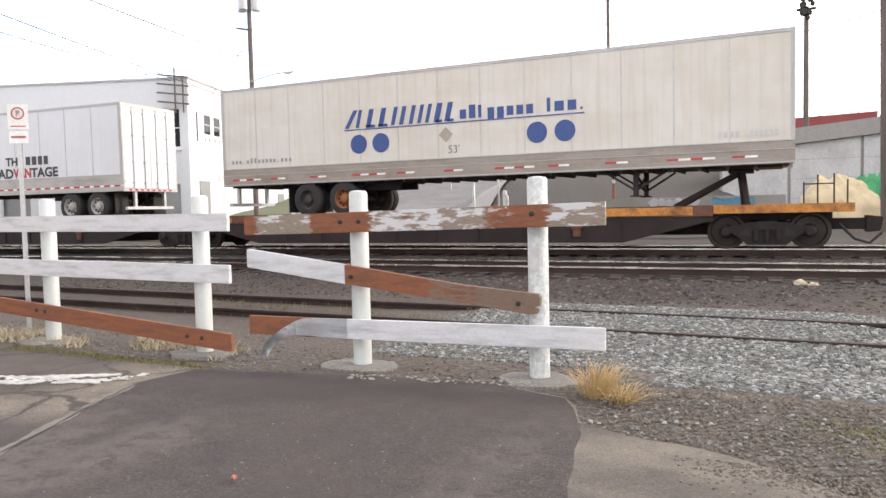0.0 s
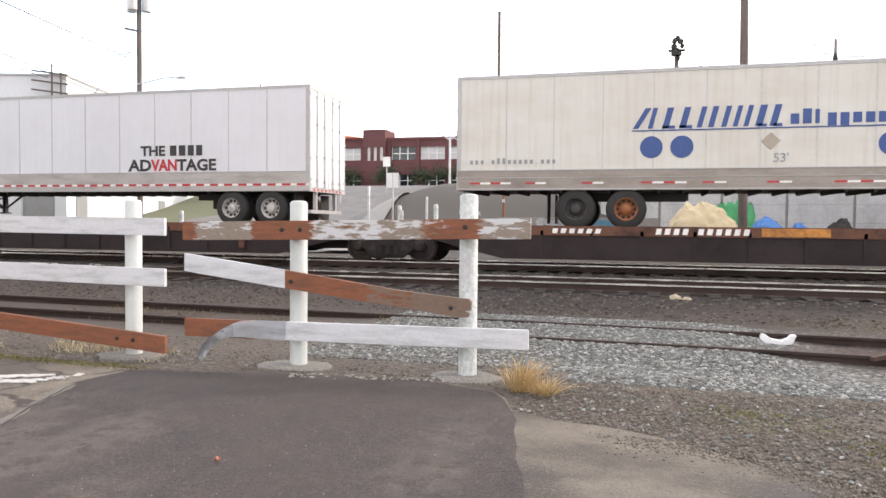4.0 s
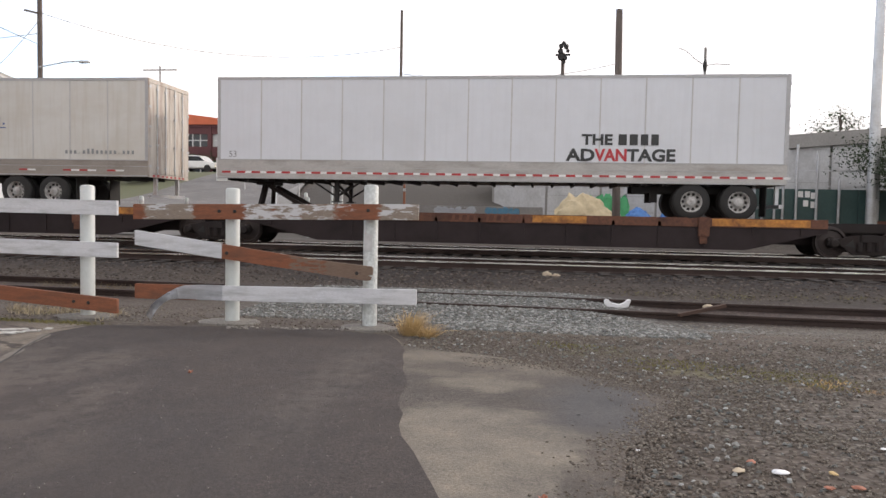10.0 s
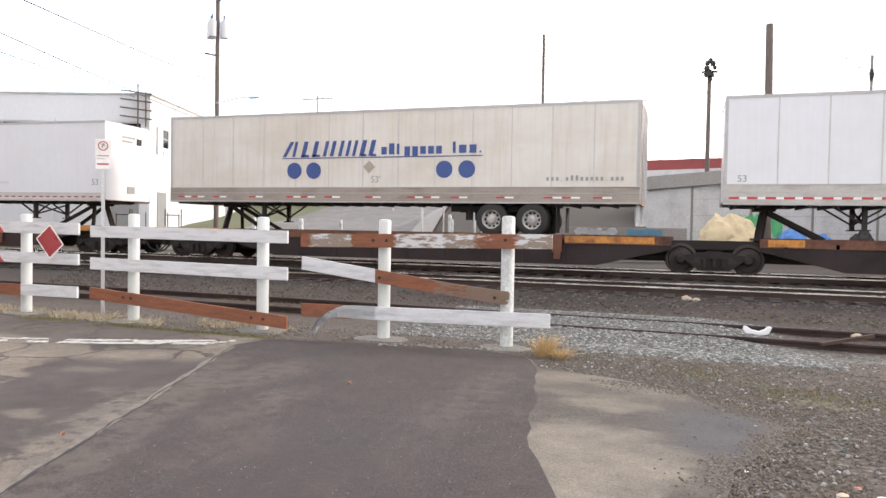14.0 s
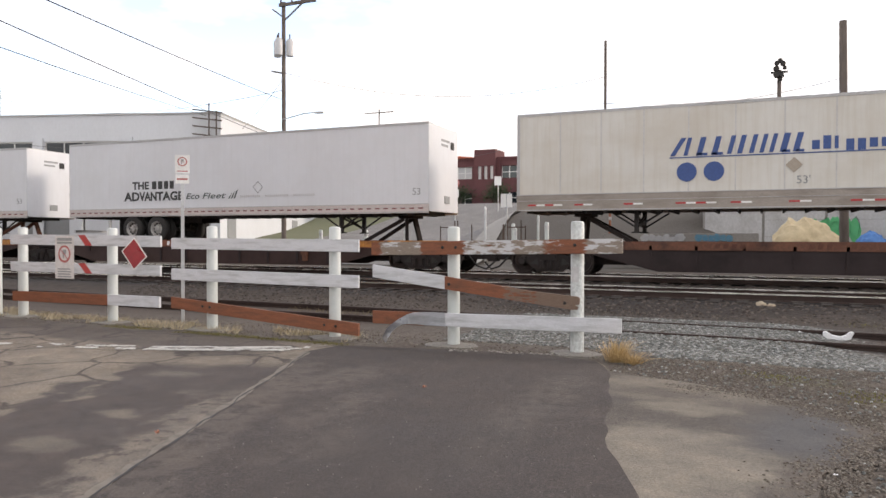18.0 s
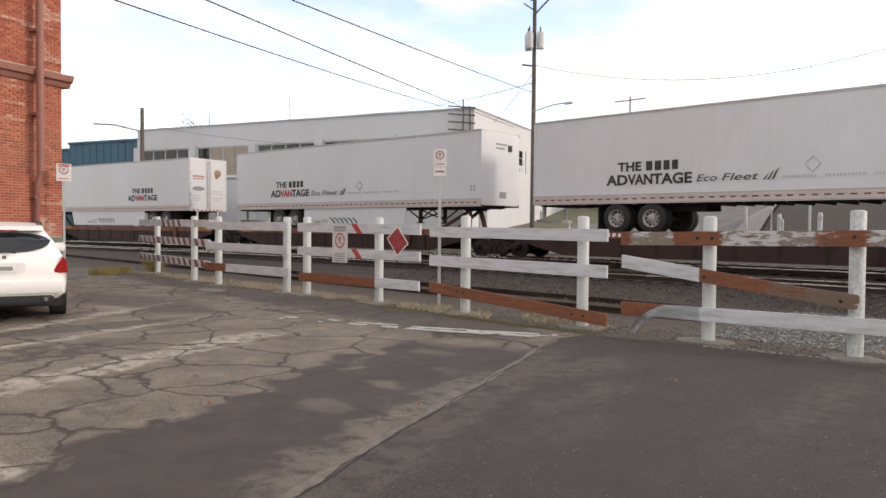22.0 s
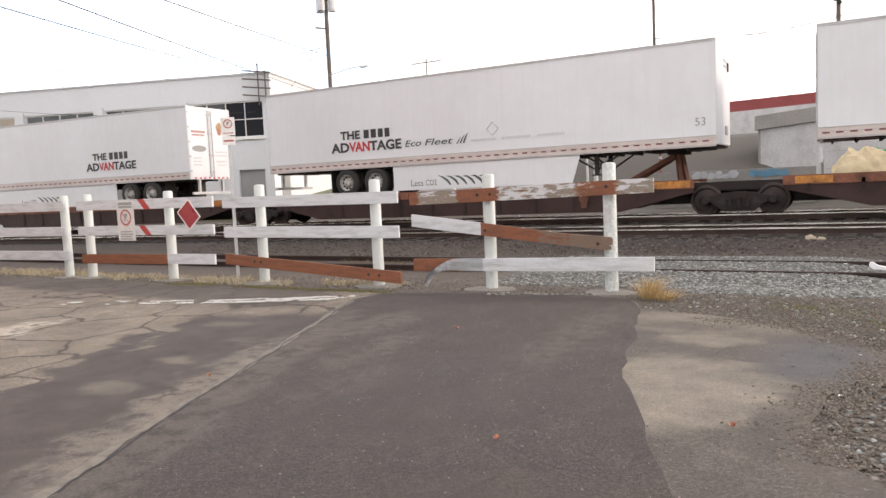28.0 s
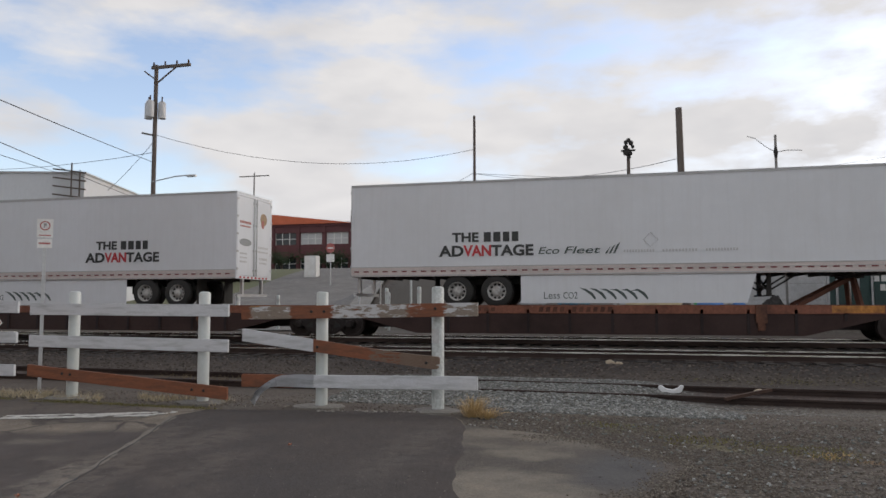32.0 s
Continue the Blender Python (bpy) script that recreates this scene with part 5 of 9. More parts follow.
def notice(x, y, z0, z1, w, pole=None, label="", yaw=0.0):
    """A sign plate that looks along -y, turned by yaw about its post."""
    t = thing("parking_sign" if pole is not None else "warning_sign", label, "sign", at=pose(x, y, 0, 0, 0, yaw))
    x = y = 0.0
    bm = bmesh.new()
    box(bm, x - w / 2, x + w / 2, y - 0.004, y, z0, z1)
    part("plate", bm, M["sign_white"] if pole is not None else M["sign_grey"], t, bevel=0.001)
    r, cz = w * 0.33, z1 - (z1 - z0) * (0.36 if pole is not None else 0.42)
    bm = bmesh.new()
    n = 24
    outer = [bm.verts.new((x + r * math.cos(6.283 * k / n), y - 0.006, cz + r * math.sin(6.283 * k / n))) for k in range(n)]
    inner = [bm.verts.new((x + r * 0.76 * math.cos(6.283 * k / n), y - 0.006, cz + r * 0.76 * math.sin(6.283 * k / n))) for k in range(n)]
    for k in range(n):
        bm.faces.new((outer[k], outer[(k + 1) % n], inner[(k + 1) % n], inner[k]))
    part("ring", bm, M["faded_red"], t, "faded red prohibition ring")
    bm = bmesh.new()
    bar(bm, (x - r * 0.65, y - 0.0065, cz + r * 0.65), (x + r * 0.65, y - 0.0065, cz - r * 0.65), 0.002, r * 0.2, (0, 1, 0))
    part("slash", bm, M["faded_red"], t)
    bm = bmesh.new()
    box(bm, x - r * 0.28, x - r * 0.08, y - 0.0055, y - 0.004, cz - r * 0.5, cz + r * 0.5)
    box(bm, x - r * 0.08, x + r * 0.3, y - 0.0055, y - 0.004, cz, cz + r * 0.5)
    part("symbol", bm, M["grey_vinyl"], t)
    bm = bmesh.new()
    for k in range(1 if pole is not None else 4):
        zz = z0 + (z1 - z0) * (0.1 if pole is not None else 0.03 + 0.06 * k)
        box(bm, x - w * 0.36, x + w * (0.36 - 0.05 * (k % 2)), y - 0.0055, y - 0.004, zz, zz + (z1 - z0) * (0.05 if pole is not None else 0.03))
    if not pole:
        box(bm, x - w * 0.4, x + w * 0.4, y - 0.0055, y - 0.004, z1 - (z1 - z0) * 0.11, z1 - (z1 - z0) * 0.04)
        box(bm, x - w * 0.4, x + w * 0.4, y - 0.0055, y - 0.004, z1 - (z1 - z0) * 0.18, z1 - (z1 - z0) * 0.13)
    pieces("text_bar", bm, M["faded_red"] if pole is not None else M["grey_vinyl"], t)
    if pole is not None:
        bm = bmesh.new()
        box(bm, x - 0.028, x + 0.028, y + 0.001, y + 0.035, pole, z1 - 0.02)
        part("pole", bm, M["steel"], t, bevel=0.004)
    return t


notice(-10.49, BY - 0.027, 0.78, 1.55, 0.48, None, "white no-trespassing notice with a crossed red circle")
p_sign = notice(-8.28, 6.62, 2.66, 2.985, 0.25, -0.05, "white parking sign on a tall thin steel post", 35)
bm = bmesh.new()
box(bm, -0.115, 0.115, -0.008, -0.004, 2.48, 2.64)
part("lower_plate", bm, M["sign_white"], p_sign)
bm = bmesh.new()
box(bm, -0.09, 0.09, -0.0105, -0.008, 2.545, 2.575)
part("arrow", bm, M["faded_red"], p_sign)
notice(-19.85, 4.08, 2.68, 3.15, 0.36, 0.0, "white no-parking sign on a post beside the brick building", 68)

# ---- freight train ----
SPEED, EASE, T0 = 2.6543, -0.001735, 13.0


def shift(t):
    return SPEED * (t - T0) + EASE * (t - T0) ** 2


MOVERS, UNITS, WHEELSETS = [], [], []
SIDE = 18.235
DECK = 1.37
WR = 0.419


def tyre_wheel(parent, x, y, z, rim, face=-1, r=0.5, w=0.26):
    """A lorry wheel whose outer face looks along face * y."""
    bm = bmesh.new()
    s = -face
    lathe(bm, [(0.29, 0.0), (0.33, 0.0), (r - 0.05, s * 0.01), (r - 0.012, s * 0.04), (r, s * 0.07), (r, s * (w - 0.07)), (r - 0.04, s * w), (0.29, s * w)], 36, (x, y, z), closed=False)
    t = part("tyre", bm, M["tire"], parent, smooth=True)
    bm = bmesh.new()
    lathe(bm, [(0.295, s * 0.005), (0.27, s * 0.012), (0.255, s * 0.10), (0.19, s * 0.13), (0.13, s * 0.10), (0.12, s * 0.03), (0.07, s * 0.01), (0.0001, s * 0.005)], 28, (x, y, z), closed=False)
    part("rim", bm, rim, t, smooth=True)
    if face > 0 or y > SIDE + 1:
        return t
    bm = bmesh.new()
    for k in range(10):
        a = 6.283 * k / 10
        lathe(bm, [(0.045, s * 0.108), (0.045, s * 0.104)], 8, (x + 0.215 * math.cos(a), y, z + 0.215 * math.sin(a)))
    pieces("hand_hole", bm, M["under"], t)
    return t


def trailer(label, u0, nose, skin_m, band_m, seams, band_h, skirt=False, rims="rim", tape="short", rear_m=None, smooth_nose=False, axle=1.2):
    """A 53 foot highway trailer whose left end stands at u0; nose is 'L' or 'R'."""
    L, Wd, z0, z1 = 16.15, 2.59, 2.346, 5.33
    t = thing("semi_trailer", label, "trailer", "trailers on the train")
    sgn = 1 if nose == "L" else -1

    def s(a):
        return u0 + (a if nose == "L" else L - a)

    def span(a, b):
        return (min(s(a), s(b)), max(s(a), s(b)))
    y0, y1 = SIDE, SIDE + Wd
    bm = bmesh.new()
    box(bm, u0 + 0.03, u0 + L - 0.03, y0 + 0.012, y1 - 0.012, z0 + 0.1, z1 - 0.02)
    part("body", bm, skin_m, t, bevel=0.01)
    bm = bmesh.new()
    for y in (y0, y1 - 0.03):
        box(bm, u0, u0 + L, y, y + 0.03, z1 - 0.085, z1)
    box(bm, u0 + 0.02, u0 + L - 0.02, y0 + 0.03, y1 - 0.03, z1 - 0.03, z1 - 0.004)
    part("top_rail", bm, M["edge_grey"], t, "grey roof rail")
    for y in (y0 - 0.006, y1 - 0.02):
        bm = bmesh.new()
        box(bm, u0, u0 + L, y, y + 0.026, z0, z0 + band_h)
        part("bottom_rail", bm, band_m, t, "grimy lower rail")
        for z, h in ((z0 + band_h - 0.01, 0.022), (z0 + 0.02, 0.03), (z0 + band_h * 0.62, 0.012)):
            bm = bmesh.new()
            box(bm, u0 + 0.005, u0 + L - 0.005, *((y - 0.012, y) if y < y0 else (y + 0.026, y + 0.038)), z, z + h)
            part("rub_rail", bm, M["edge_grey"], t)
    # corner posts
    for u in (u0, u0 + L - 0.09):
        bm = bmesh.new()
        box(bm, u, u + 0.09, y0 - 0.002, y0 + 0.05, z0 + band_h, z1 - 0.085)
        part("corner_post", bm, M["edge_grey"] if seams != "plain" else skin_m, t)
    if seams == "plain":
        n, wd = 12, 0.006
    else:
        n, wd = 13, 0.035
    bm = bmesh.new()
    for k in range(1, n):
        u = s(0.13 + (L - 0.2) * k / n)
        top = z1 - 0.09
        box(bm, u - wd / 2, u + wd / 2, y0 + 0.004, y0 + 0.013, z0 + band_h, top)
    if seams == "plain":
        bm.clear()
    pieces("panel_seam", bm, M["seam"] if seams != "plain" else skin_m, t, "vertical panel joint")
    # reflective tape
    red, white = bmesh.new(), bmesh.new()
    zt = z0 + 0.16
    if tape == "long":
        k = 0
        while 0.15 + 0.46 * k < L - 0.3:
            a = u0 + 0.15 + 0.46 * k
            box(red, a, a + 0.27, y0 - 0.011, y0 - 0.006, zt, zt + 0.06)
            box(white, a + 0.27, a + 0.46, y0 - 0.011, y0 - 0.006, zt, zt + 0.06)
            k += 1
    elif tape == "short":
        for k in range(11):
            a = u0 + 0.35 + 1.45 * k
            n2 = 2 if k % 3 else 4
            for j in range(n2):
                box(red if j % 2 == 0 else white, a + 0.27 * j, a + 0.27 * (j + 1), y0 - 0.011, y0 - 0.006, zt, zt + 0.05)
    else:
        k = 0
        while 0.1 + 0.32 * k < L - 0.3:
            a = u0 + 0.1 + 0.32 * k
            box(red, a, a + 0.17, y0 - 0.011, y0 - 0.006, zt - 0.02, zt + 0.022)
            k += 1
        box(white, u0 + 0.02, u0 + L - 0.02, y0 - 0.0085, y0 - 0.006, z0 + 0.02, z0 + 0.05)
    pieces("red_tape", red, M["tape_red"] if tape != "dots" else M["dull_red"], t, "dash of reflective tape")
    pieces("white_tape", white, M["sign_white"], t)
    # nose
    un = s(0)
    if smooth_nose:
        bm = bmesh.new()
        a, b = (un, un - 0.10) if nose == "L" else (un, un + 0.10)
        prism(bm, [(a, y0 + 0.02), (b, y0 + 0.35), (b, y1 - 0.35), (a, y1 - 0.02)], "z", z0 + 0.05, z1 - 0.05)
        part("nose_panel", bm, skin_m, t, bevel=0.02, smooth=True)
        bm = bmesh.new()
        c = b + (0.03 if nose == "R" else -0.03)
        box(bm, min(b, c), max(b, c), y1 - 0.95, y1 - 0.7, z1 - 0.75, z1 - 0.5)
        part("marker_box", bm, M["under"], t)
        bm = bmesh.new()
        for k in range(2):
            box(bm, min(b, b + 0.003 * (1 if nose == "R" else -1)), max(b, b + 0.003 * (1 if nose == "R" else -1)), y0 + 0.8, y0 + 1.55 - 0.15 * k, z1 - 0.55 - 0.16 * k, z1 - 0.47 - 0.16 * k)
        box(bm, min(c, b), max(c, b), y0 + 1.1, y0 + 1.5, z0 + 0.35, z0 + 0.6)
        pieces("nose_fitting", bm, M["grey_vinyl"], t)
    # rear doors
    ur = s(L)
    out = 1 if nose == "L" else -1
    for k in range(2):
        bm = bmesh.new()
        ya = y0 + 0.07 + k * (Wd / 2 - 0.06)
        x0_, x1_ = sorted((ur - out * 0.02, ur + out * 0.03))
        box(bm, x0_, x1_, ya, ya + Wd / 2 - 0.075, z0 + 0.12, z1 - 0.14)
        d = part("door", bm, rear_m or skin_m, t, bevel=0.008)
        for j in (0.07,) if seams == "plain" else (0.22, 0.62):
            bm = bmesh.new()
            yy = ya + (Wd / 2) * (j if k == 1 else 0.94 - j)
            tube(bm, [(ur + out * 0.055, yy, z0 + 0.1), (ur + out * 0.055, yy, z1 - 0.12)], 0.017, 8)
            for zz in (z0 + 0.3, z0 + 1.0, z0 + 1.9, z1 - 0.3):
                box(bm, *sorted((ur + out * 0.03, ur + out * 0.075)), yy - 0.05, yy + 0.05, zz - 0.03, zz + 0.03)
            part("lock_rod", bm, M["steel"], d, "steel lock rod")
        bm = bmesh.new()
        for j in range(5):
            zz = z0 + 0.3 + j * 0.6
            yy = y0 + 0.02 if k == 0 else y1 - 0.13
            box(bm, *sorted((ur + out * 0.005, ur + out * 0.05)), yy, yy + 0.11, zz, zz + 0.07)
        pieces("hinge", bm, M["steel"], d)
    bm = bmesh.new()
    x0_, x1_ = sorted((ur - out * 0.06, ur + out * 0.025))
    box(bm, x0_, x1_, y0 + 0.01, y0 + 0.065, z0, z1)
    box(bm, x0_, x1_, y1 - 0.065, y1 - 0.01, z0, z1)
    box(bm, x0_, x1_, y0 + 0.065, y1 - 0.065, z0, z0 + 0.11)
    box(bm, x0_, x1_, y0 + 0.065, y1 - 0.065, z1 - 0.13, z1)
    part("rear_frame", bm, M["edge_grey"] if rear_m is None else rear_m, t)
    bm = bmesh.new()
    for yy in (y0 + 0.55, y1 - 0.65):
        box(bm, *sorted((ur - out * 0.12, ur - out * 0.02)), yy, yy + 0.1, z0 - 0.52, z0 + 0.02)
    box(bm, *sorted((ur - out * 0.11, ur - out * 0.01)), y0 + 0.2, y1 - 0.2, z0 - 0.62, z0 - 0.52)
    part("rear_bumper", bm, M["steel"], t, "steel underride bumper")
    bm = bmesh.new()
    for k in range(8):
        yy = y0 + 0.25 + k * 0.27
        box(bm, *sorted((ur + out * 0.025, ur + out * 0.029)), yy, yy + 0.13, z0 + 0.02, z0 + 0.08)
    pieces("red_tape", bm, M["tape_red"], t)
    # running gear
    bm = bmesh.new()
    a0, a1 = span(L - axle - 1.27 - 1.5, L - axle + 0.5)
    for yy in (y0 + 0.72, y1 - 0.84):
        box(bm, a0, a1, yy, yy + 0.12, z0 - 0.24, z0 - 0.03)
        box(bm, a0 + 0.5, a0 + 0.7, yy, yy + 0.12, z0 - 0.5, z0 - 0.24)
    for k in range(int(L / 0.6)):
        box(bm, u0 + 0.3 + 0.6 * k, u0 + 0.36 + 0.6 * k, y0 + 0.05, y1 - 0.05, z0 - 0.06, z0 + 0.1)
    box(bm, u0 + 0.1, u0 + L - 0.1, y0 + 0.03, y1 - 0.03, z0 + 0.06, z0 + 0.1)
    pieces("floor_beam", bm, M["under"], t)
    for k in range(2):
        xa = s(L - axle - 1.25 * k)
        za = DECK + 0.5
        bm = bmesh.new()
        tube(bm, [(xa, y0 + 0.1, za), (xa, y1 - 0.1, za)], 0.075, 12)
        box(bm, xa - 0.12, xa + 0.12, y0 + 0.74, y0 + 0.86, za, z0 - 0.2)
        box(bm, xa - 0.12, xa + 0.12, y1 - 0.86, y1 - 0.74, za, z0 - 0.2)
        ax = part("axle", bm, M["under"], t)
        for yy, f in ((y0 + 0.02, -1), (y0 + 0.60, 1), (y1 - 0.02, 1), (y1 - 0.60, -1)):
            tyre_wheel(t, xa, yy, za, M[rims if not isinstance(rims, tuple) else rims[k]] if yy == y0 + 0.02 else M["rim_black"], f)
    bm = bmesh.new()
    f0 = s(L - axle + 0.72)
    for yy in (y0 + 0.1, y1 - 0.7):
        box(bm, f0 - 0.01, f0 + 0.01, yy, yy + 0.6, DECK + 0.12, z0 - 0.05)
    pieces("mud_flap", bm, M["tire"], t)
    # landing gear and hitch end
    bm = bmesh.new()
    lg = s(3.55)
    for yy in (y0 + 0.42, y1 - 0.55):
        box(bm, lg - 0.06, lg + 0.06, yy, yy + 0.13, z0 - 0.62, z0)
        box(bm, lg - 0.13, lg + 0.13, yy - 0.06, yy + 0.19, z0 - 0.66, z0 - 0.62)
        for d in (-1, 1):
            bar(bm, (lg, yy + 0.06, z0 - 0.5), (lg + d * 0.75, yy + 0.06, z0 - 0.03), 0.05, 0.05)
    for d in (-1, 1):
        bar(bm, (lg, y0 + 0.5, z0 - (0.1 if d > 0 else 0.5)), (lg, y1 - 0.5, z0 - (0.5 if d > 0 else 0.1)), 0.05, 0.05)
    pieces("landing_gear", bm, M["under"], t, "black landing leg piece")
    bm = bmesh.new()
    a, b = span(0.25, 1.9)
    box(bm, a, b, y0 + 0.6, y1 - 0.6, z0 - 0.05, z0 + 0.08)
    part("coupler_plate", bm, M["under"], t)
    if skirt:
        a, b = span(3.95, L - axle - 1.25 - 0.75)
        bm = bmesh.new()
        zl = DECK + 0.13
        if nose == "R":
            prism(bm, [(a, zl), (b - 0.25, zl), (b, z0 - 0.06), (b, z0), (a, z0)], "y", y0 + 0.03, y0 + 0.045)
        else:
            prism(bm, [(a + 0.25, zl), (b, zl), (b, z0), (a, z0), (a, z0 - 0.06)], "y", y0 + 0.03, y0 + 0.045)
        sk = part("side_skirt", bm, M["white_e"], t, "white aerodynamic side skirt")
        bm = bmesh.new()
        base = u0 + (6.2 if nose == "R" else 5.8)
        for k in range(6):
            c0 = base + 1.35 + 0.30 * k
            pts = [(c0 + 0.16, zl + 0.10), (c0 + 0.20, zl + 0.14), (c0 + 0.10, zl + 0.30), (c0 - 0.10, zl + 0.42), (c0 - 0.30, zl + 0.46 - 0.02 * k), (c0 - 0.12, zl + 0.36), (c0 + 0.04, zl + 0.24)]
            prism(bm, pts, "y", y0 + 0.026, y0 + 0.03)
        pieces("leaf_mark", bm, M["teal_vinyl"], sk, "dark green leaf shape")
        words("skirt_word", "Less", base, base + 0.48, zl + 0.13, zl + 0.34, y0 + 0.028, M["teal_vinyl"], sk)
        words("skirt_word", "CO2", base + 0.58, base + 1.0, zl + 0.13, zl + 0.33, y0 + 0.028, M["teal_vinyl"], sk)
    MOVERS.append((t, u0 + 0.5 * L))
    return t, s


def dart_marks(t, u, full=True, red=True):
    """The haulier's mark as plain blocks: a short row over a long one, its middle red."""
    y = SIDE + 0.0
    words("slogan_word", "THE", u + 0.43, u + 1.28, 3.40, 3.70, y, M["black"], t, 0.035, label="bold black slogan word")
    up = bmesh.new()
    uneven_bars(up, u + 1.44, [(0.0, 0.22, 0, 0), (0.30, 0.22, 0, 0), (0.60, 0.20, 0, 0), (0.88, 0.2, 0, 0)], 3.40, 3.70, y + 0.0035)
    pieces("mark_block", up, M["black"], t, "bold black plain block")
    words("slogan_word", "AD", u, u + 0.80, 2.95, 3.30, y, M["black"], t, 0.035)
    words("slogan_word", "VAN", u + 0.79, u + 1.67, 2.95, 3.30, y, M["red"] if red else M["black"], t, 0.035, label="bold red middle of the slogan" if red else "")
    words("slogan_word", "TAGE", u + 1.67, u + 2.98, 2.95, 3.30, y, M["black"], t, 0.035)
    if full:
        words("fleet_word", "Eco", u + 3.12, u + 3.76, 2.985, 3.20, y, M["teal_vinyl"], t, 0.008, 0.25, "dark grey-green slanted lettering")
        words("fleet_word", "Fleet", u + 3.90, u + 4.98, 2.985, 3.20, y, M["teal_vinyl"], t, 0.008, 0.25, "dark grey-green slanted lettering")
        g = bmesh.new()
        for k in range(3):
            prism(g, [(u + 5.1 + 0.12 * k, 2.97), (u + 5.16 + 0.12 * k, 2.97), (u + 5.28 + 0.14 * k, 3.2 + 0.06 * k), (u + 5.2 + 0.12 * k, 3.1 + 0.05 * k)], "y", y - 0.0005, y + 0.0035)
        pieces("leaf_mark", g, M["teal_vinyl"], t, "dark grey-green leaf blade")
        g = bmesh.new()
        for a, b in ((5.65, 6.55), (6.75, 7.75), (7.95, 8.85)):
            blocks(g, u + a, u + b, 3.0, 3.075, y + 0.0035, 11, 0.42)
        pieces("mark_block", g, M["pale_vinyl"], t)
        g = bmesh.new()
        cx, cz = u + 6.42, 3.36
        for k in range(4):
            a, b = k * math.pi / 2, (k + 1) * math.pi / 2
            bar(g, (cx + 0.21 * math.cos(a), y + 0.01, cz + 0.21 * math.sin(a)), (cx + 0.21 * math.cos(b), y + 0.01, cz + 0.21 * math.sin(b)), 0.006, 0.035, (0, 1, 0))
        part("placard_frame", g, M["grey_vinyl"], t, "diamond placard holder")


def alliance_marks(t, u, url_u, nums=None):
    """The shipper's mark as plain slanted blocks over a line and four discs."""
    y = SIDE + 0.0035
    g = bmesh.new()
    prism(g, [(u + 0.02, 3.86), (u + 0.15, 3.86), (u + 0.46, 4.36), (u + 0.32, 4.36)], "y", y - 0.004, y)
    uneven_bars(g, u, [(0.38, 0.11, 0, 0), (0.72, 0.15, 0, 0), (1.12, 0.15, 0, 0), (1.52, 0.12, 0, 0), (1.78, 0.13, 0, 0), (2.08, 0.12, 0, 0), (2.34, 0.11, 0, 0), (2.58, 0.11, 0, 0), (2.84, 0.16, 0, 0), (3.16, 0.15, 0, 0)], 3.86, 4.36, y, 0.25)
    box(g, u + 0.72, u + 1.02, y - 0.004, y, 3.845, 3.92)
    box(g, u + 1.12, u + 1.42, y - 0.004, y, 3.845, 3.92)
    box(g, u + 2.9, u + 3.1, y - 0.004, y, 3.845, 3.915)
    box(g, u + 3.24, u + 3.44, y - 0.004, y, 3.845, 3.915)
    pieces("mark_block", g, M["blue"], t, "slanted blue plain block")
    g = bmesh.new()
    tall = (0, 0.0), (0, 0.11), (0, 0.09), (0.06, 0), (0.06, 0), (0, 0), (0, 0), (0, 0)
    uneven_bars(g, u + 3.62, [(0.265 * k, 0.09 if k == 2 else 0.185, lo, hi) for k, (lo, hi) in enumerate(tall)], 3.89, 4.13, y)
    uneven_bars(g, u + 6.02, [(0.0, 0.09, 0, 0.1), (0.2, 0.24, 0, 0), (0.54, 0.22, 0, 0)], 3.90, 4.15, y)
    box(g, u + 6.88, u + 6.94, y - 0.004, y, 3.90, 3.96)
    box(g, u, u + 6.98, y - 0.004, y, 3.795, 3.825)
    pieces("mark_block", g, M["blue"], t)
    for k, d in enumerate((0.47, 1.19, 5.75, 6.48)):
        g = bmesh.new()
        disc(g, u + d, 3.40, y - 0.004, y, 0.27)
        part("blue_disc", g, M["blue"], t)
    g = bmesh.new()
    cx, cz, r = u + 3.2, 3.5, 0.21
    prism(g, [(cx - r, cz), (cx, cz - r), (cx + r, cz), (cx, cz + r)], "y", y - 0.004, y)
    part("placard", g, M["tan_vinyl"], t, "faded tan diamond placard")
    lettering("length_mark", "53'", 0.30, M["grey_vinyl"], t, (u + 3.25, y - 0.003, 3.0))
    g = bmesh.new()
    uneven_bars(g, url_u, [(0.144 * k, 0.035 if k in (3, 12) else 0.075, 0, 0.05 if k in (5, 6) else (-0.09 if k in (3, 12) else 0)) for k in range(16)], 3.03, 3.135, y)
    pieces("mark_block", g, M["grey_vinyl"], t)
    if nums:
        g = bmesh.new()
        blocks(g, nums, nums + 0.5, 2.98, 3.12, y, 4, 0.3, 0)
        blocks(g, nums + 0.68, nums + 1.3, 2.98, 3.12, y, 6, 0.3, 0)
        pieces("number_bar", g, M["pale_vinyl"], t)


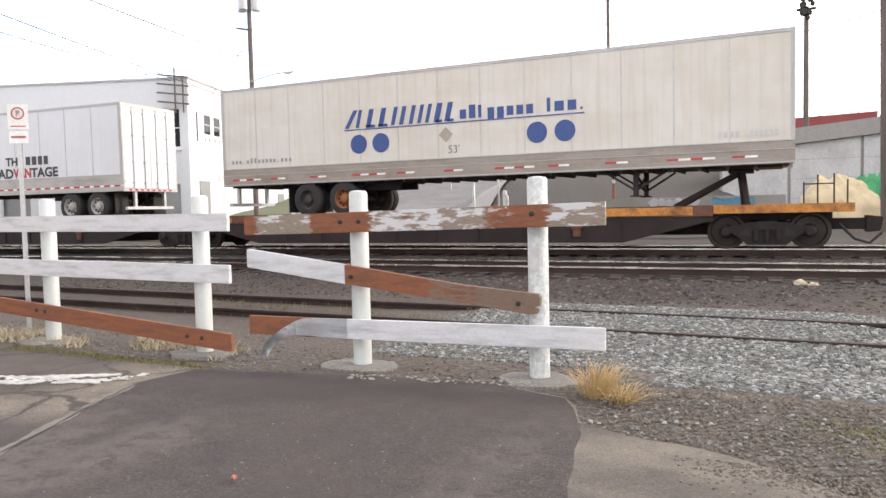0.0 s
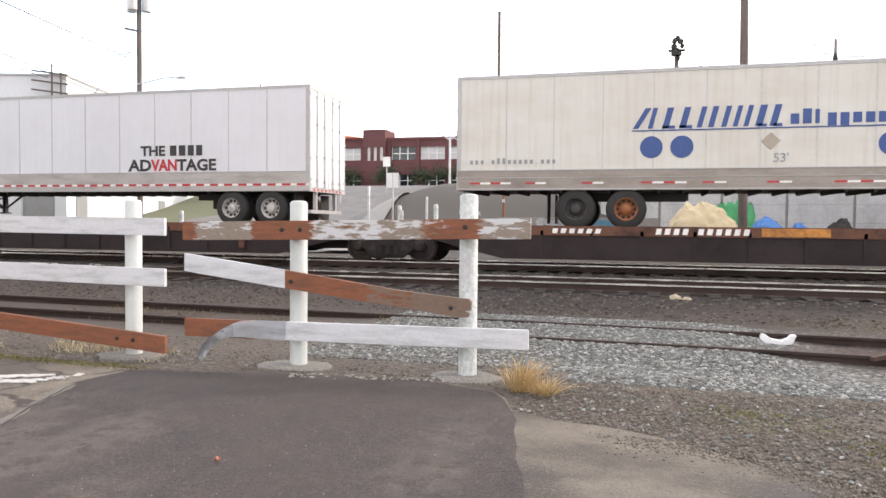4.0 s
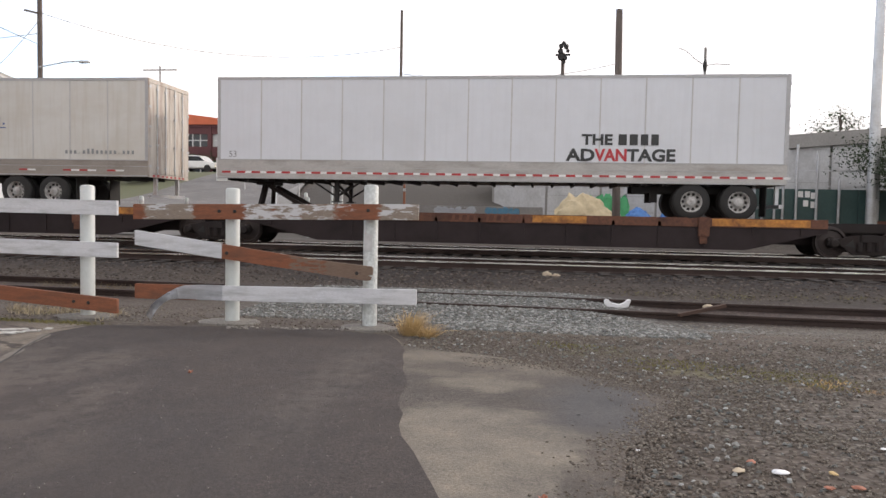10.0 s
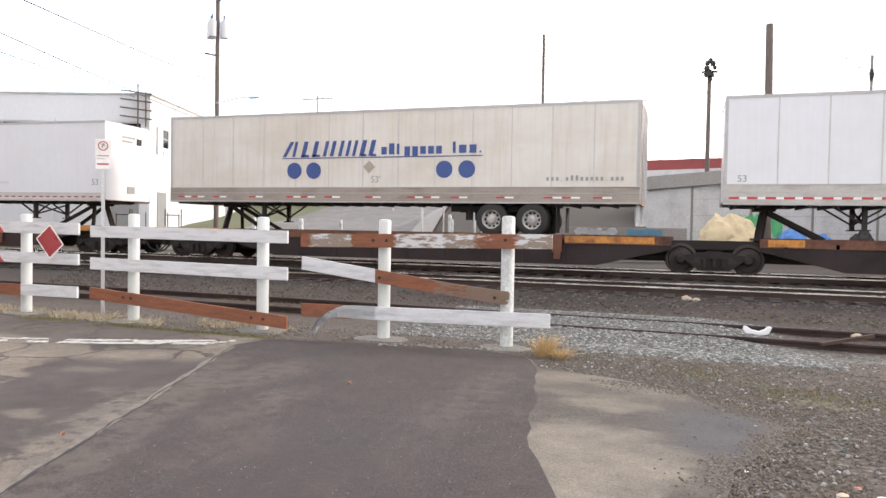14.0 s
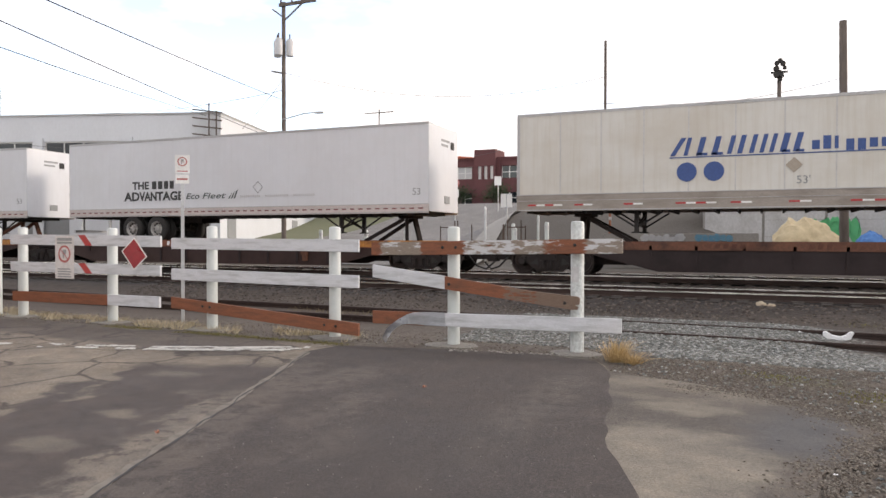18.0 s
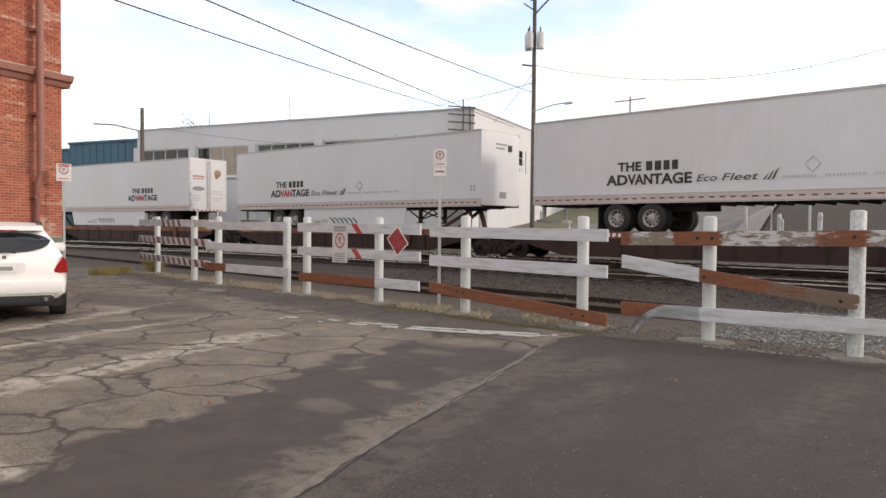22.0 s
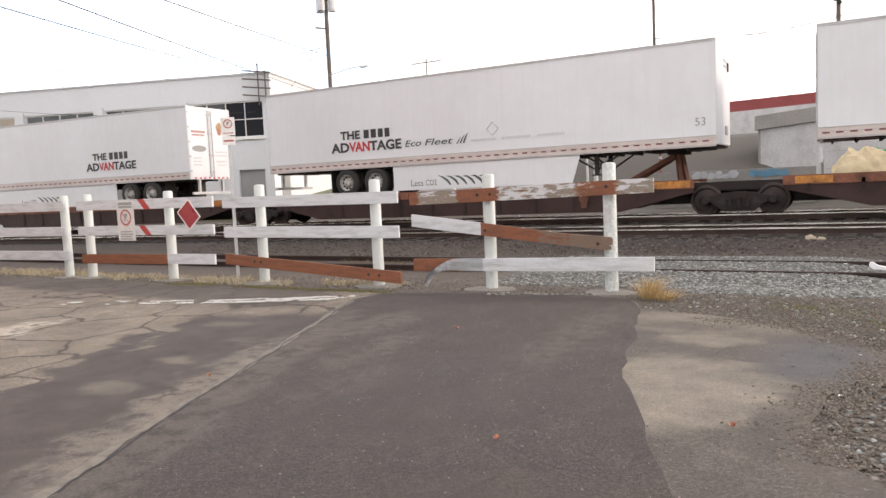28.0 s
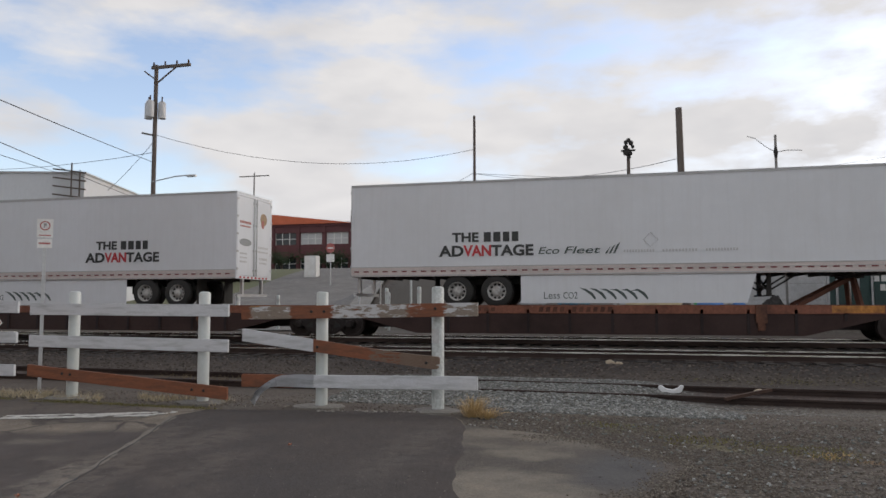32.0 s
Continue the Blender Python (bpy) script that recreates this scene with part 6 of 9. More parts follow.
a1, _ = trailer("cream highway trailer with blue slanted marks and four blue discs", 19.76, "R", M["cream"], M["grime"], "ribs", 0.52, rims=("rim_black", "rim_rust"), axle=3.1)
alliance_marks(a1, 24.22, 20.1, 34.3)
d1, _ = trailer("white ribbed highway trailer with a black and red mark", -0.70, "L", M["white_d"], M["alu"], "ribs", 0.56, tape="long", rims="rim", axle=1.2)
dart_marks(d1, 9.55, full=False)
lettering("length_mark", "53", 0.26, M["grey_vinyl"], d1, (-0.35, SIDE + 0.009, 2.98))
a2, _ = trailer("cream highway trailer with brown grime, blue marks and discs", -19.07, "L", M["cream"], M["grime"], "ribs", 0.50, rims="rim", axle=3.1, rear_m=M["door_rust"])
alliance_marks(a2, -14.55, -5.6)
d2, _ = trailer("white smooth-sided trailer with a black mark, nose forward", -38.25, "R", M["white_e"], M["pinkish"], "plain", 0.30, tape="dots", smooth_nose=True, axle=3.35)
dart_marks(d2, -35.28, red=False)
lettering("length_mark", "53", 0.32, M["grey_vinyl"], d2, (-22.7, SIDE + 0.009, 2.95))
d3, _ = trailer("white smooth-sided trailer with side skirt and black and red mark", -56.92, "R", M["white_e"], M["pinkish"], "plain", 0.30, skirt=True, tape="dots", smooth_nose=True, axle=3.5)
dart_marks(d3, -54.0)
lettering("length_mark", "53", 0.32, M["grey_vinyl"], d3, (-41.35, SIDE + 0.009, 2.95))
d4, _ = trailer("white skirted trailer with decals on its rear doors", -77.25, "L", M["white_e"], M["pinkish"], "plain", 0.30, skirt=True, tape="dots", smooth_nose=True, rear_m=M["white_d"], axle=2.2)
dart_marks(d4, -67.0, full=False)


def door_decals(t, ur):
    """Faded stickers on white rear doors: red lines, a dark oval, a round brown emblem, lines of pale print."""
    y, z = SIDE, 5.33

    def lines(name, mat, spots, label):
        for a, b, c, d in spots:
            bm = bmesh.new()
            blocks_y = max(3, int((b - a) / 0.09))
            for k in range(blocks_y):
                q = a + (b - a) * k / blocks_y
                box(bm, ur + 0.031, ur + 0.034, y + q, y + q + (b - a) / blocks_y * 0.78, z - d, z - c)
            pieces(name, bm, mat, t, label)

    def oval(name, mat, cy, cz, ry, rz, label):
        bm = bmesh.new()
        prism(bm, [(y + cy + ry * math.cos(6.283 * k / 24), z - cz + rz * math.sin(6.283 * k / 24)) for k in range(24)], "x", ur + 0.031, ur + 0.034)
        part(name, bm, mat, t, label)

    lines("print_line", M["stripe_red"], [(0.22, 1.02, 0.98, 1.07), (0.24, 0.98, 1.13, 1.19)], "faded red line of print")
    oval("oval_sticker", M["grey_vinyl"], 0.62, 1.72, 0.42, 0.13, "dark oval sticker")
    lines("print_line", M["pale_vinyl"], [(0.25, 0.75, 2.08 + 0.14 * k, 2.14 + 0.14 * k) for k in range(3)], "pale line of print")
    oval("emblem", worn("brown_emblem", (0.30, 0.20, 0.11), (0.45, 0.33, 0.2), 0.6, 0, 20, 8.0, 0.9, contrast=2.0), 1.93, 0.80, 0.25, 0.22, "round brown emblem")
    oval("emblem", M["stripe_red"], 1.87, 0.98, 0.12, 0.15, "reddish foot of the emblem")
    lines("print_line", M["pale_vinyl"], [(1.55, 2.3, 1.8, 1.88), (1.55, 2.3, 1.96, 2.02), (1.6, 2.25, 2.2, 2.28), (1.65, 2.2, 2.36, 2.42)], "pale line of print")


door_decals(d4, -61.1)


def bogie(car, u):
    """A two-axle railway truck: side frames, bolster, springs, wheels that turn."""
    yc = 18.80 + 0.7525
    for y in (yc - 0.98, yc + 0.98):
        bm = bmesh.new()
        prism(bm, [(u - 1.06, 0.74), (u - 1.06, 0.90), (u - 0.62, 0.96), (u - 0.4, 1.03), (u + 0.4, 1.03), (u + 0.62, 0.96), (u + 1.06, 0.90), (u + 1.06, 0.74), (u + 0.74, 0.76), (u + 0.40, 0.50), (u - 0.40, 0.50), (u - 0.74, 0.76)], "y", y - 0.06, y + 0.06)
        f = part("side_frame", bm, M["iron"], car, "cast truck side frame", bevel=0.015)
        for d in (-1, 1):
            bm = bmesh.new()
            lathe(bm, [(0.13, 0.07), (0.13, -0.10), (0.09, -0.14), (0.0001, -0.145)], 16, (u + d * 0.89, y, WR + 0.404 - 0.01))
            part("bearing_cap", bm, M["iron"], f)
        bm = bmesh.new()
        for k in range(3):
            xs = u - 0.24 + 0.24 * k
            tube(bm, [(xs, y - 0.07, 0.60), (xs, y - 0.07, 0.84)], 0.075, 10)
        pieces("spring", bm, M["iron"], f)
        bm = bmesh.new()
        prism(bm, [(u - 0.62, 0.74), (u - 0.40, 0.92), (u - 0.36, 0.70)], "y", y - 0.068, y - 0.06)
        prism(bm, [(u + 0.62, 0.74), (u + 0.40, 0.92), (u + 0.36, 0.70)], "y", y - 0.068, y - 0.06)
        pieces("frame_opening", bm, M["tire"], f)
    bm = bmesh.new()
    box(bm, u - 0.22, u + 0.22, yc - 1.1, yc + 1.1, 0.84, 1.05)
    part("bolster", bm, M["iron"], car, bevel=0.02)
    for d in (-1, 1):
        bm = bmesh.new()
        tube(bm, [(0, -1.0, 0), (0, 1.0, 0)], 0.08, 12)
        ws = part("wheelset", bm, M["iron"], car)
        for y, q in ((-0.7525, 1), (0.7525, -1)):
            bm = bmesh.new()
            lathe(bm, [(0.09, -0.11 * q), (0.13, -0.1 * q), (0.16, -0.02 * q), (0.33, 0.0), (0.36, -0.075 * q), (WR, -0.07 * q), (WR, 0.03 * q), (WR + 0.028, 0.045 * q), (WR + 0.025, 0.065 * q), (0.36, 0.065 * q), (0.33, 0.03 * q), (0.09, 0.02 * q)], 32, (0, y, 0), closed=False)
            part("wheel", bm, M["wheel_tread"] if q > 0 else M["iron"], ws, "worn steel railway wheel", smooth=True)
        WHEELSETS.append((ws, u + d * 0.89, yc, WR + 0.404))


def flatcar(label, trucks, ends, yellow):
    """One unit of an articulated spine flatcar: a platform between two trucks; ends: those that carry a coupler."""
    car = thing("articulated_flatcar", label, "railway wagon", "flatcars")
    hinge = trucks[1] not in ends
    y0, y1 = SIDE + 0.06, SIDE + 2.52
    yc = 18.80 + 0.7525
    for u in trucks[:1] if hinge else trucks:
        bogie(car, u)
    for a, b in zip(trucks, trucks[1:]):
        lo, hi = min(a, b), max(a, b)
        p0, p1 = lo + 1.35, hi - 1.35
        bm = bmesh.new()
        box(bm, p0, p1, y0, y1, DECK - 0.06, DECK)
        deck = part("deck", bm, M["car_rust"], car, "rusty wagon deck")
        for y in (y0, y1 - 0.05):
            bm = bmesh.new()
            prism(bm, [(p0 - 0.2, 1.08), (p0 + 0.15, 1.0), (p0 + 1.9, 0.57), (p1 - 1.9, 0.57), (p1 - 0.15, 1.0), (p1 + 0.2, 1.08), (p1 + 0.2, DECK - 0.02), (p0 - 0.2, DECK - 0.02)], "y", y, y + 0.05)
            sl = part("side_sill", bm, M["car_brown"] if yellow else M["car_red"], car, "dark fish-belly side sill")
            bm = bmesh.new()
            box(bm, p0 - 0.2, p1 + 0.2, y - 0.03 if y == y0 else y, y + 0.05 if y == y0 else y + 0.08, DECK - 0.18, DECK + 0.065)
            part("deck_edge", bm, M["car_edge"] if yellow else M["car_edge_red"], sl)
            if y == y0:
                bm = bmesh.new()
                k = 0
                while p0 + 0.4 + 1.25 * k < p1 - 0.4:
                    box(bm, p0 + 0.4 + 1.25 * k, p0 + 0.48 + 1.25 * k, y - 0.03, y, 0.62 if 1.9 < 0.4 + 1.25 * k < p1 - p0 - 1.9 else 1.0, DECK - 0.06)
                    k += 1
                pieces("stiffener", bm, M["car_brown"], sl)
        # yellow panels and number bars on the visible edge
        for q0, q1 in ((p1 - 2.8, p1 - 0.25), (p0 + 0.0, p0 + 0.9), (p0 + 8.2, p0 + 9.7)) if yellow else ((p1 - 1.2, p1 + 0.1), (p0 + 0.1, p0 + 1.0)):
            bm = bmesh.new()
            box(bm, q0, q1, y0 - 0.034, y0 - 0.03, DECK - 0.15, DECK + 0.045)
            part("yellow_panel", bm, M["car_yellow"], car, "faded yellow paint panel")
        bm = bmesh.new()
        blocks(bm, p0 + 3.2, p0 + 4.5, DECK - 0.12, DECK + 0.0, y0 - 0.03, 6, 0.4, 0.25)
        blocks(bm, p0 + 5.76, p0 + 6.6, DECK - 0.13, DECK + 0.02, y0 - 0.03, 4, 0.4, 0.2)
        blocks(bm, p0 + 6.75, p0 + 8.0, DECK - 0.13, DECK + 0.02, y0 - 0.03, 6, 0.4, 0.2)
        pieces("number_bar", bm, M["sign_white"] if lo > 10 or -42 < lo < -39 else M["car_rust"], car)
        bm = bmesh.new()
        box(bm, p1 - 3.17, p1 - 2.87, y0 - 0.09, y0 - 0.035, 0.92, DECK + 0.08)
        box(bm, p1 - 3.12, p1 - 2.92, y0 - 0.07, y0 + 0.02, 0.72, 0.92)
        part("tie_bracket", bm, M["car_edge"], car, "rusty winch bracket", bevel=0.015)
        bm = bmesh.new()
        box(bm, lo + 0.2, hi - 0.2, yc - 0.35, yc + 0.35, 0.72, 1.30)
        part("centre_sill", bm, M["car_brown"], car)
    for u in trucks[:1] if hinge else trucks:
        bm = bmesh.new()
        box(bm, u - 1.35, u + 1.35, yc - 0.62, yc + 0.62, 1.06, DECK - 0.03)
        prism(bm, [(u - 1.35, 1.10), (u + 1.35, 1.10), (u + 1.35, DECK - 0.06), (u + 0.5, DECK - 0.02), (u - 0.5, DECK - 0.02), (u - 1.35, DECK - 0.06)], "y", yc - 0.7, yc - 0.62)
        part("truck_platform", bm, M["iron"], car, bevel=0.01)
    for u in ends:
        d = 1 if u == max(trucks) else -1
        a, b = sorted((u - d * 1.2, u + d * 1.75))
        bm = bmesh.new()
        box(bm, a, b, y0 + 0.05, y1 - 0.05, DECK - 0.05, DECK + 0.02)
        box(bm, a, b, y0 + 0.03, y0 + 0.06, DECK - 0.13, DECK + 0.07)
        part("end_platform", bm, M["car_yellow"], car, "yellow end platform", bevel=0.006)
        bm = bmesh.new()
        for k, h in enumerate((0.55, 0.72, 0.72, 0.6)):
            tube(bm, [(u + d * (0.75 + 0.3 * k), y0 + 0.12 + 0.5 * (k % 2), DECK), (u + d * (0.75 + 0.3 * k), y0 + 0.12 + 0.5 * (k % 2), DECK + h)], 0.018, 8)
        bar(bm, (u + d * 0.75, y0 + 0.12, DECK + 0.5), (u + d * 1.35, y0 + 0.12, DECK + 0.5), 0.03, 0.03)
        pieces("hand_rail", bm, M["rust"], car)
        bm = bmesh.new()
        box(bm, *sorted((u + d * 1.2, u + d * 2.15)), yc - 0.12, yc + 0.12, 0.82, 1.08)
        prism(bm, [(u + d * 2.05, 0.75), (u + d * 2.35, 0.78), (u + d * 2.4, 1.1), (u + d * 2.05, 1.15)], "y", yc - 0.2, yc + 0.2)
        part("coupler", bm, M["iron"], car, "knuckle coupler", bevel=0.02)
        bm = bmesh.new()
        tube(bm, [(u + d * 1.5, yc - 0.5, 0.95), (u + d * 1.8, yc - 0.55, 0.62), (u + d * 2.1, yc - 0.5, 0.52), (u + d * 2.35, yc - 0.4, 0.75)], 0.03, 8)
        part("brake_hose", bm, M["tire"], car)
    MOVERS.append((car, 0.5 * (trucks[0] + trucks[1])))
    UNITS.append((min(trucks), max(trucks)))


def hitch(u, d, mat):
    """A folding trailer hitch on the deck: two legs and a strut that carry the king pin plate. d: the way the strut leans."""
    t = thing("trailer_hitch", "rusty folding hitch stand that carries a trailer nose", "hitch", "trailer hitches")
    yc = SIDE + 1.29
    bm = bmesh.new()
    box(bm, u - 0.28, u + 0.28, yc - 0.42, yc + 0.42, 2.20, 2.29)
    part("top_plate", bm, M["iron"], t, bevel=0.01)
    for y in (yc - 0.55, yc + 0.55):
        bm = bmesh.new()
        bar(bm, (u, y * 0.6 + yc * 0.4, 2.22), (u - d * 0.12, y, DECK + 0.0), 0.11, 0.16)
        part("leg", bm, mat, t)
        bm = bmesh.new()
        bar(bm, (u + d * 0.1, y * 0.6 + yc * 0.4, 2.18), (u + d * 1.5, y, DECK + 0.05), 0.09, 0.12)
        part("strut", bm, mat, t)
    bm = bmesh.new()
    box(bm, u - 0.3, u + 0.2, yc - 0.7, yc + 0.7, DECK, DECK + 0.06)
    part("base", bm, mat, t)
    MOVERS.append((t, u))


FRONT = [35.34, 17.72, -0.87, -18.1]
REAR = [-22.5, -40.25, -58.0, -75.75]
for a, b in zip(FRONT, FRONT[1:]):
    flatcar("brown articulated flatcar unit with yellow edges and rusty deck", [a, b], [u for u in (a, b) if u in (FRONT[0], FRONT[-1])], True)
for a, b in zip(REAR, REAR[1:]):
    flatcar("red-brown articulated flatcar unit with a rusty deck", [a, b], [u for u in (a, b) if u in (REAR[0], REAR[-1])], False)
hitch(34.75, -1, M["iron"])
hitch(0.45, 1, M["iron"])
hitch(-17.2, 1, M["iron"])
hitch(-23.35, -1, M["iron"])
hitch(-42.0, -1, M["car_rust"])
hitch(-76.1, 1, M["iron"])

# ---- background buildings ----
CX, CY = -26.6, 29.0
FX, FY = -0.953, -0.303
GX, GY = -0.303, 0.953


def turned(x, y, z=0.0):
    """A pose whose x axis runs along the warehouse's front, to the west, and whose y axis runs out of the front."""
    return Matrix(((FX, -GX, 0, x), (FY, -GY, 0, y), (0, 0, 1, z), (0, 0, 0, 1)))


def wall_with_holes(bm, u0, u1, z0, z1, holes, y0, y1, side=False):
    """A wall from u0 to u1 with rectangular openings (a, b, c, d) that go through it."""
    us = sorted({u0, u1, *(h[0] for h in holes), *(h[1] for h in holes)})
    zs = sorted({z0, z1, *(h[2] for h in holes), *(h[3] for h in holes)})
    at = {}

    def v(i, j, k):
        if (i, j, k) not in at:
            p = (us[i], (y0, y1)[k], zs[j])
            at[i, j, k] = bm.verts.new((p[1], p[0], p[2]) if side else p)
        return at[i, j, k]

    def solid(i, j):
        if not (0 <= i < len(us) - 1 and 0 <= j < len(zs) - 1):
            return False
        a, c = (us[i] + us[i + 1]) / 2, (zs[j] + zs[j + 1]) / 2
        return not any(h[0] < a < h[1] and h[2] < c < h[3] for h in holes)
    for i in range(len(us) - 1):
        for j in range(len(zs) - 1):
            if solid(i, j):
                for k in (0, 1):
                    bm.faces.new((v(i, j, k), v(i + 1, j, k), v(i + 1, j + 1, k), v(i, j + 1, k)))
                for di, dj, p, q in ((-1, 0, (i, j), (i, j + 1)), (1, 0, (i + 1, j), (i + 1, j + 1)), (0, -1, (i, j), (i + 1, j)), (0, 1, (i, j + 1), (i + 1, j + 1))):
                    if not solid(i + di, j + dj):
                        bm.faces.new((v(*p, 0), v(*q, 0), v(*q, 1), v(*p, 1)))


def window(parent, a, b, c, d, y, nx, nz, frame_m, deep=0.1, name="window", glass=None):
    """A framed window in a wall that looks along +y in its thing's space."""
    bm = bmesh.new()
    f = 0.07
    g = 0.025
    cells = [(a + (b - a) * i / nx + (f if i == 0 else g), a + (b - a) * (i + 1) / nx - (f if i == nx - 1 else g), c + (d - c) * j / nz + (f if j == 0 else g), c + (d - c) * (j + 1) / nz - (f if j == nz - 1 else g)) for i in range(nx) for j in range(nz)]
    wall_with_holes(bm, a, b, c, d, cells, y - deep, y - deep + 0.07)
    w = part(name, bm, frame_m, parent)
    for i in range(nx):
        for j in range(nz):
            bm = bmesh.new()
            box(bm, a + (b - a) * i / nx, a + (b - a) * (i + 1) / nx, y - deep + 0.015, y - deep + 0.025, c + (d - c) * j / nz, c + (d - c) * (j + 1) / nz)
            part("pane", bm, glass or M["glass"], w)
    return w


def warehouse():
    t = thing("warehouse", "long white painted warehouse with a strip of high windows", "building", at=turned(CX, CY, 0.2))
    H, L, D = 8.25, 27.0, 26.5
    front = [(0.48 + 5.37 * k, 5.12 + 5.37 * k, 4.75, 6.8) for k in range(5)] + [(0.6, 2.2, 0.6, 2.9), (9.0, 12.0, 0.3, 3.2)]
    bm = bmesh.new()
    wall_with_holes(bm, 0, L, 0, H, front, -0.3, 0)
    part("front_wall", bm, M["bldg_white"], t)
    for k, (a, b, c, d) in enumerate(front[:5]):
        window(t, a, b, c, d, 0, 4, 2, M["frame_white"], 0.14)
        if k == 3:
            for q in (0, 1, 2):
                bm = bmesh.new()
                box(bm, a + 1.16 * q + 0.06, a + 1.16 * q + 1.1, -0.07, -0.055, c + 0.07, d - 0.07)
                part("window_board", bm, M["tan_vinyl"], t, "tan board over a window light")
        bm = bmesh.new()
        box(bm, a - 0.1, b + 0.1, 0.0, 0.12, c - 0.14, c - 0.02)
        part("sill", bm, M["frame_white"], t)
    for a, b, c, d in front[5:]:
        bm = bmesh.new()
        box(bm, a, b, -0.22, -0.16, c, d)
        part("door", bm, M["grey_vinyl"], t, "grey loading door")
    bm = bmesh.new()
    for k in range(6):
        box(bm, max(0.0, -0.2 + 5.37 * k), 0.42 + 5.37 * k, 0.002, 0.1, 0, 7.0)
    pieces("pilaster", bm, M["bldg_white"], t)
    # side wall looks east: its local x is 0
    bays = [0.82 + 5.02 * k for k in range(5)]
    lights = [(q + a, q + a + 0.78, 5.62, 6.62) for q in bays for a in (0.9, 2.12)]
    slits = [(q + a, q + a + 0.17, 5.15, 6.66) for q in bays for a in (0.0, 3.5)]
    vents = [(q + a, q + a + 0.12, 5.22, 5.42) for q in bays for a in (0.95, 1.45, 2.2, 2.75)]
    bm = bmesh.new()
    wall_with_holes(bm, -D, -0.3, 0, H, [(-b, -a, c, d) for a, b, c, d in lights + slits + vents], 0, 0.3, True)
    part("side_wall", bm, M["bldg_white"], t)
    for name, holes in (("window", lights), ("slit_window", slits), ("vent", vents)):
        for a, b, c, d in holes:
            bm = bmesh.new()
            box(bm, 0.03, 0.07, -b, -a, c, d)
            w = part(name, bm, M["glass"] if name != "vent" else M["under"], t)
            if name == "window":
                bm = bmesh.new()
                box(bm, 0.015, 0.03, -b, -a, 0.5 * (c + d) - 0.025, 0.5 * (c + d) + 0.025)
                part("window_frame", bm, M["edge_grey"], w)
    for a, b in ((3.3, 5.05), (5.55, 6.3)):
        bm = bmesh.new()
        box(bm, -0.03, -0.002, -b, -a, 3.1, 3.46)
        part("wall_panel", bm, M["seam"], t, "grey panel on the side wall")
    for a, b, h in ((0.92, 2.12, 3.08), (12.8, 14.0, 2.6), (23.4, 24.6, 3.4)):
        bm = bmesh.new()
        box(bm, -0.04, 0.02, -b, -a, 0.2, h)
        part("side_door", bm, M["grey_vinyl"], t, "grey side door")
    bm = bmesh.new()
    box(bm, 0.3, L, -D, -0.3, H - 0.5, H - 0.3)
    part("roof", bm, M["edge_grey"], t)
    bm = bmesh.new()
    box(bm, -0.06, L + 0.06, -0.36, 0.06, H, H + 0.10)
    box(bm, -0.06, 0.36, -D, -0.36, H, H + 0.10)
    part("parapet_cap", bm, M["edge_grey"], t)
    bm = bmesh.new()
    box(bm, L - 0.3, L, -D, -0.3, 0, H)
    box(bm, 0.3, L - 0.3, -D, -D + 0.3, 0, H)
    pieces("rear_wall", bm, M["bldg_white"], t)
    bm = bmesh.new()
    for zz in (4.3, 7.0):
        box(bm, -0.02, -0.005, -D, -0.4, zz, zz + 0.05)
    pieces("string_course", bm, M["frame_white"], t)


warehouse()


def teal_shed():
    t = thing("teal_building", "flat teal metal-clad building beyond the warehouse", "building", at=turned(-54.2, 22.2, 0.2))
    bm = bmesh.new()
    box(bm, 0, 8.4, -16, 0, 0, 7.85)
    part("wall", bm, M["teal"], t)
    bm = bmesh.new()
    box(bm, 8.4, 22, -16, 0, 0, 7.4)
    part("lower_wing", bm, M["teal"], t)
    bm = bmesh.new()
    box(bm, -0.1, 8.5, -16.1, 0.1, 7.85, 8.03)
    part("roof_edge", bm, M["teal"], t)
    bm = bmesh.new()
    box(bm, 8.5, 22.1, -16.1, 0.1, 7.4, 7.55)
    part("roof_edge", bm, M["teal"], t)
    for k in range(27):
        bm = bmesh.new()
        box(bm, 0.4 + 0.8 * k, 0.46 + 0.8 * k, 0.0, 0.035, 0, 7.8 if k < 10 else 7.35)
        part("siding_rib", bm, M["teal"], t)


teal_shed()


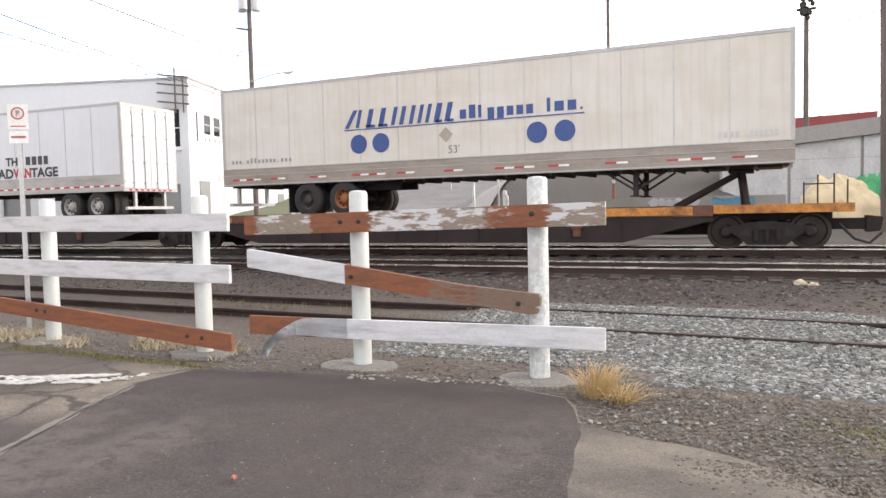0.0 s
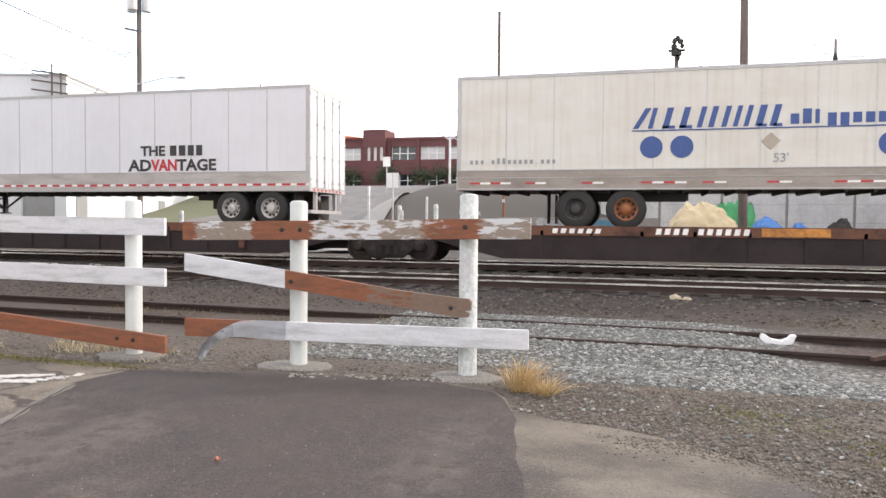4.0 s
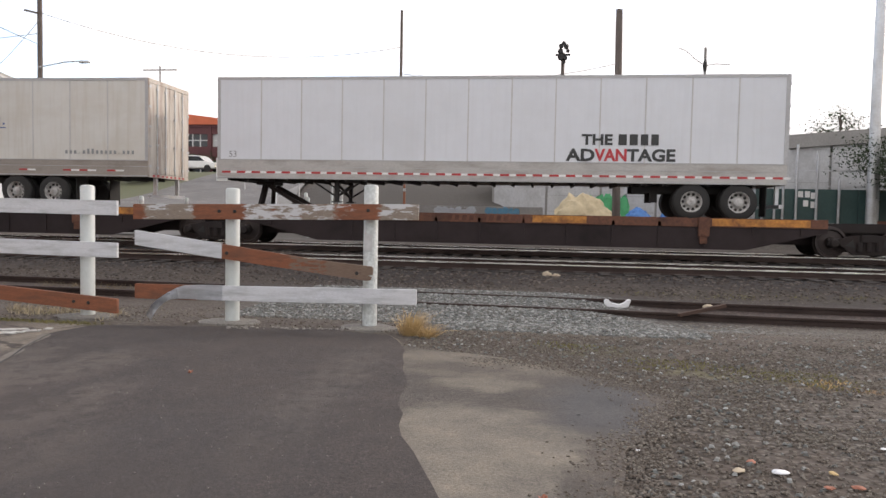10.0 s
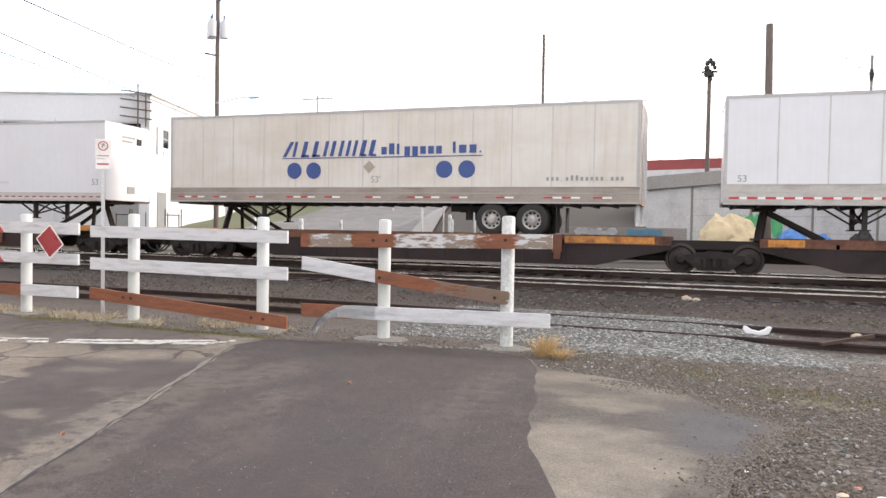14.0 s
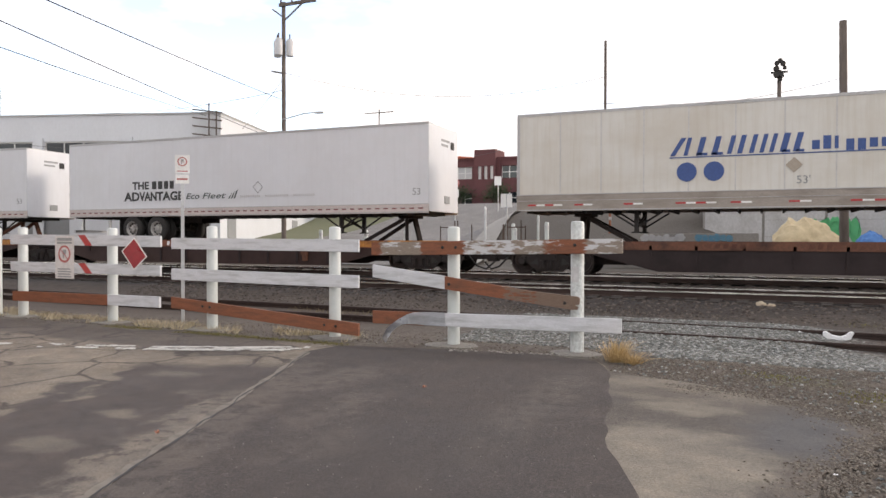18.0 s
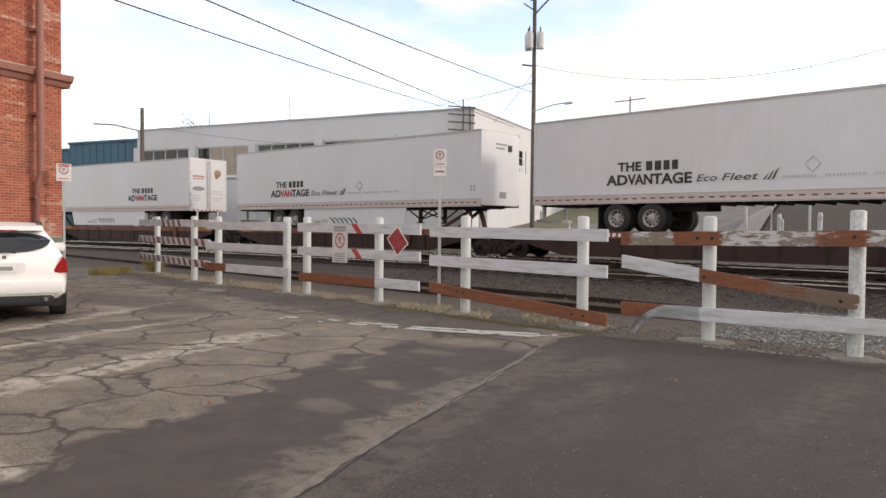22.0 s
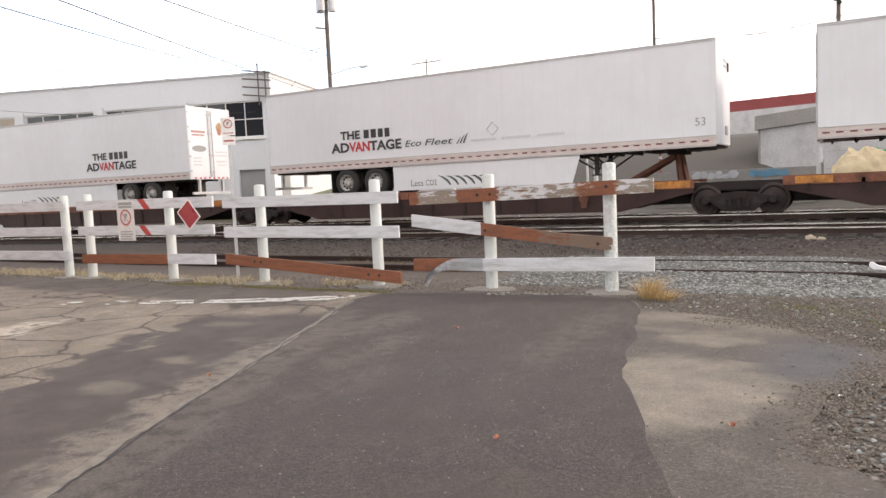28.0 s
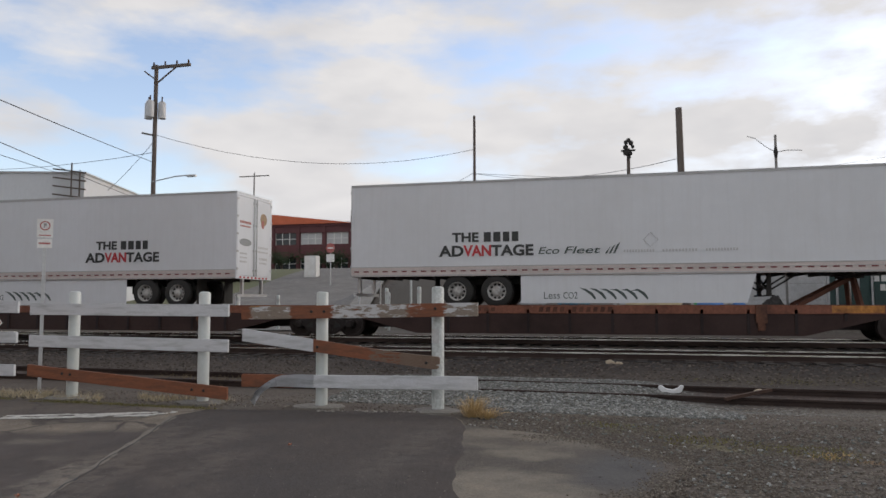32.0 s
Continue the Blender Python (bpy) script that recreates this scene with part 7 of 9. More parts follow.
def brick_block():
    t = thing("brick_building", "two-storey dark red brick factory with wide windows", "building", at=pose(0, 0, 4.6))
    x0, x1, y0, y1, H = -53.8, -15.3, 70.0, 92.0, 5.3
    holes = []
    for a in [-24.24 + 3.07 * k for k in range(3)] + [-30.15 - 3.07 * k for k in range(7)]:
        holes.append((a, a + 2.55, 3.3, 4.6))
        holes.append((a, a + 2.55, 0.6, 1.8))
    bm = bmesh.new()
    wall_with_holes(bm, x0, x1, -1.5, H, holes, y0, y0 + 0.4)
    part("wall", bm, M["brick_far"], t)
    for a, b, c, d in holes:
        bm = bmesh.new()
        box(bm, a, b, y0 + 0.2, y0 + 0.24, c, d)
        w = part("window", bm, M["pale_vinyl"] if c > 3 and (a * 7) % 3 > 1.4 else M["glass"], t)
        bm = bmesh.new()
        for k in range(4):
            m = a + (b - a) * k / 3
            box(bm, m - 0.05, m + 0.05, y0 + 0.14, y0 + 0.2, c, d)
        box(bm, a + 0.05, b - 0.05, y0 + 0.145, y0 + 0.195, (c + d) / 2 - 0.04, (c + d) / 2 + 0.04)
        part("window_frame", bm, M["frame_white"], w)
    bm = bmesh.new()
    box(bm, x1 - 0.4, x1, y0 + 0.4, y1, -1.5, H)
    box(bm, x0, x0 + 0.4, y0 + 0.4, y1, -1.5, H)
    box(bm, x0 + 0.4, x1 - 0.4, y1 - 0.4, y1, -1.5, H)
    pieces("side_wall", bm, M["brick_far"], t)
    for k in range(5):
        bm = bmesh.new()
        box(bm, x1, x1 + 0.06, y0 + 1.5 + 4 * k, y0 + 4.2 + 4 * k, 3.1, 4.9)
        part("side_window", bm, M["frame_white"], t)
    bm = bmesh.new()
    box(bm, x0 - 0.1, x1 + 0.1, y0 - 0.1, y1, H, H + 0.25)
    part("roof", bm, M["brick_far"], t)
    bm = bmesh.new()
    for a in [-24.7 + 3.07 * k for k in range(4)] + [-30.6 - 3.07 * k for k in range(8)]:
        box(bm, a, a + 0.38, y0 - 0.12, y0, -1.5, H)
    pieces("pier", bm, M["brick_far"], t)
    bm = bmesh.new()
    wall_with_holes(bm, -27.15, -24.75, -1.5, H + 1.05, [(-26.75 + 0.68 * k, -26.35 + 0.68 * k, 3.2, 4.6) for k in range(3)], y0 - 0.5, y0 - 0.1)
    box(bm, -27.15, -24.75, y0 - 0.1, y0 + 2.5, H + 0.25, H + 1.05)
    tower = part("stair_tower", bm, M["brick_far"], t, "brick stair tower with slit windows")
    for k in range(3):
        bm = bmesh.new()
        box(bm, -26.75 + 0.68 * k, -26.35 + 0.68 * k, y0 - 0.3, y0 - 0.26, 3.2, 4.6)
        part("slit_window", bm, M["frame_white"], tower)
    bm = bmesh.new()
    prism(bm, [(-27.4, H + 0.26), (-27.4, H + 0.32), (-36.0, H + 1.35), (-44.0, H + 2.1), (-44.0, H + 0.26)], "y", y0 - 0.25, y0 + 8.0)
    part("orange_roof", bm, M["orange_roof"], t, "bright orange sloping roof")
    t2 = thing("brick_annex", "low bright red brick annex beside the factory", "building", at=pose(0, 0, 4.6))
    bm = bmesh.new()
    box(bm, -15.2, -9.0, 72.0, 84.0, -1.5, 3.2)
    part("wall", bm, worn("bright_red_brick", (0.33, 0.06, 0.05), (0.22, 0.05, 0.045), 0.9), t2)
    bm = bmesh.new()
    box(bm, -14.6, -10.5, 71.95, 72.0, 0.0, 1.6)
    part("garage_door", bm, M["grey_vinyl"], t2)
    bm = bmesh.new()
    box(bm, -15.3, -8.9, 71.9, 84.1, 3.2, 3.4)
    part("roof", bm, M["cap_conc"], t2)


brick_block()


def drape(name, left, right, mat, label, lift, cat="road"):
    """A strip between two lines that follows the land."""
    verts, faces = [], []
    n, m = 40, 6
    for i in range(n + 1):
        for j in range(m + 1):
            t, s = i / n, j / m
            x = (left[0][0] + (left[1][0] - left[0][0]) * t) * (1 - s) + (right[0][0] + (right[1][0] - right[0][0]) * t) * s
            y = (left[0][1] + (left[1][1] - left[0][1]) * t) * (1 - s) + (right[0][1] + (right[1][1] - right[0][1]) * t) * s
            verts.append((x, y, height(x, y) + lift))
    for i in range(n):
        for j in range(m):
            a = i * (m + 1) + j
            faces.append((a, a + 1, a + m + 2, a + m + 1))
    me = bpy.data.meshes.new(name)
    me.from_pydata(verts, [], faces)
    me.materials.append(mat)
    return tagged(new(name, me), label, cat, kind="structure")


drape("road", [(-22.5, 24), (-27, 64)], [(-10.9, 24), (-15.2, 64)], M["road"], "grey street that climbs away behind the tracks", 0.05)
drape("sidewalk", [(-10.9, 24), (-15.2, 64)], [(-9.7, 24), (-14.0, 64)], worn("sidewalk_grey", (0.27, 0.26, 0.24), (0.2, 0.19, 0.175), 0.9), "pale concrete sidewalk beside the street", 0.12, "sidewalk")
drape("grass_verge", [(-29.5, 25), (-37.5, 52)], [(-22.5, 24), (-27, 64)], worn("verge_grass", (0.10, 0.11, 0.055), (0.13, 0.12, 0.075), 0.95, 0, 30, 2.0, 0.6, 0.5), "thin yellowish grass beside the warehouse", 0.04, "grass")

# ---- retaining wall, bridge and camp ----


def retaining_wall():
    t = thing("retaining_wall", "grey panelled concrete retaining wall with a dark cap", "wall", kind="structure")
    x0, pan = -1.2, 2.35
    n = 20
    for k in range(n):
        a, b = x0 + pan * k, x0 + pan * (k + 1)
        bm = bmesh.new()
        za, zb = wall_top(a) - 0.55, wall_top(b) - 0.55
        prism(bm, [(a + 0.05, 0.1), (b - 0.05, 0.1), (b - 0.05, zb), (a + 0.05, za)], "y", WALL_Y, WALL_Y + 0.25)
        part("panel", bm, M["wall_conc"], t, bevel=0.01)
        bm = bmesh.new()
        prism(bm, [(a - 0.05, 0.1), (a + 0.05, 0.1), (a + 0.05, za), (a - 0.05, za)], "y", WALL_Y + 0.05, WALL_Y + 0.25)
        part("joint", bm, M["cap_conc"], t, "recessed dark joint")
        bm = bmesh.new()
        prism(bm, [(a - 0.16, za), (b - 0.16, zb), (b - 0.16, zb + 0.57), (a - 0.16, za + 0.57)], "y", WALL_Y - 0.16, WALL_Y + 0.3)
        part("cap", bm, M["cap_conc"], t)
    for k in range(5):
        a = 1.15 + pan * k
        bm = bmesh.new()
        for j in range(4):
            zz = 0.9 + 0.7 * j
            box(bm, a + 0.07, a + pan - 0.07, WALL_Y - 0.003, WALL_Y + 0.002, zz, zz + 0.012)
        pieces("pour_line", bm, M["cap_conc"], t)


retaining_wall()


def graffiti(name, label, x0, x1, z0, z1, y, mat, seed, n=7, rim=None):
    """Overlapping rounded spray shapes on a wall face."""
    rnd = random.Random(seed)
    t = thing(name, label, "graffiti")
    bm = bmesh.new()
    for k in range(n):
        cx, cz = x0 + (x1 - x0) * (k + 0.5) / n, (z0 + z1) / 2 + rnd.uniform(-0.1, 0.1) * (z1 - z0)
        w, h = (x1 - x0) / n * rnd.uniform(0.55, 0.8), (z1 - z0) / 2 * rnd.uniform(0.75, 1.05)
        prism(bm, [(cx + w * rnd.uniform(0.8, 1.2) * math.cos(6.283 * i / 12), cz + h * rnd.uniform(0.75, 1.15) * math.sin(6.283 * i / 12)) for i in range(12)], "y", y - 0.006 - 0.0006 * k, y)
    pieces("stroke", bm, mat, t)
    if rim:
        bm = bmesh.new()
        for k in range(n):
            cx, cz = x0 + (x1 - x0) * (k + 0.5) / n, (z0 + z1) / 2 + rnd.uniform(-0.1, 0.1) * (z1 - z0)
            w, h = (x1 - x0) / n * 0.55, (z1 - z0) / 2 * 0.85
            pts = [(cx + w * rnd.uniform(0.6, 1.2) * math.cos(6.283 * i / 9), y - 0.013, cz + h * rnd.uniform(0.6, 1.15) * math.sin(6.283 * i / 9)) for i in range(9)]
            for p, q in zip(pts, pts[1:] + pts[:1]):
                bar(bm, p, q, 0.003, 0.05, (0, 1, 0))
        part("outline", bm, rim, t, "darker sprayed outline")
    return t


graffiti("graffiti", "bright green spray-painted shapes on the concrete wall", 2.9, 4.7, 1.4, 2.42, WALL_Y - 0.002, M["spray_green"], 3, 5, worn("dark_green_spray", (0.03, 0.17, 0.08), None, 0.7))
kerb = thing("low_wall", "low concrete wall at the foot of the embankment", "wall")
bm = bmesh.new()
box(bm, -4.6, 1.0, 25.5, 25.75, 0.2, 1.72)
part("wall", bm, M["cap_conc"], kerb, bevel=0.02)
graffiti("graffiti", "pale spray-painted strokes on the low wall", -3.15, -1.6, 1.38, 1.68, 25.498, M["spray_pale"], 5, 6, M["wall_conc"])
graffiti("graffiti", "blue spray-painted strokes on the low wall", -1.15, 0.1, 1.38, 1.7, 25.498, M["spray_blue"], 6, 6, M["cap_conc"])


def bridge():
    t = thing("bridge_parapet", "far concrete bridge edge with a red railing", "bridge")
    bm = bmesh.new()
    prism(bm, [(-12.3, 4.3), (7.65, 4.8), (7.65, 7.25), (-12.3, 6.75)], "y", 64, 64.5)
    part("edge_beam", bm, M["wall_conc"], t)
    bm = bmesh.new()
    prism(bm, [(-12.3, 6.76), (7.65, 7.26), (7.65, 8.14), (-12.3, 7.7)], "y", 64.2, 64.24)
    part("railing_mesh", bm, M["fence_red"], t, "faded red railing")
    for k in range(8):
        x = -12.2 + 2.65 * k
        bm = bmesh.new()
        box(bm, x - 0.05, x + 0.05, 64.12, 64.2, 6.75 + 0.025 * (x + 12.3), 7.72 + 0.025 * (x + 12.3))
        part("railing_post", bm, M["fence_red"], t)


bridge()


def heap(name, label, cx, cy, w, d, h, mat, seed, cat):
    """A slumped sheet over a pile, creased and pointed."""
    bm = bmesh.new()
    n, m = 56, 18
    rows = []
    for j in range(m + 1):
        r = 1 - j / m
        row = []
        for i in range(n):
            a = 6.283 * i / n
            k = 1 + 0.16 * noise.noise((math.cos(a) * 2 + seed, math.sin(a) * 2, j * 0.5))
            qx, qy = math.cos(a) * r, math.sin(a) * r
            fold = 1 - abs(noise.noise((qx * 2.6 + seed, qy * 2.6, 7.0))) * 1.6
            z = h * (1 - r ** 2.4) * (0.72 + 0.30 * noise.noise((qx * 1.3 + seed, qy * 1.3, 3.0)) + 0.26 * fold + 0.05 * noise.noise((qx * 8, qy * 8, seed)))
            row.append(bm.verts.new((cx + w / 2 * r * k * math.cos(a), cy + d / 2 * r * k * math.sin(a), height(cx, cy) + max(0.0, z))))
        rows.append(row)
    for a, b in zip(rows, rows[1:]):
        for i in range(n):
            if b is rows[-1]:
                pass
            bm.faces.new((a[i], a[(i + 1) % n], b[(i + 1) % n], b[i]))
    bmesh.ops.remove_doubles(bm, verts=bm.verts, dist=0.002)
    return tagged(part(name, bm, mat, smooth=True), label, cat)


heap("tarp", "tan tarpaulin slumped over a heap", 2.65, 28.0, 3.0, 2.2, 1.55, M["tarp_tan"], 1, "tarp")
heap("tarp", "crumpled blue tarpaulin beside the wall", 4.85, 28.2, 1.7, 1.3, 0.95, M["tarp_blue"], 2, "tarp")
heap("tarp", "blue bundle on the ground by the wall", 6.05, 28.3, 1.1, 1.0, 0.75, M["tarp_blue"], 4, "tarp")
heap("debris_mound", "dark mound of scrap metal beside the wall", 7.3, 28.4, 1.3, 1.0, 0.9, M["under"], 5, "debris")


def yard_fence():
    t = thing("yard_fence", "dark green yard screen with tall pale pipe posts", "fence")
    bm = bmesh.new()
    for k in range(9):
        box(bm, 9.2 + 0.75 * k, 9.93 + 0.75 * k, 27.25, 27.31, 0.45, 2.62)
    pieces("screen_panel", bm, M["bin_green"], t)
    for x, h in ((9.02, 2.92), (9.42, 2.92), (9.86, 3.02), (10.17, 3.02), (10.65, 4.32), (11.39, 4.06), (12.2, 3.0), (13.6, 4.2), (15.0, 3.0)):
        bm = bmesh.new()
        tube(bm, [(x, 27.15, 0.4), (x, 27.15, h)], 0.05, 10)
        part("post", bm, M["steel"], t, smooth=True)
    for k, (x, z) in enumerate(((10.75, 2.3), (11.0, 2.3), (10.95, 1.95), (11.22, 2.25), (11.22, 1.9))):
        bm = bmesh.new()
        box(bm, x, x + 0.18, 27.235, 27.25, z, z + 0.24)
        part("notice", bm, M["sign_white"], t, "white paper notice")
    bm = bmesh.new()
    box(bm, 10.8, 15.5, 27.2, 27.24, 3.3, 3.36)
    box(bm, 10.8, 15.5, 27.2, 27.24, 2.7, 2.76)
    pieces("top_rail", bm, M["steel"], t)


yard_fence()

# ---- poles and wires ----


def round_pole(name, label, x, y, top, r, mat, cat="pole", lean=0.0):
    t = thing(name, label, cat)
    z0 = height(x, y) - 0.2
    bm = bmesh.new()
    tube(bm, [(x, y, z0), (x + lean * 0.5, y, (z0 + top) / 2), (x + lean, y, top)], [r, r * 0.9, r * 0.78], 14)
    part("shaft", bm, mat, t, smooth=True)
    return t


def wire(parent, a, b, sag=0.3, r=0.011):
    bm = bmesh.new()
    a, b = Vector(a), Vector(b)
    tube(bm, [a.lerp(b, k / 14) - Vector((0, 0, sag * 4 * (k / 14) * (1 - k / 14))) for k in range(15)], r, 6)
    return part("wire", bm, M["wire"], parent)


tp = round_pole("utility_pole", "tall wooden utility pole with a crossarm and grey transformers", -20.9, 27.0, 13.3, 0.125, M["wood_pole"])
bm = bmesh.new()
box(bm, -21.1, -18.95, 26.86, 26.98, 13.08, 13.22)
part("crossarm", bm, M["wood_pole"], tp)
bm = bmesh.new()
bar(bm, (-20.85, 26.9, 12.3), (-19.7, 26.9, 13.1), 0.06, 0.06)
bar(bm, (-20.95, 26.9, 12.6), (-21.5, 26.9, 13.0), 0.06, 0.06)
pieces("brace", bm, M["wood_pole"], tp)
for dx, dy in ((-0.34, -0.05), (0.30, 0.1), (-0.05, -0.34)):
    bm = bmesh.new()
    tube(bm, [(-20.9 + dx, 27 + dy, 10.6), (-20.9 + dx, 27 + dy, 11.35), (-20.9 + dx, 27 + dy, 11.45)], [0.19, 0.19, 0.12], 16)
    tr = part("transformer", bm, M["transformer"], tp, "grey transformer can", smooth=True)
    bm = bmesh.new()
    tube(bm, [(-20.9 + dx, 27 + dy, 11.45), (-20.9 + dx, 27 + dy, 11.7)], 0.035, 8)
    part("bushing", bm, M["rust"], tr)
for k in range(4):
    bm = bmesh.new()
    x = -21.0 + 0.65 * k
    tube(bm, [(x, 26.92, 13.22), (x, 26.92, 13.42)], [0.05, 0.035], 8)
    part("insulator", bm, M["rust"], tp)
bm = bmesh.new()
bar(bm, (-20.9, 26.9, 9.75), (-21.55, 26.9, 9.9), 0.08, 0.08)
part("arm", bm, M["wood_pole"], tp)
bm = bmesh.new()
tube(bm, [(-20.9, 26.85, 7.42), (-19.6, 26.85, 7.64), (-18.8, 26.85, 7.67)], 0.03, 8)
part("lamp_arm", bm, M["steel"], tp)
bm = bmesh.new()
box(bm, -18.95, -18.45, 26.75, 26.95, 7.58, 7.68)
part("lamp_head", bm, M["steel"], tp, bevel=0.03)
wire(tp, (-20.9, 26.9, 9.8), (-6.13, 33.4, 9.6), 1.1)
wire(tp, (-20.9, 26.9, 9.4), (-25.5, 29.5, 7.6), 0.1, 0.012)

pa = round_pole("steel_pole", "tall plain grey pole behind the train", -6.13, 33.4, 11.4, 0.085, M["wood_pole"])
wire(pa, (-6.13, 33.4, 8.3), (3.7, 25.9, 7.2), 0.5)
wire(pa, (-6.13, 33.4, 8.35), (-26.5, 60, 9.2), 0.9)
wire(pa, (-6.13, 33.4, 8.3), (22, 60, 13.0), 0.8)
round_pole("wooden_pole", "thick leaning wooden pole in front of the concrete wall", 3.78, 25.9, 9.2, 0.16, M["wood_pole"], lean=-0.12)
sg = round_pole("floodlight_pole", "pole with a cluster of dark floodlights", 1.73, 30.9, 8.7, 0.10, M["wood_pole"])
for k, (dx, dz, r) in enumerate(((-0.12, 8.72, 0.12), (0.13, 8.92, 0.11), (-0.1, 8.47, 0.14), (0.02, 9.05, 0.10), (0.1, 8.42, 0.09), (-0.1, 8.95, 0.10), (0.2, 8.74, 0.08), (0.05, 8.25, 0.07))):
    bm = bmesh.new()
    lathe(bm, [(r * 0.5, 0.18), (r, 0.0), (r, -0.12), (r * 0.85, -0.14)], 12, (1.73 + dx, 30.75, dz))
    part("floodlight", bm, M["under"], sg)
bm = bmesh.new()
box(bm, 1.4, 2.05, 30.78, 30.86, 8.55, 8.63)
part("bracket", bm, M["under"], sg)
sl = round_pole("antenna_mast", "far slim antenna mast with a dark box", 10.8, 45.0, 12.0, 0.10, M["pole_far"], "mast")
bm = bmesh.new()
tube(bm, [(10.8, 45, 10.5), (10.8, 45, 10.9), (10.8, 45, 11.3)], [0.08, 0.14, 0.07], 10)
part("box", bm, M["under"], sl)
bm = bmesh.new()
tube(bm, [(10.8, 45, 10.9), (10.2, 45, 11.3), (9.6, 45, 11.85), (9.15, 45, 12.0)], 0.026, 8)
tube(bm, [(10.8, 45, 10.9), (11.5, 45, 11.0), (12.3, 45, 10.95)], 0.026, 8)
pieces("arm", bm, M["steel"], sl, "curved lamp arm")
st = round_pole("street_lamp", "slim street lamp at the top of the street", -14.15, 55.0, 10.4, 0.10, M["steel"], "street lamp")
bm = bmesh.new()
tube(bm, [(-14.15, 55, 8.0), (-14.9, 55, 8.5), (-15.4, 55, 8.7)], 0.05, 8)
tube(bm, [(-14.15, 55, 8.0), (-13.4, 55, 8.5), (-12.9, 55, 8.7)], 0.05, 8)
tube(bm, [(-14.15, 55, 8.3), (-11.2, 55, 7.0)], 0.04, 8)
pieces("arm", bm, M["steel"], st)
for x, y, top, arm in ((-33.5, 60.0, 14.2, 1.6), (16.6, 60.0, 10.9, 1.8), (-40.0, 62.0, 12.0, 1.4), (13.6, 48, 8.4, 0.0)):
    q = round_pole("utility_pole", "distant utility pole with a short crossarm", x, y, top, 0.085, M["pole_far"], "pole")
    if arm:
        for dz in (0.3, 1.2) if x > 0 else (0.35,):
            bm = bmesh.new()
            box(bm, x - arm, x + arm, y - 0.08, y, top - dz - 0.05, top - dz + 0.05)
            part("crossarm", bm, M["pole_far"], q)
lp = round_pole("utility_pole", "dark utility pole at the corner of the warehouse", -48.0, 19.2, 9.5, 0.16, M["wood_pole"])
bm = bmesh.new()
tube(bm, [(-48, 19.2, 7.9), (-50.5, 18.4, 8.5), (-52.6, 17.8, 8.7)], 0.07, 8)
part("lamp_arm", bm, M["steel"], lp)
wire(lp, (-48, 19.1, 8.4), (-27.2, 28.4, 6.3), 0.6)
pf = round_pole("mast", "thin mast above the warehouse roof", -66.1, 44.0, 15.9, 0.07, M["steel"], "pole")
wire(pf, (-66.1, 44, 14.9), (-20.9, 27.1, 8.95), 1.3, 0.014)

rack = thing("insulator_rack", "rusty cable rack on the warehouse corner", "cable rack", at=turned(CX, CY, 0))
bm = bmesh.new()
box(bm, 0.56, 0.61, 0.17, 0.25, 6.7, 9.0)
box(bm, 0.13, 0.18, 0.17, 0.25, 6.7, 8.6)
pieces("upright", bm, M["wood_pole"], rack)
for k in range(4):
    bm = bmesh.new()
    bar(bm, (-0.2, 0.3, 7.1 + 0.45 * k), (1.5, 0.3, 7.3 + 0.45 * k), 0.06, 0.075)
    part("arm", bm, M["wood_pole"], rack)
wires = thing("overhead_wires", "three black overhead wires that cross the lot", "wire")


def wire_over(far, near, k, sag=0.12):
    """A wire from its far end through a near point and on past the lot."""
    far, near = Vector(far), Vector(near)
    wire(wires, far, near + (near - far) * k, sag, 0.013)


wire_over((-27.2, 28.5, 8.3), (-11.92, 1.73, 5.71), 0.5, 0.24)
WIRE2 = (-23.22, 28.4, 7.02)
WIRE3 = (-20.63, 26.59, 8.33)
wire_over(WIRE2, (-11.36, 2.99, 5.87), 0.5)
wire_over(WIRE3, (-10.59, 4.32, 6.0), 0.5)

# ---- street furniture behind the tracks ----


def marker(x, y, h, r, mat, label):
    t = thing("marker_post", label, "post", "marker posts")
    z = height(x, y)
    bm = bmesh.new()
    tube(bm, [(x, y, z - 0.1), (x, y, z + h - 0.05), (x, y, z + h)], [r, r, r * 0.6], 10)
    part("shaft", bm, mat, t, smooth=True)
    bm = bmesh.new()
    tube(bm, [(x, y, z + h - 0.28), (x, y, z + h - 0.16)], r * 1.06, 10)
    part("band", bm, M["steel"], t)


for x, y, top, r, m in ((-7.05, 26.0, 2.2, 0.09, "post"), (-15.6, 26.0, 1.9, 0.1, "post"), (-8.5, 26.0, 2.15, 0.08, "post"), (-8.2, 25.4, 1.95, 0.06, "post"), (-17.4, 25.0, 1.9, 0.08, "post"), (-13.2, 25.2, 1.85, 0.07, "post"), (-4.5, 26.2, 2.55, 0.05, "board_brown"), (-9.75, 26.0, 2.65, 0.04, "steel"), (-7.53, 26.4, 2.5, 0.05, "post"), (-9.95, 26.5, 2.9, 0.05, "steel")):
    marker(x, y, top - height(x, y), r, M[m], "short pale marker post behind the tracks")


def board_sign(x, y, z0, z1, w, n, label):
    t = thing("street_sign", label, "sign", "street signs")
    bm = bmesh.new()
    tube(bm, [(x, y, height(x, y) - 0.1), (x, y, z1)], 0.035, 8)
    part("pole", bm, M["steel"], t)
    for k in range(n):
        bm = bmesh.new()
        a = x - w * n / 2 + w * k
        box(bm, a + 0.02, a + w - 0.02, y - 0.06, y - 0.04, z0, z1)
        part("plate", bm, M["sign_white"], t)
    return t


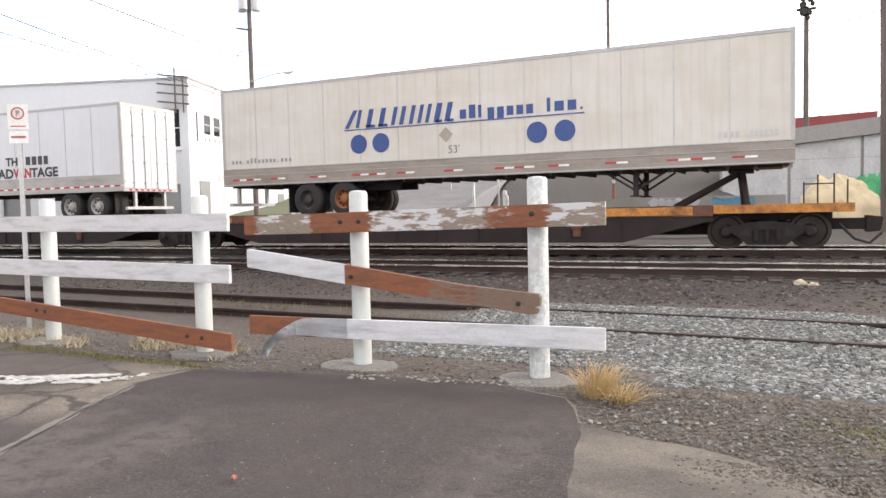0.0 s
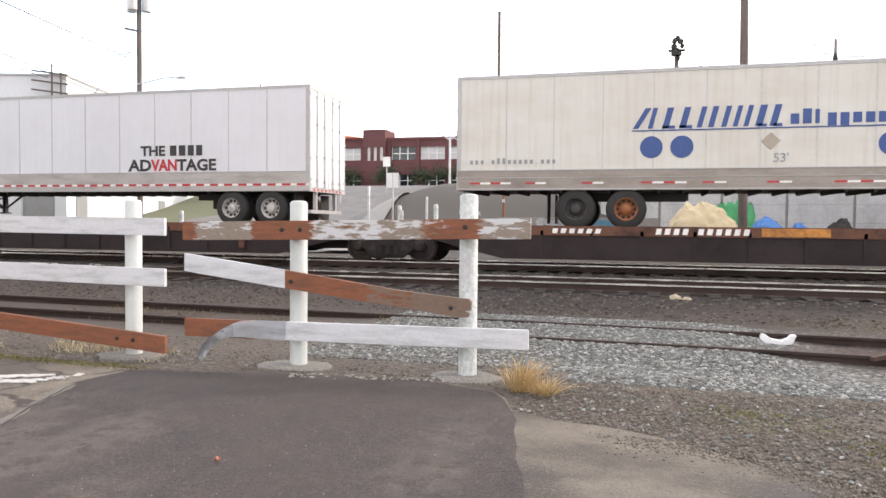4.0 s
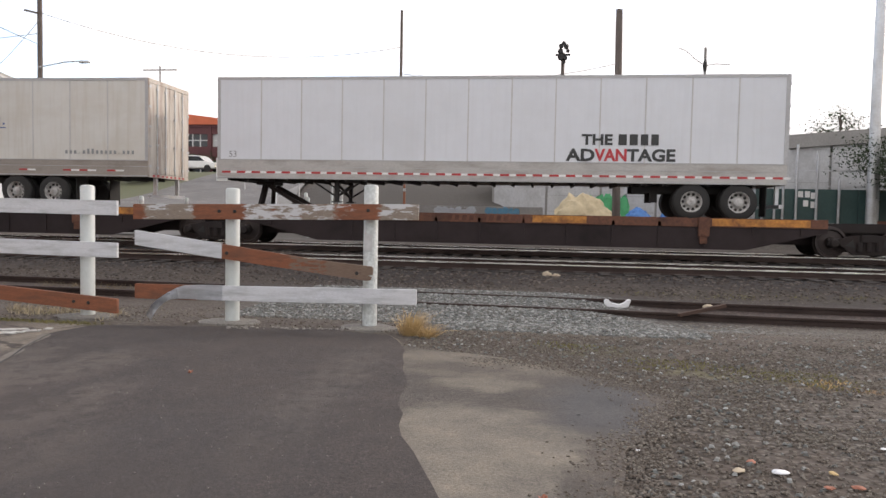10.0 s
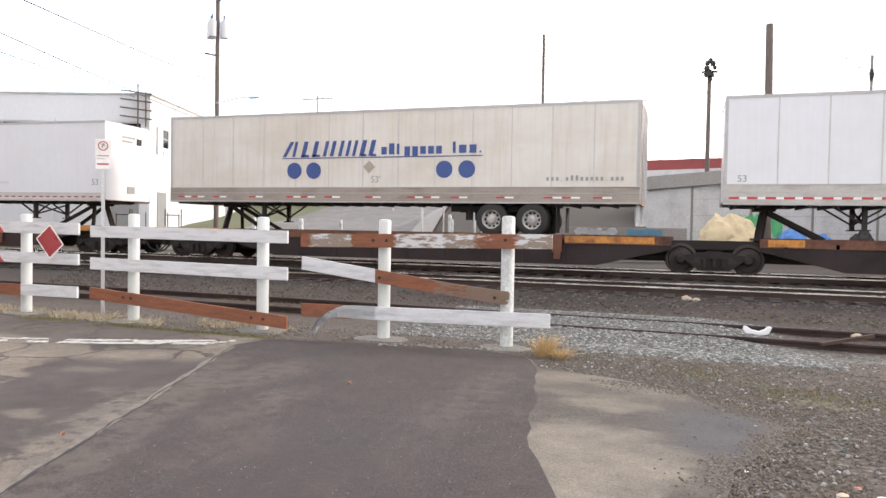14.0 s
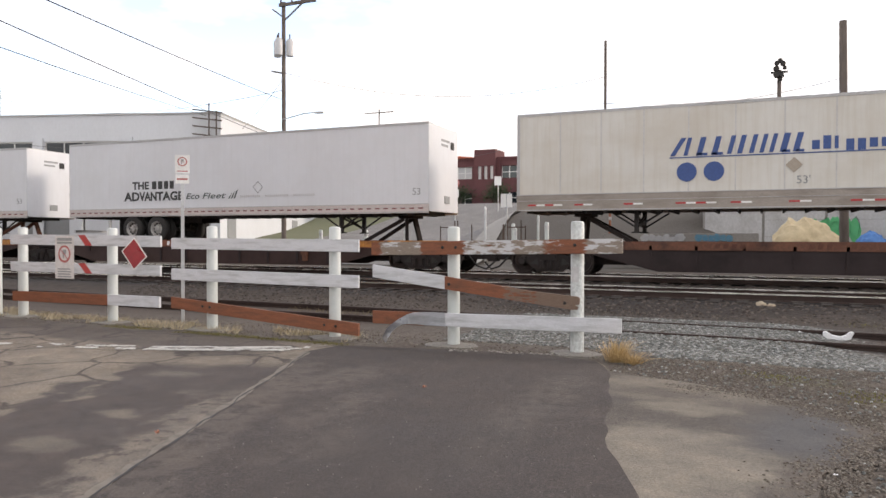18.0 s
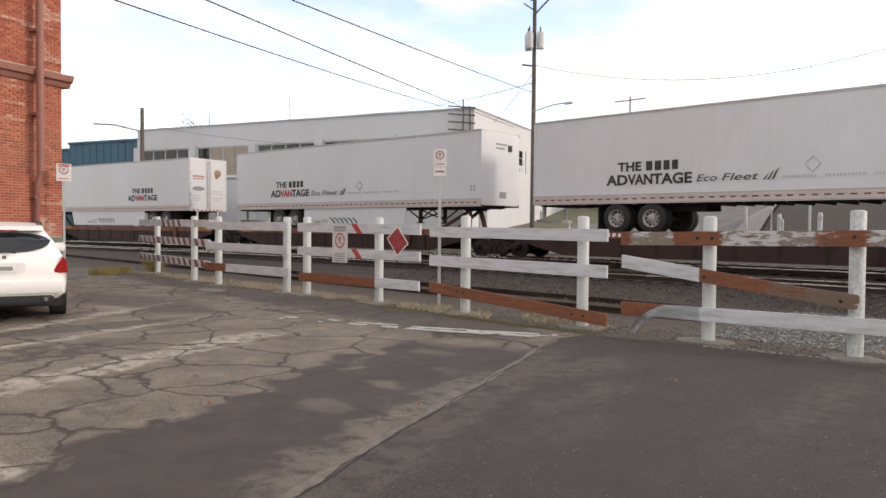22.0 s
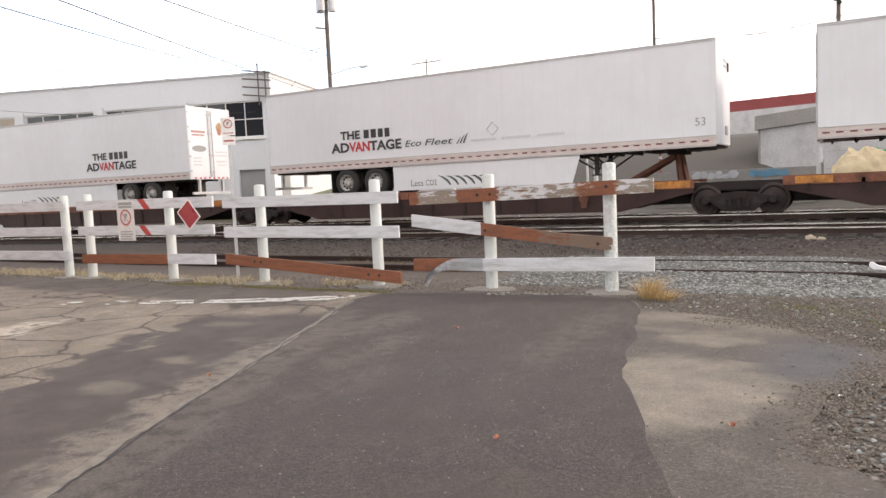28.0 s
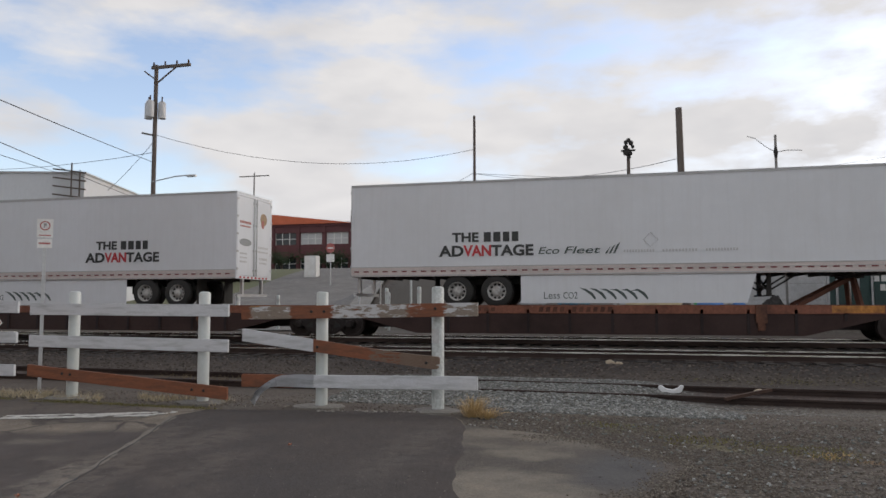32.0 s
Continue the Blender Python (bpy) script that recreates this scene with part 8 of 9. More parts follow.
board_sign(-9.3, 27.5, 2.9, 3.5, 0.28, 2, "pair of white street signs seen from behind")
board_sign(-17.6, 50.0, 5.6, 6.3, 0.6, 1, "white street sign at the top of the street")
rs = thing("street_sign", "red and white no-entry sign on a post", "sign", "street signs")
bm = bmesh.new()
tube(bm, [(-19.1, 45, height(-19.1, 45) - 0.1), (-19.1, 45, 5.8)], 0.04, 8)
part("pole", bm, M["steel"], rs)
bm = bmesh.new()
disc(bm, -19.1, 5.45, 44.92, 44.95, 0.36, 8)
part("plate", bm, M["faded_red"], rs)
bm = bmesh.new()
box(bm, -19.32, -18.88, 44.915, 44.919, 5.40, 5.50)
part("bar", bm, M["sign_white"], rs)
bm = bmesh.new()
box(bm, -19.4, -18.8, 44.92, 44.95, 4.45, 5.0)
part("lower_plate", bm, M["sign_white"], rs)
box_thing = thing("signal_cabinet", "white metal cabinet beside the street", "cabinet")
bm = bmesh.new()
hz = height(-22.8, 50)
box(bm, -23.3, -22.3, 49.6, 50.4, hz - 0.1, hz + 1.7)
part("body", bm, M["frame_white"], box_thing, bevel=0.04)
bm = bmesh.new()
box(bm, -23.2, -22.4, 49.57, 49.6, hz + 0.15, hz + 1.55)
part("door", bm, M["sign_white"], box_thing)


def small_car(label, x, y, yaw, paint, lift=0.06, name="parked_car"):
    """A car, far off."""
    t = thing(name, label, "car", "" if name != "parked_car" else "parked cars", pose(x, y, height(x, y) + lift, 0, 0, yaw))
    bm = bmesh.new()
    prism(bm, [(-1.95, 0.35), (1.9, 0.35), (2.0, 0.6), (1.9, 0.85), (1.1, 0.98), (0.5, 1.5), (-1.3, 1.55), (-1.9, 1.05), (-2.0, 0.9)], "y", -0.88, 0.88)
    part("body", bm, paint, t, bevel=0.08, smooth=True)
    for sy in (-0.885, 0.865):
        bm = bmesh.new()
        prism(bm, [(-1.7, 1.02), (0.95, 1.0), (0.45, 1.42), (-1.2, 1.46)], "y", sy, sy + 0.02)
        part("side_window", bm, M["car_glass"], t)
        for sx in (-1.25, 1.25):
            bm = bmesh.new()
            lathe(bm, [(0.33, -0.02), (0.33, 0.04), (0.2, 0.045)], 18, (sx, sy, 0.33))
            part("wheel", bm, M["tire"], t)
    for sx, c in ((-1.92, M["tail_red"]), (1.92, M["sign_white"])):
        for sy in (-0.6, 0.6):
            bm = bmesh.new()
            box(bm, sx - 0.08, sx + 0.08, sy - 0.15, sy + 0.15, 0.72, 0.88)
            part("lamp", bm, c, t)
    return t


PASSER = small_car("white car that drives along the street above the embankment", -45.0, 62.0, 0, M["suv"], name="passing_car")
small_car("silver green car parked beside the warehouse", -28.2, 48.5, 82, worn("grey_green_paint", (0.25, 0.3, 0.29), None, 0.3))


def leafy(name, label, x, y, base, top, spread, seed, mat, leaves=900, size=(0.08, 0.2)):
    """A tree: trunk, limbs and a crown of many small leaf clumps."""
    rnd = random.Random(seed)
    t = thing(name, label, "tree")
    bm = bmesh.new()
    tube(bm, [(x, y, base), (x + 0.1, y, base + (top - base) * 0.5), (x, y, top - 0.5)], [0.25, 0.16, 0.05], 8)
    tips = []
    for k in range(9):
        a, h = rnd.random() * 6.28, rnd.uniform(0.35, 0.8)
        p = Vector((x, y, base + (top - base) * h))
        q = p + Vector((math.cos(a), math.sin(a), rnd.uniform(0.5, 1.0))) * spread * rnd.uniform(0.5, 0.9)
        tube(bm, [p, p.lerp(q, 0.5) + Vector((0, 0, 0.2)), q], [0.09, 0.06, 0.02], 6)
        tips += [q, p.lerp(q, 0.6)]
    part("trunk", bm, M["wood_pole"], t)
    verts, faces = [], []
    for _ in range(leaves):
        c = rnd.choice(tips) + Vector((rnd.gauss(0, 1), rnd.gauss(0, 1), rnd.gauss(0, 0.7))) * spread * 0.28
        d, e = Vector((rnd.gauss(0, 1), rnd.gauss(0, 1), rnd.gauss(0, 1))).normalized(), Vector((rnd.gauss(0, 1), rnd.gauss(0, 1), rnd.gauss(0, 1))).normalized()
        s = rnd.uniform(*size)
        b = len(verts)
        verts += [c - d * s, c + e * s * 0.5, c + d * s, c - e * s * 0.5]
        faces.append((b, b + 1, b + 2, b + 3))
    me = bpy.data.meshes.new("crown")
    me.from_pydata([tuple(v) for v in verts], [], faces)
    me.materials.append(mat)
    new("crown", me).parent = t
    return t


leafy("tree", "dark green tree above the concrete wall", 24.5, 60.0, 4.0, 10.6, 2.0, 1, M["leaf"], 2600, (0.06, 0.13))
leafy("tree", "small brownish tree beyond the bridge", 9.0, 62.0, 4.0, 7.4, 1.4, 2, worn("brown_leaf", (0.2, 0.16, 0.1), None, 0.9), 500)
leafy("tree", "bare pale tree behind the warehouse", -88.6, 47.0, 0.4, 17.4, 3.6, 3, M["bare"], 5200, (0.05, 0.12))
leafy("shrub", "big dark evergreen bush beside the yard screen", 14.2, 25.9, 0.3, 4.1, 1.9, 6, M["leaf"], 15000, (0.04, 0.09))
round_pole("steel_pole", "thick blue-grey steel pole beside the yard screen", 13.15, 26.6, 13.0, 0.2, M["steel"])
leafy("shrub", "dark shrub in front of the brick factory", -24.0, 67.0, 4.4, 6.6, 1.4, 4, M["leaf"], 1600, (0.06, 0.14))
leafy("shrub", "dark shrub beside the factory door", -20.0, 67.0, 4.4, 6.3, 1.2, 5, M["leaf"], 1400, (0.06, 0.14))
for k, x in enumerate((-31.0, -34.5, -28.2, -17.6)):
    leafy("shrub", "dark hedge shrub along the factory wall", x, 68.0, 4.5, 6.4, 1.5, 40 + k, M["leaf"], 1400, (0.06, 0.14))
# distant tree line; its blue-grey colour has the haze painted in
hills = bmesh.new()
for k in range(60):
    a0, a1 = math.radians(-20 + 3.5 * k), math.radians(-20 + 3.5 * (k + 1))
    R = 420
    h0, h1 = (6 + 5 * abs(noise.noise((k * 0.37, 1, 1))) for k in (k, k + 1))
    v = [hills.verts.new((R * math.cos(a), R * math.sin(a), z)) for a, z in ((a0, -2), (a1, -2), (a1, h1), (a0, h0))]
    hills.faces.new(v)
tagged(part("backdrop", hills, worn("far_haze_trees", (0.16, 0.19, 0.19), (0.12, 0.15, 0.15), 1.0, stain=0.05)), "low line of distant trees, coloured as if in haze", "backdrop", kind="structure")

# ---- brick depot and parked car ----
KX, KY = -20.45, 4.25


def facade(x=KX, y=KY, z=0.0):
    """x along the wall from the corner towards the lot, y out of the wall."""
    return Matrix(((0.303, 0.953, 0, x), (-0.953, 0.303, 0, y), (0, 0, 1, z), (0, 0, 0, 1)))


depot = thing("brick_depot", "old red brick depot with ochre sash windows and a brown downpipe", "building", at=facade())
DH, DL = 11.0, 12.0
WINS = [(2.05, 4.1, 2.2, 4.75), (2.05, 4.1, 6.55, 9.1), (6.6, 8.65, 2.2, 4.75), (6.6, 8.65, 6.55, 9.1)]
bm = bmesh.new()
wall_with_holes(bm, 0, DL, 0, DH, WINS, -0.4, -0.02)
part("wall", bm, M["mortar"], depot)
bm = bmesh.new()
box(bm, 0, 0.4, -14, -0.4, 0, DH)
box(bm, DL - 0.4, DL, -14, -0.4, 0, DH)
box(bm, 0.4, DL - 0.4, -14, -13.6, 0, DH)
part("side_wall", bm, M["brick_far"], depot)
bm = bmesh.new()
box(bm, -0.4, DL + 0.4, -14.4, 0.4, DH, DH + 0.35)
part("roof", bm, M["brown_trim"], depot)
bm = bmesh.new()
prism(bm, [(0.0, 5.28), (0.05, 5.3), (0.1, 5.42), (0.19, 5.46), (0.22, 5.62), (0.0, 5.66)], "x", -0.22, DL)
prism(bm, [(0.0, 5.3), (0.22, 5.62), (0.0, 5.66)], "x", -0.24, -0.22)
part("belt_course", bm, M["brown_trim"], depot, "moulded brown belt course")
bm = bmesh.new()
box(bm, -0.24, 0.0, -3.0, 0.0, 5.3, 5.66)
part("belt_return", bm, M["brown_trim"], depot)
bm = bmesh.new()
box(bm, -0.05, 0.0, -3.0, 0.05, 0, 1.15)
box(bm, 0.0, DL, 0.0, 0.05, 0, 1.15)
part("base_course", bm, M["green_base"], depot, "green painted base course", bevel=0.01)
bm = bmesh.new()
tube(bm, [(0.85, 0.29, 2.9), (0.85, 0.29, DH)], 0.095, 14)
tube(bm, [(0.85, 0.14, 0.2), (0.85, 0.14, 2.6), (0.85, 0.29, 2.9), (0.85, 0.29, 3.1)], 0.07, 14)
pipe = part("downpipe", bm, M["brown_trim"], depot, "brown painted downpipe", smooth=True)
for zz in (1.0, 2.2, 4.4, 6.6, 8.6):
    bm = bmesh.new()
    box(bm, 0.74, 0.96, 0.0, 0.32 if zz > 2.9 else 0.2, zz, zz + 0.06)
    part("pipe_clamp", bm, M["brown_trim"], pipe)
for i, (a, b, c, d) in enumerate(WINS):
    bm = bmesh.new()
    f = 0.16
    for p, q, r, s in ((a, a + f, c, d), (b - f, b, c, d), (a + f, b - f, c, c + f), (a + f, b - f, d - 0.1, d), (a + f, b - f, c + 1.18, c + 1.30), (a + f, b - f, d - 0.75, d - 0.6)):
        box(bm, p, q, -0.2, -0.06, r, s)
    w = part("window_frame", bm, M["ochre"], depot, "ochre painted timber sash frame", bevel=0.008)
    bm = bmesh.new()
    for k in (1, 2):
        m = a + f + (b - a - 2 * f) * k / 3
        box(bm, m - 0.02, m + 0.02, -0.17, -0.1, c + f, d - 0.75)
    for zz in (c + 0.68,):
        box(bm, a + f, b - f, -0.165, -0.105, zz, zz + 0.04)
    part("glazing_bar", bm, M["ochre"], w)
    for k in range(3):
        m0, m1 = a + f + (b - a - 2 * f) * k / 3, a + f + (b - a - 2 * f) * (k + 1) / 3
        for r, s in ((c + f, c + 0.7), (c + 0.7, c + 1.18), (c + 1.30, d - 0.75)):
            bm = bmesh.new()
            box(bm, m0, m1, -0.15, -0.14, r, s)
            part("pane", bm, M["blind"] if r < c + 1 or (k == 2 and i == 0) else (M["orange_blind"] if i == 0 else M["blind"]), w)
    bm = bmesh.new()
    box(bm, a + f, b - f, -0.15, -0.14, d - 0.6, d - 0.1)
    part("transom_pane", bm, M["blind"], w)
    bm = bmesh.new()
    box(bm, a - 0.15, b + 0.15, -0.2, 0.09, c - 0.17, c)
    part("window_sill", bm, M["sill"], depot, "sandstone sill", bevel=0.012)
    bm = bmesh.new()
    for k in range(27):
        m = a - 0.1 + (b - a + 0.2) * k / 27
        box(bm, m, m + 0.07, -0.02, 0.012, d + 0.005, d + 0.22)
    part("lintel_bricks", bm, M["brick"], depot, "soldier course of bricks")


def suv():
    """A white crossover seen from behind."""
    h = Vector((-0.9605, 0.2780, 0))
    m = Matrix(((h.x, -h.y, 0, -11.19), (h.y, h.x, 0, 0.13), (0, 0, 1, 0), (0, 0, 0, 1)))
    t = thing("white_suv", "pearl white crossover car parked beside the depot", "car", "parked cars", m)
    ST = [(0.0, 0.80, 0.70, 0.42, 0.62, 0.80), (0.05, 0.90, 0.80, 0.36, 0.80, 0.94), (0.16, 0.935, 0.80, 0.34, 0.88, 1.05), (0.34, 0.945, 0.72, 0.33, 0.92, 1.24), (0.58, 0.95, 0.62, 0.33, 0.94, 1.42), (0.95, 0.95, 0.60, 0.32, 0.95, 1.50), (1.8, 0.95, 0.60, 0.32, 0.95, 1.54), (2.6, 0.95, 0.60, 0.32, 0.95, 1.49), (3.2, 0.94, 0.70, 0.32, 0.93, 1.16), (3.9, 0.93, 0.80, 0.34, 0.9, 1.02), (4.5, 0.88, 0.70, 0.38, 0.75, 0.85), (4.7, 0.7, 0.6, 0.45, 0.6, 0.66)]
    bm = bmesh.new()
    rings = []
    for s, hw, hu, zl, zb, zr in ST:
        hw, hu = hw * 0.905, hu * 0.93
        half = [(0.0, zl), (hw * 0.85, zl), (hw * 0.98, zl + 0.08), (hw, (zl + zb) / 2), (hw * 0.985, zb), ((hw + hu) / 2, zb + (zr - zb) * 0.5), (hu, zr - (zr - zb) * 0.14), (hu * 0.82, zr - 0.012), (hu * 0.4, zr), (0.0, zr + 0.006)]
        ring = half + [(-y, z) for y, z in half[-2:0:-1]]
        rings.append([bm.verts.new((s, y, z)) for y, z in ring])
    n = len(rings[0])
    for a, b in zip(rings, rings[1:]):
        for k in range(n):
            bm.faces.new((a[k], a[(k + 1) % n], b[(k + 1) % n], b[k]))
    bm.faces.new(rings[0][::-1])
    bm.faces.new(rings[-1])
    part("body", bm, M["suv"], t, smooth=True)
    # rear glass follows the slope of the hatch, its corners well rounded
    def hatch(y, z):
        for (s0, _, _, _, _, z0), (s1, _, _, _, _, z1) in zip(ST, ST[1:]):
            if z0 <= z <= z1:
                return s0 + (s1 - s0) * (z - z0) / (z1 - z0)
        return 0.0
    bm = bmesh.new()
    k = 40
    outer, mid, inner = [], [], []
    for i in range(k):
        a = 6.2832 * i / k
        y = 0.635 * math.copysign(abs(math.cos(a)) ** 0.55, math.cos(a))
        z = 1.215 + 0.155 * math.copysign(abs(math.sin(a)) ** 0.75, math.sin(a)) + 0.05 * (y / 0.635) ** 2 * (1 if math.sin(a) < 0 else -0.4)
        for ring, q, d in ((outer, 1.0, 0.03), (mid, 0.985, -0.012), (inner, 0.6, -0.014)):
            zz, yy = 1.215 + (z - 1.215) * q, y * q
            ring.append(bm.verts.new((hatch(yy, zz) + d - 0.012 + 0.035 * max(0.0, (abs(yy) - 0.36) / 0.27) ** 2, yy, zz)))
    for p, q in ((outer, mid), (mid, inner)):
        for i in range(k):
            bm.faces.new((p[i], p[(i + 1) % k], q[(i + 1) % k], q[i]))
    bm.faces.new(inner)
    part("rear_window", bm, M["car_glass"], t, "tinted rear window", smooth=True)
    bm = bmesh.new()
    bar(bm, (0.08, -0.15, 1.06), (0.13, 0.30, 1.12), 0.02, 0.02)
    part("rear_wiper", bm, M["car_black"], t)
    bm = bmesh.new()
    prism(bm, [(0.42, 1.40), (0.60, 1.475), (0.8, 1.49), (0.8, 1.44), (0.5, 1.385)], "y", -0.54, 0.54)
    sp = part("roof_spoiler", bm, M["suv"], t, bevel=0.012)
    bm = bmesh.new()
    box(bm, 0.405, 0.43, -0.18, 0.18, 1.395, 1.412)
    part("brake_lamp", bm, M["tail_red"], sp, "high red brake lamp")
    for sy in (-1, 1):
        bm = bmesh.new()
        prism(bm, [(sy * 0.795, 1.01), (sy * 0.845, 0.92), (sy * 0.858, 0.75), (sy * 0.60, 0.735), (sy * 0.70, 0.86)], "x", 0.005, 0.3)
        part("tail_lamp", bm, M["tail_red"], t, "red wedge-shaped tail lamp", bevel=0.012)
        bm = bmesh.new()
        lathe(bm, [(0.36, -0.12), (0.365, 0.10), (0.33, 0.115), (0.22, 0.10)], 28, (0.98, sy * 0.755, 0.365))
        tw = part("rear_wheel", bm, M["tire"], t, smooth=True)
        bm = bmesh.new()
        lathe(bm, [(0.24, sy * 0.105), (0.2, sy * 0.10), (0.05, sy * 0.11)], 20, (0.98, sy * 0.755, 0.365))
        part("rim", bm, M["rim"], tw)
        bm = bmesh.new()
        lathe(bm, [(0.36, -0.12), (0.365, 0.10), (0.33, 0.115), (0.22, 0.10)], 28, (3.8, sy * 0.755, 0.365))
        part("front_wheel", bm, M["tire"], t, smooth=True)
        bm = bmesh.new()
        lathe(bm, [(0.03, 0.0), (0.033, 0.06)], 12, (0, 0, 0))
        bmesh.ops.rotate(bm, verts=bm.verts, cent=(0, 0, 0), matrix=Matrix.Rotation(radians(90), 3, "Z"))
        bmesh.ops.translate(bm, verts=bm.verts, vec=(-0.03, sy * 0.55, 0.35))
        part("exhaust", bm, M["chrome"], t)
        bm = bmesh.new()
        tube(bm, [(0.75, sy * 0.52, 1.45), (0.9, sy * 0.52, 1.53), (2.4, sy * 0.52, 1.55), (2.55, sy * 0.52, 1.48)], 0.02, 8)
        part("roof_rail", bm, M["car_black"], t)
        bm = bmesh.new()
        box(bm, 2.75, 2.9, sy * 0.9 - 0.1, sy * 0.9 + 0.1, 1.0, 1.16)
        part("mirror", bm, M["suv"], t, bevel=0.03)
    bm = bmesh.new()
    prism(bm, [(0.0, 0.27), (-0.015, 0.40), (0.04, 0.44), (0.3, 0.44), (0.3, 0.24)], "y", -0.66, 0.66)
    part("lower_bumper", bm, M["car_black"], t, "black lower bumper", bevel=0.03)
    bm = bmesh.new()
    prism(bm, [(-0.02, 0.415), (-0.045, 0.48), (-0.05, 0.58), (-0.03, 0.66), (0.2, 0.68), (0.2, 0.415)], "y", -0.78, 0.78)
    part("bumper", bm, M["suv"], t, bevel=0.03, smooth=True)
    bm = bmesh.new()
    box(bm, -0.004, 0.06, -0.28, 0.28, 0.755, 0.92)
    pl = part("plate_recess", bm, M["suv"], t, bevel=0.008)
    bm = bmesh.new()
    box(bm, -0.018, -0.012, -0.16, 0.16, 0.76, 0.90)
    part("licence_plate", bm, M["sign_white"], pl)
    bm = bmesh.new()
    box(bm, -0.021, -0.0181, -0.11, 0.11, 0.80, 0.86)
    part("plate_bar", bm, M["grey_vinyl"], pl)
    bm = bmesh.new()
    lathe(bm, [(0.03, 0.0), (0.03, 0.01)], 16, (0, 0, 0))
    bmesh.ops.rotate(bm, verts=bm.verts, cent=(0, 0, 0), matrix=Matrix.Rotation(radians(90), 3, "Z"))
    bmesh.ops.translate(bm, verts=bm.verts, vec=(0.05, 0, 1.0))
    part("badge", bm, M["chrome"], t)
    bm = bmesh.new()
    box(bm, -0.004, 0.03, 0.40, 0.64, 0.80, 0.83)
    part("name_badge", bm, M["chrome"], t)
    bm = bmesh.new()
    tube(bm, [(0.98, -0.8, 0.36), (0.98, 0.8, 0.36)], 0.06, 8)
    box(bm, 0.2, 4.4, -0.8, 0.8, 0.22, 0.36)
    part("underbody", bm, M["under"], t)


suv()

# ---- small things on the ground ----


def tuft(name, label, x, y, r, h, n, seed, mat, lean=(0.2, -0.1)):
    """A clump of grass blades."""
    rnd = random.Random(seed)
    verts, faces = [], []
    for _ in range(n):
        a, d = rnd.random() * 6.28, r * rnd.random() ** 0.7
        bx, by = x + d * 0.55 * math.cos(a), y + d * 0.55 * math.sin(a)
        hh, w = h * rnd.uniform(0.45, 1.1), rnd.uniform(0.0018, 0.0042)
        ox, oy = math.cos(a) * d * 0.9 + lean[0] * hh + rnd.gauss(0, 0.06), math.sin(a) * d * 0.9 + lean[1] * hh + rnd.gauss(0, 0.06)
        z = height(bx, by) - 0.01
        px, py = -math.sin(a) * w, math.cos(a) * w
        b = len(verts)
        verts += [(bx - px, by - py, z), (bx + px, by + py, z), (bx + ox * 0.45 + px, by + oy * 0.45 + py, z + hh * 0.65), (bx + ox * 0.45 - px, by + oy * 0.45 - py, z + hh * 0.65), (bx + ox, by + oy, z + hh * rnd.uniform(0.7, 1.0))]
        faces += [(b, b + 1, b + 2, b + 3), (b + 3, b + 2, b + 4)]
    me = bpy.data.meshes.new(name)
    me.from_pydata(verts, [], faces)
    me.materials.append(mat)
    return tagged(new(name, me), label, "grass", kind="stuff")


tuft("grass_tuft", "dry straw-coloured grass tuft at the end post", -0.55, 5.85, 0.24, 0.31, 250, 1, M["straw"])
tuft("grass_tuft", "dry straw-coloured grass tuft at the end post", -0.33, 5.74, 0.22, 0.15, 150, 2, M["straw"])


def strip_weeds(name, label, line, width, n, h, seed, mat):
    rnd = random.Random(seed)
    verts, faces = [], []
    for _ in range(n):
        t = rnd.random()
        x = line[0][0] + (line[1][0] - line[0][0]) * t + rnd.gauss(0, 0.1)
        y = line[0][1] + (line[1][1] - line[0][1]) * t + rnd.uniform(-1, 1) * width
        if noise.noise((x * 0.9, y * 1.3, seed)) < -0.05:
            continue
        hh, w, a = h * rnd.uniform(0.3, 1.2), rnd.uniform(0.004, 0.010), rnd.random() * 6.28
        z = height(x, y) - 0.01
        px, py, ox, oy = math.cos(a) * w, math.sin(a) * w, rnd.gauss(0, 0.5) * hh, rnd.gauss(0, 0.5) * hh
        b = len(verts)
        verts += [(x - px, y - py, z), (x + px, y + py, z), (x + ox * 0.5 + px * 0.7, y + oy * 0.5, z + hh * 0.6), (x + ox, y + oy, z + hh)]
        faces += [(b, b + 1, b + 2), (b, b + 2, b + 3)]
    me = bpy.data.meshes.new(name)
    me.from_pydata(verts, [], faces)
    me.materials.append(mat)
    return tagged(new(name, me), label, "grass", kind="stuff")


strip_weeds("weeds", "pale dry weeds along the foot of the barricade", [(-12.5, 6.45), (-4.6, 6.25)], 0.35, 4200, 0.10, 3, M["weed"])
strip_weeds("weeds", "pale dry weeds beyond the barricade", [(-22, 7.2), (-12.5, 6.7)], 0.5, 3500, 0.14, 4, M["weed"])
strip_weeds("weeds", "dry weeds between the siding rails", [(-9.5, 10.1), (-3.0, 9.8)], 0.75, 1700, 0.09, 5, M["dull_weed"])
strip_weeds("weeds", "greenish moss and weeds at the asphalt edge", [(-9.5, 5.85), (-4.4, 5.6)], 0.13, 2600, 0.035, 6, M["moss"])
strip_weeds("weeds", "thin greenish weeds in the gravel", [(1.9, 4.65), (3.6, 4.3)], 0.42, 1500, 0.024, 7, M["moss"])
strip_weeds("weeds", "sparse greenish weeds in the gravel", [(1.0, 5.5), (1.9, 5.1)], 0.3, 700, 0.028, 17, M["moss"])
